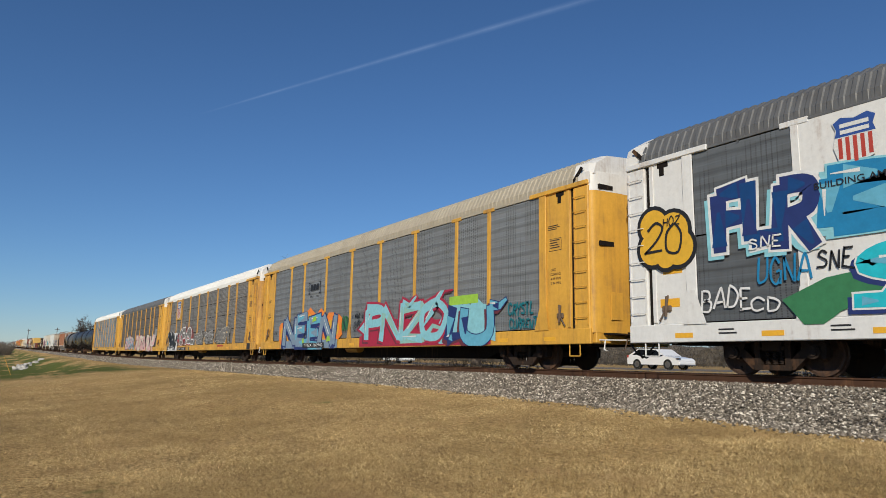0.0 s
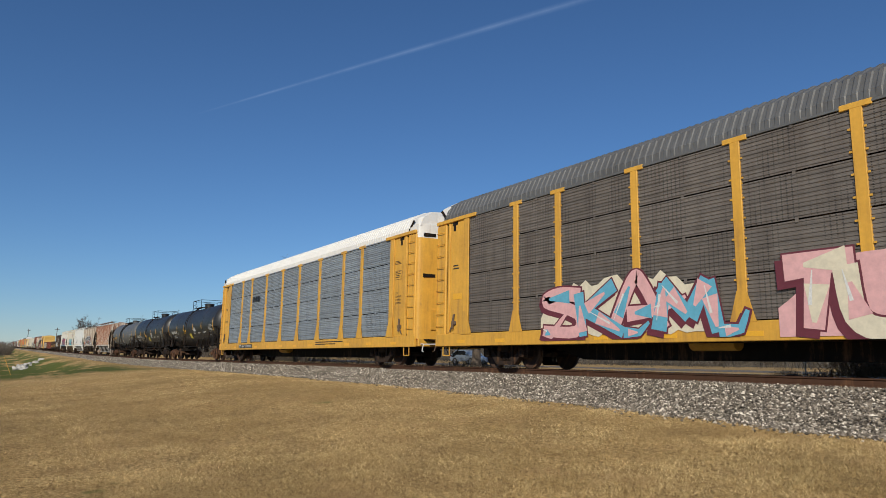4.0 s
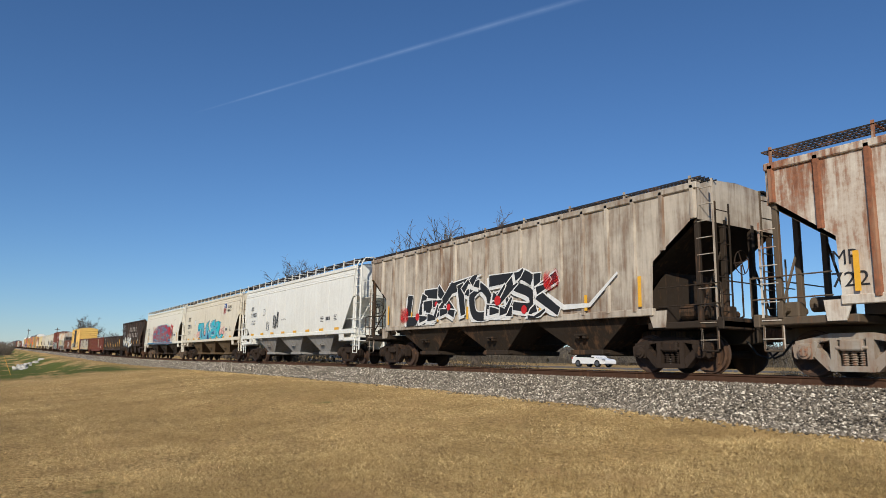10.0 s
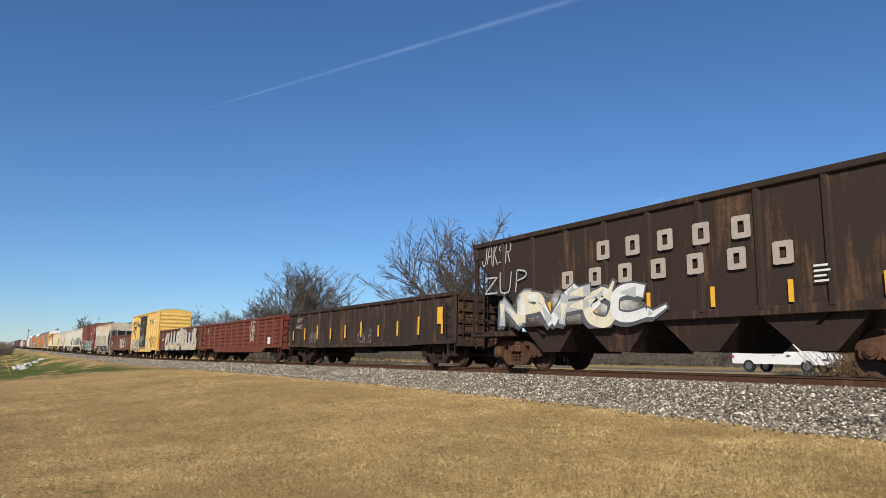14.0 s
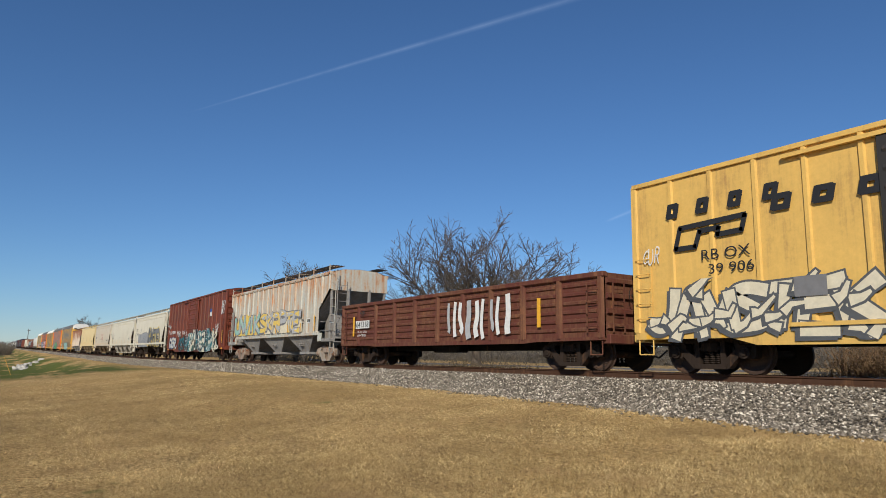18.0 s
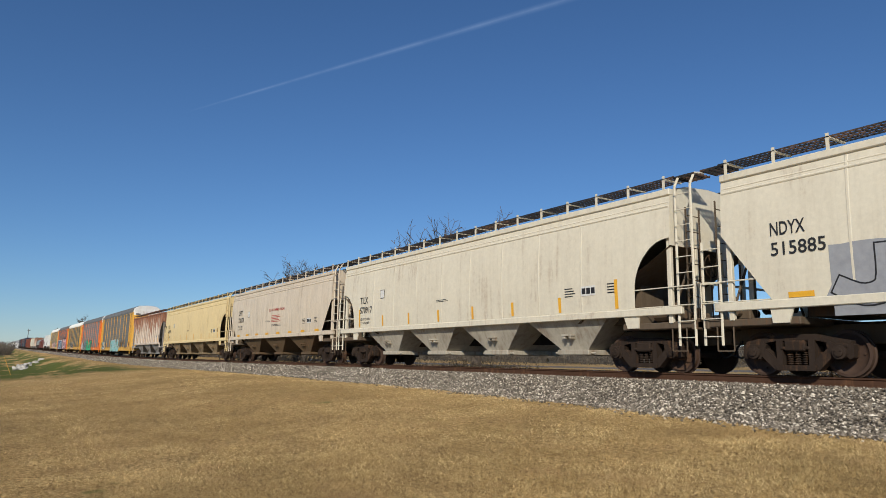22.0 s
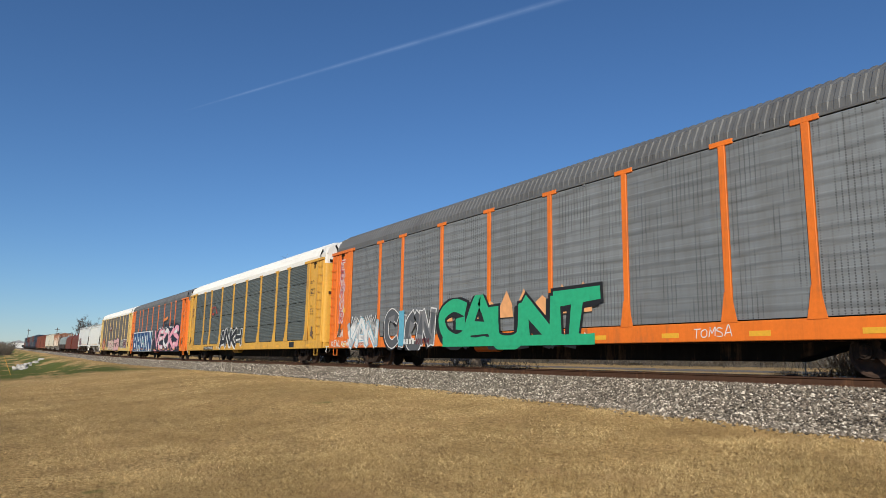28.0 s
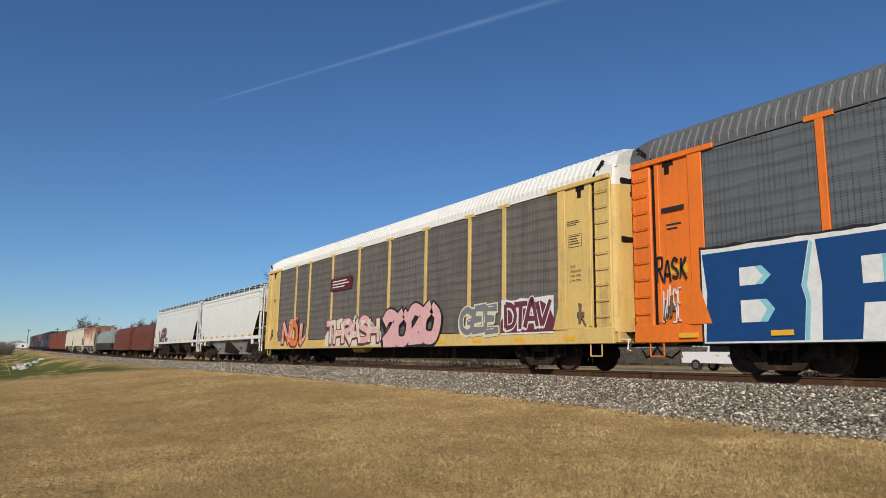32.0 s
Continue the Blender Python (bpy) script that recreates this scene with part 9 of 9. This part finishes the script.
    hopper(-764.5, -782.0, HOP_IVORY, GREY_UNDER, "ivory covered hopper car", "curve", 3, end_paint=SOOT_SHADE_END)


build_hoppers()

BROWN_OPEN = paint("dark_brown_hopper", (0.042, 0.029, 0.023), 0.5, 0.12, 0.65, (0.03, 0.022, 0.018), gloss=0.15)
GON_DARK = paint("dark_brown_gondola", (0.040, 0.029, 0.024), 0.45, 0.2, 0.65, (0.03, 0.022, 0.018), gloss=0.15)
GON_RED = paint("oxide_red_gondola", (0.155, 0.040, 0.026), 0.6, 0.22, 0.65, (0.055, 0.025, 0.018), gloss=0.2)
GON_BROWN = paint("worn_red_brown_gondola", (0.125, 0.042, 0.030), 0.6, 0.35, 0.65, (0.04, 0.02, 0.016), gloss=0.2)
BOX_YELLOW = paint("boxcar_yellow", (0.74, 0.48, 0.12), 0.2, 0.10, 0.55, (0.2, 0.13, 0.06))
BOX_RED = paint("boxcar_oxide_red", (0.19, 0.042, 0.018), 0.72, 0.12, 0.6, (0.045, 0.018, 0.013), 0, 0.5)
FROST = paint("weathered_pale_spray", (0.60, 0.61, 0.56), 0.5, 0.32, 0.6, (0.30, 0.25, 0.19))
FROST_WARM = paint("weathered_cream_spray", (0.62, 0.56, 0.43), 0.5, 0.36, 0.6, (0.30, 0.23, 0.16))
DOOR_BLACK = paint("black_boxcar_door", (0.035, 0.033, 0.032), 0.3, 0.05, 0.55)


def build_low_cars():
    c, h, sk = open_hopper(-268.4, -283.1, BROWN_OPEN, "dark brown ribbed open hopper car with faded white letters")
    pale = spray("faded_white", (0.42, 0.36, 0.31))
    blocks(c, 5, -h + 5.75, 2.94, 5.0, 0.40, pale, flat(-1.572), solid=0.30, edge=0.085)
    blocks(c, 7, -h + 4.4, 2.28, 7.3, 0.38, pale, flat(-1.572), solid=0.28, edge=0.085)
    backdrop(c, 203, -h + 1.45, -h + 7.5, 1.22, 2.2, mist("chalk", (0.62, 0.61, 0.58), 0.8), flat(-1.572), 0.10, 0.001)
    mural(c, 201, -h + 1.6, -h + 7.2, 1.25, 2.15, flat(-1.575), "NPVFOC", [sp["silver"], sp["cream"], sp["white"]], sp["slate_dark"], None, 0.9, stroke=0.06, fat=1.1, shiny=False)
    scrawl(c, 202, -h + 0.4, 3.3, 1.4, 0.7, sp["silver"], sk, 5, 0.04)
    script(c, "ZUP", -h + 0.7, 2.3, 2.2, 0.6, sp["silver"], flat(-1.576), 0.05, 3)
    bars(c, h - 3.3, 1.75, 0.32, 0.4, WHITE_MARK, flat(-1.576), 4)
    c, h, sk = gondola(-284.2, -300.3, GON_DARK, "long dark brown gondola car with yellow reflectors", posts=13)
    for i in range(10):
        x = -h + 0.8 + i * (2 * h - 1.6) / 9
        part("reflector", Shape().box(x - 0.06, x + 0.06, -1.552, -1.546, 1.15, 1.62 + 0.1 * (i % 3)), YELLOW_MARK, c)
    lettering(c, "GNW", -h + 1.3, 2.05, 0.22, pale, sk, 0.7, lift=0.09)
    lettering(c, "14017", -h + 1.2, 1.72, 0.22, pale, sk, 0.85, lift=0.09)
    patch(c, h - 1.1, h - 0.75, 1.5, 2.1, YELLOW_MARK, flat(-1.55), "placard")
    scrawl(c, 211, -h + 8.3, 0.95, 1.3, 0.5, sp["lilac_grey"], sk, 5, 0.02)
    scrawl(c, 212, -h + 2.6, 1.0, 1.0, 0.45, sp["lilac_grey"], sk, 5, 0.018)
    c, h, sk = gondola(-301.4, -318.3, GON_RED, "oxide red gondola car with pressed panels and white tags", posts=13, pressed=True, deep_sill=True)
    scrawl(c, 213, 2.6, 1.2, 1.0, 1.2, sp["cream"], flat(-1.51), 4, 0.05)
    bars(c, -h + 1.0, 1.9, 0.6, 0.35, WHITE_MARK, flat(-1.51), 2)
    patch(c, h - 2.3, h - 1.8, 1.0, 1.4, WHITE_MARK, flat(-1.51), "placard")
    c, h, sk = gondola(-319.4, -335.3, GON_BROWN, "worn red-brown gondola covered in pale graffiti", posts=11, pressed=True, z_top=2.5)
    backdrop(c, 222, -h + 3.2, h - 1.1, 0.86, 1.55, mist("pale_wash", (0.50, 0.47, 0.43), 0.85), flat(-1.55), 0.12, 0.002, square=True)
    mural(c, 221, -h + 3.3, h - 1.2, 0.90, 2.34, flat(-1.555), "OUUUERBLUS", [FROST, FROST_WARM], sp["slate_dark"], None, 0.2, None, stroke=0.07, fat=1.5, shiny=False)
    for k in range(7):
        for z in (0.88, 1.12):
            part("reflector", Shape().box(-h + 3.6 + k * 1.75, -h + 3.95 + k * 1.75, -1.60, -1.594, z, z + 0.09), YELLOW_MARK, c)
    lettering(c, "MP", -h + 1.6, 2.0, 0.26, pale, flat(-1.56), 0.5)
    lettering(c, "641780", -h + 1.5, 1.6, 0.26, WHITE_MARK, flat(-1.565), 1.0)
    c, h, sk = boxcar(-336.4, -351.8, BOX_YELLOW, DOOR_BLACK, "yellow boxcar with a black sliding door and graffiti", ribs=15, door=(-1.9, 1.25), truck="dark")
    blocks(c, 4, -h + 1.1, 3.66, 3.3, 0.26, BLACK_MARK, flat(-1.556), 0.06, solid=0.24, edge=0.075)
    blocks(c, 3, -h + 3.75, 3.40, 2.6, 0.26, BLACK_MARK, flat(-1.556), 0.06, solid=0.32, edge=0.085)
    for a, w in (((-h + 1.28, 2.86), (-h + 1.42, 3.34)), ((-h + 1.42, 3.34), (-h + 3.1, 3.40)), ((-h + 3.1, 3.40), (-h + 3.0, 3.08)), ((-h + 3.0, 3.08), (-h + 2.4, 3.06)), ((-h + 2.4, 3.06), (-h + 2.45, 3.22)), ((-h + 2.45, 3.22), (-h + 1.95, 3.20)), ((-h + 1.95, 3.20), (-h + 1.82, 2.86)), ((-h + 1.82, 2.86), (-h + 1.28, 2.86))):
        o = Shape()
        ribbon(o, [a, w], 0.06, flat(-1.556), 0.002, 2.5, 3.6, 0.03, 0.0)
        part("brand_mark", o, BLACK_MARK, c)
    lettering(c, "next", 3.3, 3.72, 0.2, BLACK_MARK, flat(-1.553), 0.55, 0.01, 0.15)
    lettering(c, "load", 3.4, 3.47, 0.2, BLACK_MARK, flat(-1.553), 0.52, 0.01, 0.15)
    lettering(c, "any", 5.0, 3.72, 0.2, BLACK_MARK, flat(-1.553), 0.45, 0.01, 0.15)
    lettering(c, "road", 5.0, 3.47, 0.2, BLACK_MARK, flat(-1.553), 0.52, 0.01, 0.15)
    lettering(c, "X", 4.15, 3.4, 0.58, BLUE_MARK, flat(-1.553), 0.6, 0.03)
    lettering(c, "X", 4.18, 3.43, 0.52, WHITE_MARK, flat(-1.557), 0.54, 0.0)
    lettering(c, "RB OX", -h + 1.98, 2.52, 0.24, BLACK_MARK, flat(-1.553), 1.2)
    lettering(c, "39 906", -h + 2.15, 2.2, 0.22, BLACK_MARK, flat(-1.553), 1.1)
    mural(c, 231, -h + 0.5, -2.0, 0.84, 1.86, flat(-1.555), "JAMSTEK", [sp["cream"]], sp["slate_dark"], None, 1.1, sp["slate_dark"], stroke=0.05, fat=1.05, shiny=False)
    patch(c, -h + 4.1, -h + 4.75, 1.55, 1.95, sp["grey"], flat(-1.60), "patched_plate")
    script(c, "GUR", -h + 0.3, 2.6, 0.5, 0.35, sp["white"], flat(-1.555), 0.03, 2)
    for k, (u0, v0) in enumerate(((0.0, 0.35), (0.75, 0.2), (1.5, 0.3), (2.3, 0.15))):
        x, z, o = h - 3.55 + u0, 0.85 + v0, Shape()
        loop = bend([(x + 0.1, z + 0.1), (x - 0.05, z + 0.75), (x + 0.35, z + 1.05), (x + 0.62, z + 0.6), (x + 0.35, z + 0.05), (x + 0.15, z + 0.55), (x + 0.5, z + 0.95), (x + 0.85, z + 0.9)], 5)
        ribbon(o, loop, 0.045, flat(-1.555), 0.0085 + 0.0005 * k, 0.8, 2.4, 0.0, -0.1)
        part("graffiti_tag", o, sp["black"], c)
    patch(c, h - 3.85, h - 3.5, 1.55, 1.95, BLACK_MARK, flat(-1.553), "placard")
    script(c, "TEKL", h - 1.35, 3.0, 0.9, 0.7, sp["white"], flat(-1.555), 0.035, 12)
    scrawl(c, 233, -1.6, 1.75, 1.6, 0.5, sp["white"], flat(-1.62), 6, 0.03)
    scrawl(c, 236, 0.2, 1.85, 0.9, 0.28, sp["white"], flat(-1.62), 5, 0.03)
    scrawl(c, 237, -1.5, 1.25, 1.5, 0.42, sp["silver"], flat(-1.62), 6, 0.03)
    bars(c, -1.5, 2.95, 0.8, 0.12, WHITE_MARK, flat(-1.62), 2)
    bars(c, -0.4, 3.6, 1.0, 0.09, WHITE_MARK, flat(-1.62), 1)
    patch(c, 0.5, 0.95, 2.3, 2.75, sp["red"], flat(-1.622), "graffiti_patch")
    for k, (x, w, top) in enumerate(((2.15, 0.95, 2.25), (3.85, 0.75, 2.05))):
        backdrop(c, 234 + k, x, x + w, 0.95, top, mist("whitewash", (0.74, 0.72, 0.62), 1.0), flat(-1.555), 0.12, 0.004)
        for q in range(5):
            o = Shape()
            ribbon(o, [(x + 0.12 + q * w / 6, 0.95 + (top - 0.95) * (0.6 + 0.3 * ((q * 3 + k) % 4) / 3)), (x + 0.10 + q * w / 6, 0.82 + 0.1 * (q % 3))], 0.07, flat(-1.555), 0.008 + 0.0005 * q, 0.8, 2.4, 0.0, 0.2)
            part("paint_drip", o, sp["white"], c)
    c, h, sk = gondola(-352.9, -369.1, GON_BROWN, "worn red-brown gondola with pressed panels and white streaked paint", posts=11, pressed=True, truck="dark", z_top=2.48)
    patch(c, -h + 1.55, -h + 2.85, 1.52, 1.85, WHITE_MARK, flat(-1.55), "number_patch")
    lettering(c, "641318", -h + 1.62, 1.57, 0.24, BLACK_MARK, flat(-1.556), 1.15, 0.01)
    lettering(c, "MP", -h + 1.9, 2.02, 0.24, BLACK_MARK, flat(-1.55), 0.5)
    lettering(c, "LD LMT 177200", -h + 1.75, 1.32, 0.10, WHITE_MARK, flat(-1.55), 0.9)
    lettering(c, "LT WT 85800", -h + 1.75, 1.17, 0.10, WHITE_MARK, flat(-1.55), 0.8)
    rng = random.Random(241)
    for k in range(9):
        x, o = 0.8 + 0.42 * k + rng.uniform(-0.1, 0.1), Shape()
        ribbon(o, bend([(x, 2.3 - rng.uniform(0, 0.15)), (x + rng.uniform(-0.08, 0.08), 1.7), (x + rng.uniform(-0.1, 0.1), 1.3), (x, 0.92 + rng.uniform(0, 0.35))]), rng.uniform(0.12, 0.28), flat(-1.55), 0.004 + 0.0008 * k, 0.85, 2.4, 0.0, 0.1)
        part("paint_drip", o, sp["white"] if k % 3 else sp["silver"], c)
    for x in (-h + 1.35, 5.6):
        patch(c, x - 0.08, x + 0.08, 1.2, 2.05, YELLOW_MARK, flat(-1.55), "reflector_strip")
    c, h, sk = boxcar(-388.4, -407.0, BOX_RED, BOX_RED, "oxide red boxcar with colourful graffiti along its lower side", z_top=4.88, ribs=17, door=(-1.7, 1.6), truck="dark")
    mural(c, 251, -1.6, h - 1.5, 0.72, 2.08, flat(-1.64), "WEMARSEWK", [sp["black"], sp["teal"], sp["cream"]], sp["white"], sp["pine"], 1.4, sp["black"], stroke=0.025, fat=1.15)
    mural(c, 252, -4.4, -1.6, 0.78, 1.75, flat(-1.56), "OKENS", [sp["black"], sp["teal"]], sp["teal"], None, 1.3, stroke=0.025)
    mural(c, 253, -h + 1.2, -h + 3.6, 1.0, 1.8, flat(-1.555), "DER", [sp["silver"], sp["cream"]], sp["blue"], None, 0.8)
    lettering(c, "MP", -h + 0.85, 2.62, 0.26, WHITE_MARK, flat(-1.553), 0.6, 0.012)
    lettering(c, "260889", -h + 0.9, 2.16, 0.28, WHITE_MARK, flat(-1.553), 2.4, 0.012, gap=1.5)
    scrawl(c, 261, -h + 0.15, 2.7, 0.65, 0.3, sp["white"], flat(-1.553), 4, 0.03)
    scrawl(c, 262, -h + 0.15, 2.3, 0.6, 0.25, sp["white"], flat(-1.553), 4, 0.03)
    scrawl(c, 263, -h + 3.9, 2.0, 1.2, 0.35, sp["white"], flat(-1.553), 5, 0.035)
    scrawl(c, 254, h - 1.0, 3.3, 0.7, 0.9, sp["white"], flat(-1.553), 4, 0.06)
    scrawl(c, 255, h - 2.3, 2.0, 0.8, 0.5, sp["white"], flat(-1.553), 4, 0.04)
    for i in range(4):
        scrawl(c, 256 + i, -h + 4.2 + i * 1.5, 1.9 + 0.1 * (i % 2), 1.1, 0.35, sp["white"], flat(-1.553), 5, 0.035)
    patch(c, h - 4.1, h - 3.55, 3.2, 3.75, WHITE_MARK, flat(-1.553), "badge_panel")
    patch(c, h - 4.1, h - 3.55, 3.52, 3.75, BLUE_MARK, flat(-1.557), "badge_panel")
    patch(c, h - 0.55, h - 0.42, 1.2, 2.1, YELLOW_MARK, flat(-1.553), "reflector_strip")
    coil_car(-679.0, -691.9, GON_RED, GON_RED, "red coil car with rounded steel covers")
    coil_car(-693.4, -706.3, GON_RED, GON_RED, "red coil car with rounded steel covers")
    coil_car(-707.8, -725.5, paint("grey_green_hood", (0.30, 0.34, 0.33), 0.3, 0.1), GON_DARK, "grey-green coil car with rounded steel covers")
    for i, (a, b) in enumerate(((-783.5, -800.0), (-801.5, -818.0), (-819.5, -836.5))):
        boxcar(a, b, BOX_RED, BOX_RED, "oxide red boxcar far along the train", z_top=4.85)
    blue = paint("dark_blue_container", (0.018, 0.035, 0.07), 0.4, 0.05)
    red = paint("maroon_container", (0.12, 0.03, 0.025), 0.4, 0.05)
    grey = paint("dark_grey_container", (0.11, 0.11, 0.115), 0.4, 0.05)
    x = -838.0
    for lo, hi in ((red, blue), (blue, blue), (grey, red), (blue, grey), (red, red), (blue, red), (grey, blue), (red, grey)):
        container_car(x, x - 17.5, lo, hi, "well car with stacked steel containers")
        x -= 19.0


build_low_cars()


# ---- road traffic beyond the line ----
TRAFFIC = []


NEAR_LANE, FAR_LANE = 25.0, 37.0


def vehicle(kind, colour, label, t_mid, x_mid, lane):
    """A car or pickup that passes x_mid at t_mid, driving towards +x."""
    v = thing(kind, label, "car" if kind == "car" else "pickup truck", "vehicles on the road")
    if kind == "car":
        side = [(-2.25, 0.35), (2.25, 0.32), (2.28, 0.62), (2.1, 0.78), (1.15, 0.92), (0.35, 1.42), (-1.2, 1.46), (-1.95, 1.05), (-2.25, 0.95)]
        glass = [(1.02, 0.94), (0.32, 1.36), (-1.15, 1.40), (-1.75, 1.02)]
        w, ax = 0.88, 1.35
    else:
        side = [(-2.9, 0.5), (2.85, 0.45), (2.9, 0.85), (2.75, 1.12), (1.55, 1.2), (0.95, 1.85), (-0.75, 1.88), (-0.9, 1.22), (-2.85, 1.22), (-2.92, 0.8)]
        glass = [(1.42, 1.2), (0.9, 1.78), (-0.68, 1.80), (-0.72, 1.22)]
        w, ax = 0.98, 1.8
    body = part("body", Shape().prism(side, "y", -w, w), colour, v)
    part("side_window", Shape().prism(glass, "y", -w - 0.008, -w - 0.003), GLASS, v)
    front = [p for p in glass[:2]]
    part("windscreen", Shape().add([(front[0][0] + 0.10, -w + 0.1, front[0][1]), (front[0][0] + 0.10, w - 0.1, front[0][1]), (front[1][0] + 0.06, w - 0.15, front[1][1] + 0.02), (front[1][0] + 0.06, -w + 0.15, front[1][1] + 0.02)], [(0, 1, 2, 3)]), GLASS, v)
    for x in (-ax, ax):
        for y in (-w + 0.1, w - 0.1):
            t = part("wheel", Shape().cyl((x, y - 0.12, 0.36), (x, y + 0.12, 0.36), 0.36, 18), RUBBER, v)
            part("rim", Shape().cyl((x, y - 0.125, 0.36), (x, y - 0.10, 0.36), 0.22, 14), CHROME, t)
    part("door_handle", Shape().box(-0.25, -0.05, -w - 0.02, -w, 0.98, 1.02), CHROME, v)
    part("mirror", Shape().box(0.75, 0.95, -w - 0.2, -w, 1.0, 1.16, 0.03), colour, v)
    part("tail_light", Shape().box(side[-1][0] - 0.02, side[-1][0] + 0.14, -w - 0.006, -w + 0.1, 0.82, 1.0), RED_MARK, v)
    part("headlight", Shape().box(side[2][0] - 0.22, side[2][0] + 0.005, -w - 0.006, -w + 0.2, 0.68, 0.80), CHROME, v)
    part("bumper", Shape().box(side[1][0] - 0.1, side[1][0] + 0.08, -w + 0.05, w - 0.05, 0.35, 0.55, 0.03), CHROME if kind != "car" else colour, v)
    TRAFFIC.append((v, t_mid, x_mid, lane))


CAR_WHITE = plain("white_car_paint", (0.78, 0.78, 0.78), 0.25, 0, 3, 0.97)
CAR_SILVER = plain("silver_blue_car_paint", (0.28, 0.33, 0.40), 0.25, 0.4, 3, 0.95)
CAR_BLACK = plain("dark_car_paint", (0.03, 0.035, 0.05), 0.2, 0.2, 3, 0.95)
vehicle("car", CAR_WHITE, "white sedan driving along the road", 0.0, -32.8, NEAR_LANE)
vehicle("pickup_truck", CAR_WHITE, "white pickup truck driving along the road", 1.0, -30.5, NEAR_LANE)
vehicle("car", CAR_WHITE, "white sedan driving along the road", 2.5, -32.0, NEAR_LANE)
vehicle("car", CAR_SILVER, "silver-blue sedan driving along the road", 5.5, -33.0, NEAR_LANE)
vehicle("car", CAR_WHITE, "white sedan driving along the road", 10.4, -45.0, FAR_LANE)
vehicle("pickup_truck", CAR_WHITE, "white pickup truck driving along the road", 14.0, -23.5, NEAR_LANE)
vehicle("car", CAR_SILVER, "silver-blue sedan driving along the road", 21.4, -26.4, NEAR_LANE)
vehicle("car", CAR_BLACK, "dark sedan driving along the road", 29.95, -26.0, NEAR_LANE)
vehicle("pickup_truck", CAR_WHITE, "white pickup truck driving along the road", 31.6, -33.5, NEAR_LANE)


# ---- what moves ----
def motions():
    times = [float(t) for t in range(33)]
    for car, place in CARS:
        rows = []
        for t in times:
            x = place + SPEED * t
            za, zb = track_z(x - 6), track_z(x + 6)
            rows.append((t, pose(x, 0, (za + zb) / 2, 0, math.degrees(math.atan2(za - zb, 12)), 0)))
        walk(car, rows)
    turn = math.degrees(SPEED / FPS / WHEEL_R)
    places = {car: place for car, place in CARS}
    for wheel, car, at, a in SPINNERS:
        t0 = max(0.0, (-46 - places[car] - at) / SPEED)
        t1 = min(SECONDS, (1.0 - places[car] - at) / SPEED)
        if t1 <= t0:
            continue
        f0, f1 = math.ceil(t0 * FPS), math.floor(t1 * FPS)
        rows = [(f / FPS, pose(a, 0, WHEEL_R, 0, (f - f0) * turn % 360, 0)) for f in range(f0, f1 + 1)]
        if f0 > 0:
            rows.insert(0, (0.0, pose(a, 0, WHEEL_R)))
        if f1 < SECONDS * FPS:
            rows.append((SECONDS, rows[-1][1]))
        if len(rows) > 1:
            walk(wheel, rows)
    for v, tm, xm, lane in TRAFFIC:
        rows = []
        for t in times[::2]:
            x = xm + 15.5 * (t - tm)
            rows.append((t, pose(x, lane, ROAD_Z + track_z(x))))
        walk(v, rows)
    a, b = sky_point(1058, 0, 3000), sky_point(995, 0, 3000)
    drift = (b - a) * 0.55 + (sky_point(355, 190, 3000) - sky_point(352, 203, 3000)) * 0.45
    for o, k in ((contrail, 1.0), (small_streak, 0.25)):
        m = o.location.copy()
        walk(o, [(0.0, Matrix.Translation(m)), (SECONDS, Matrix.Translation(m + drift * k))])


motions()
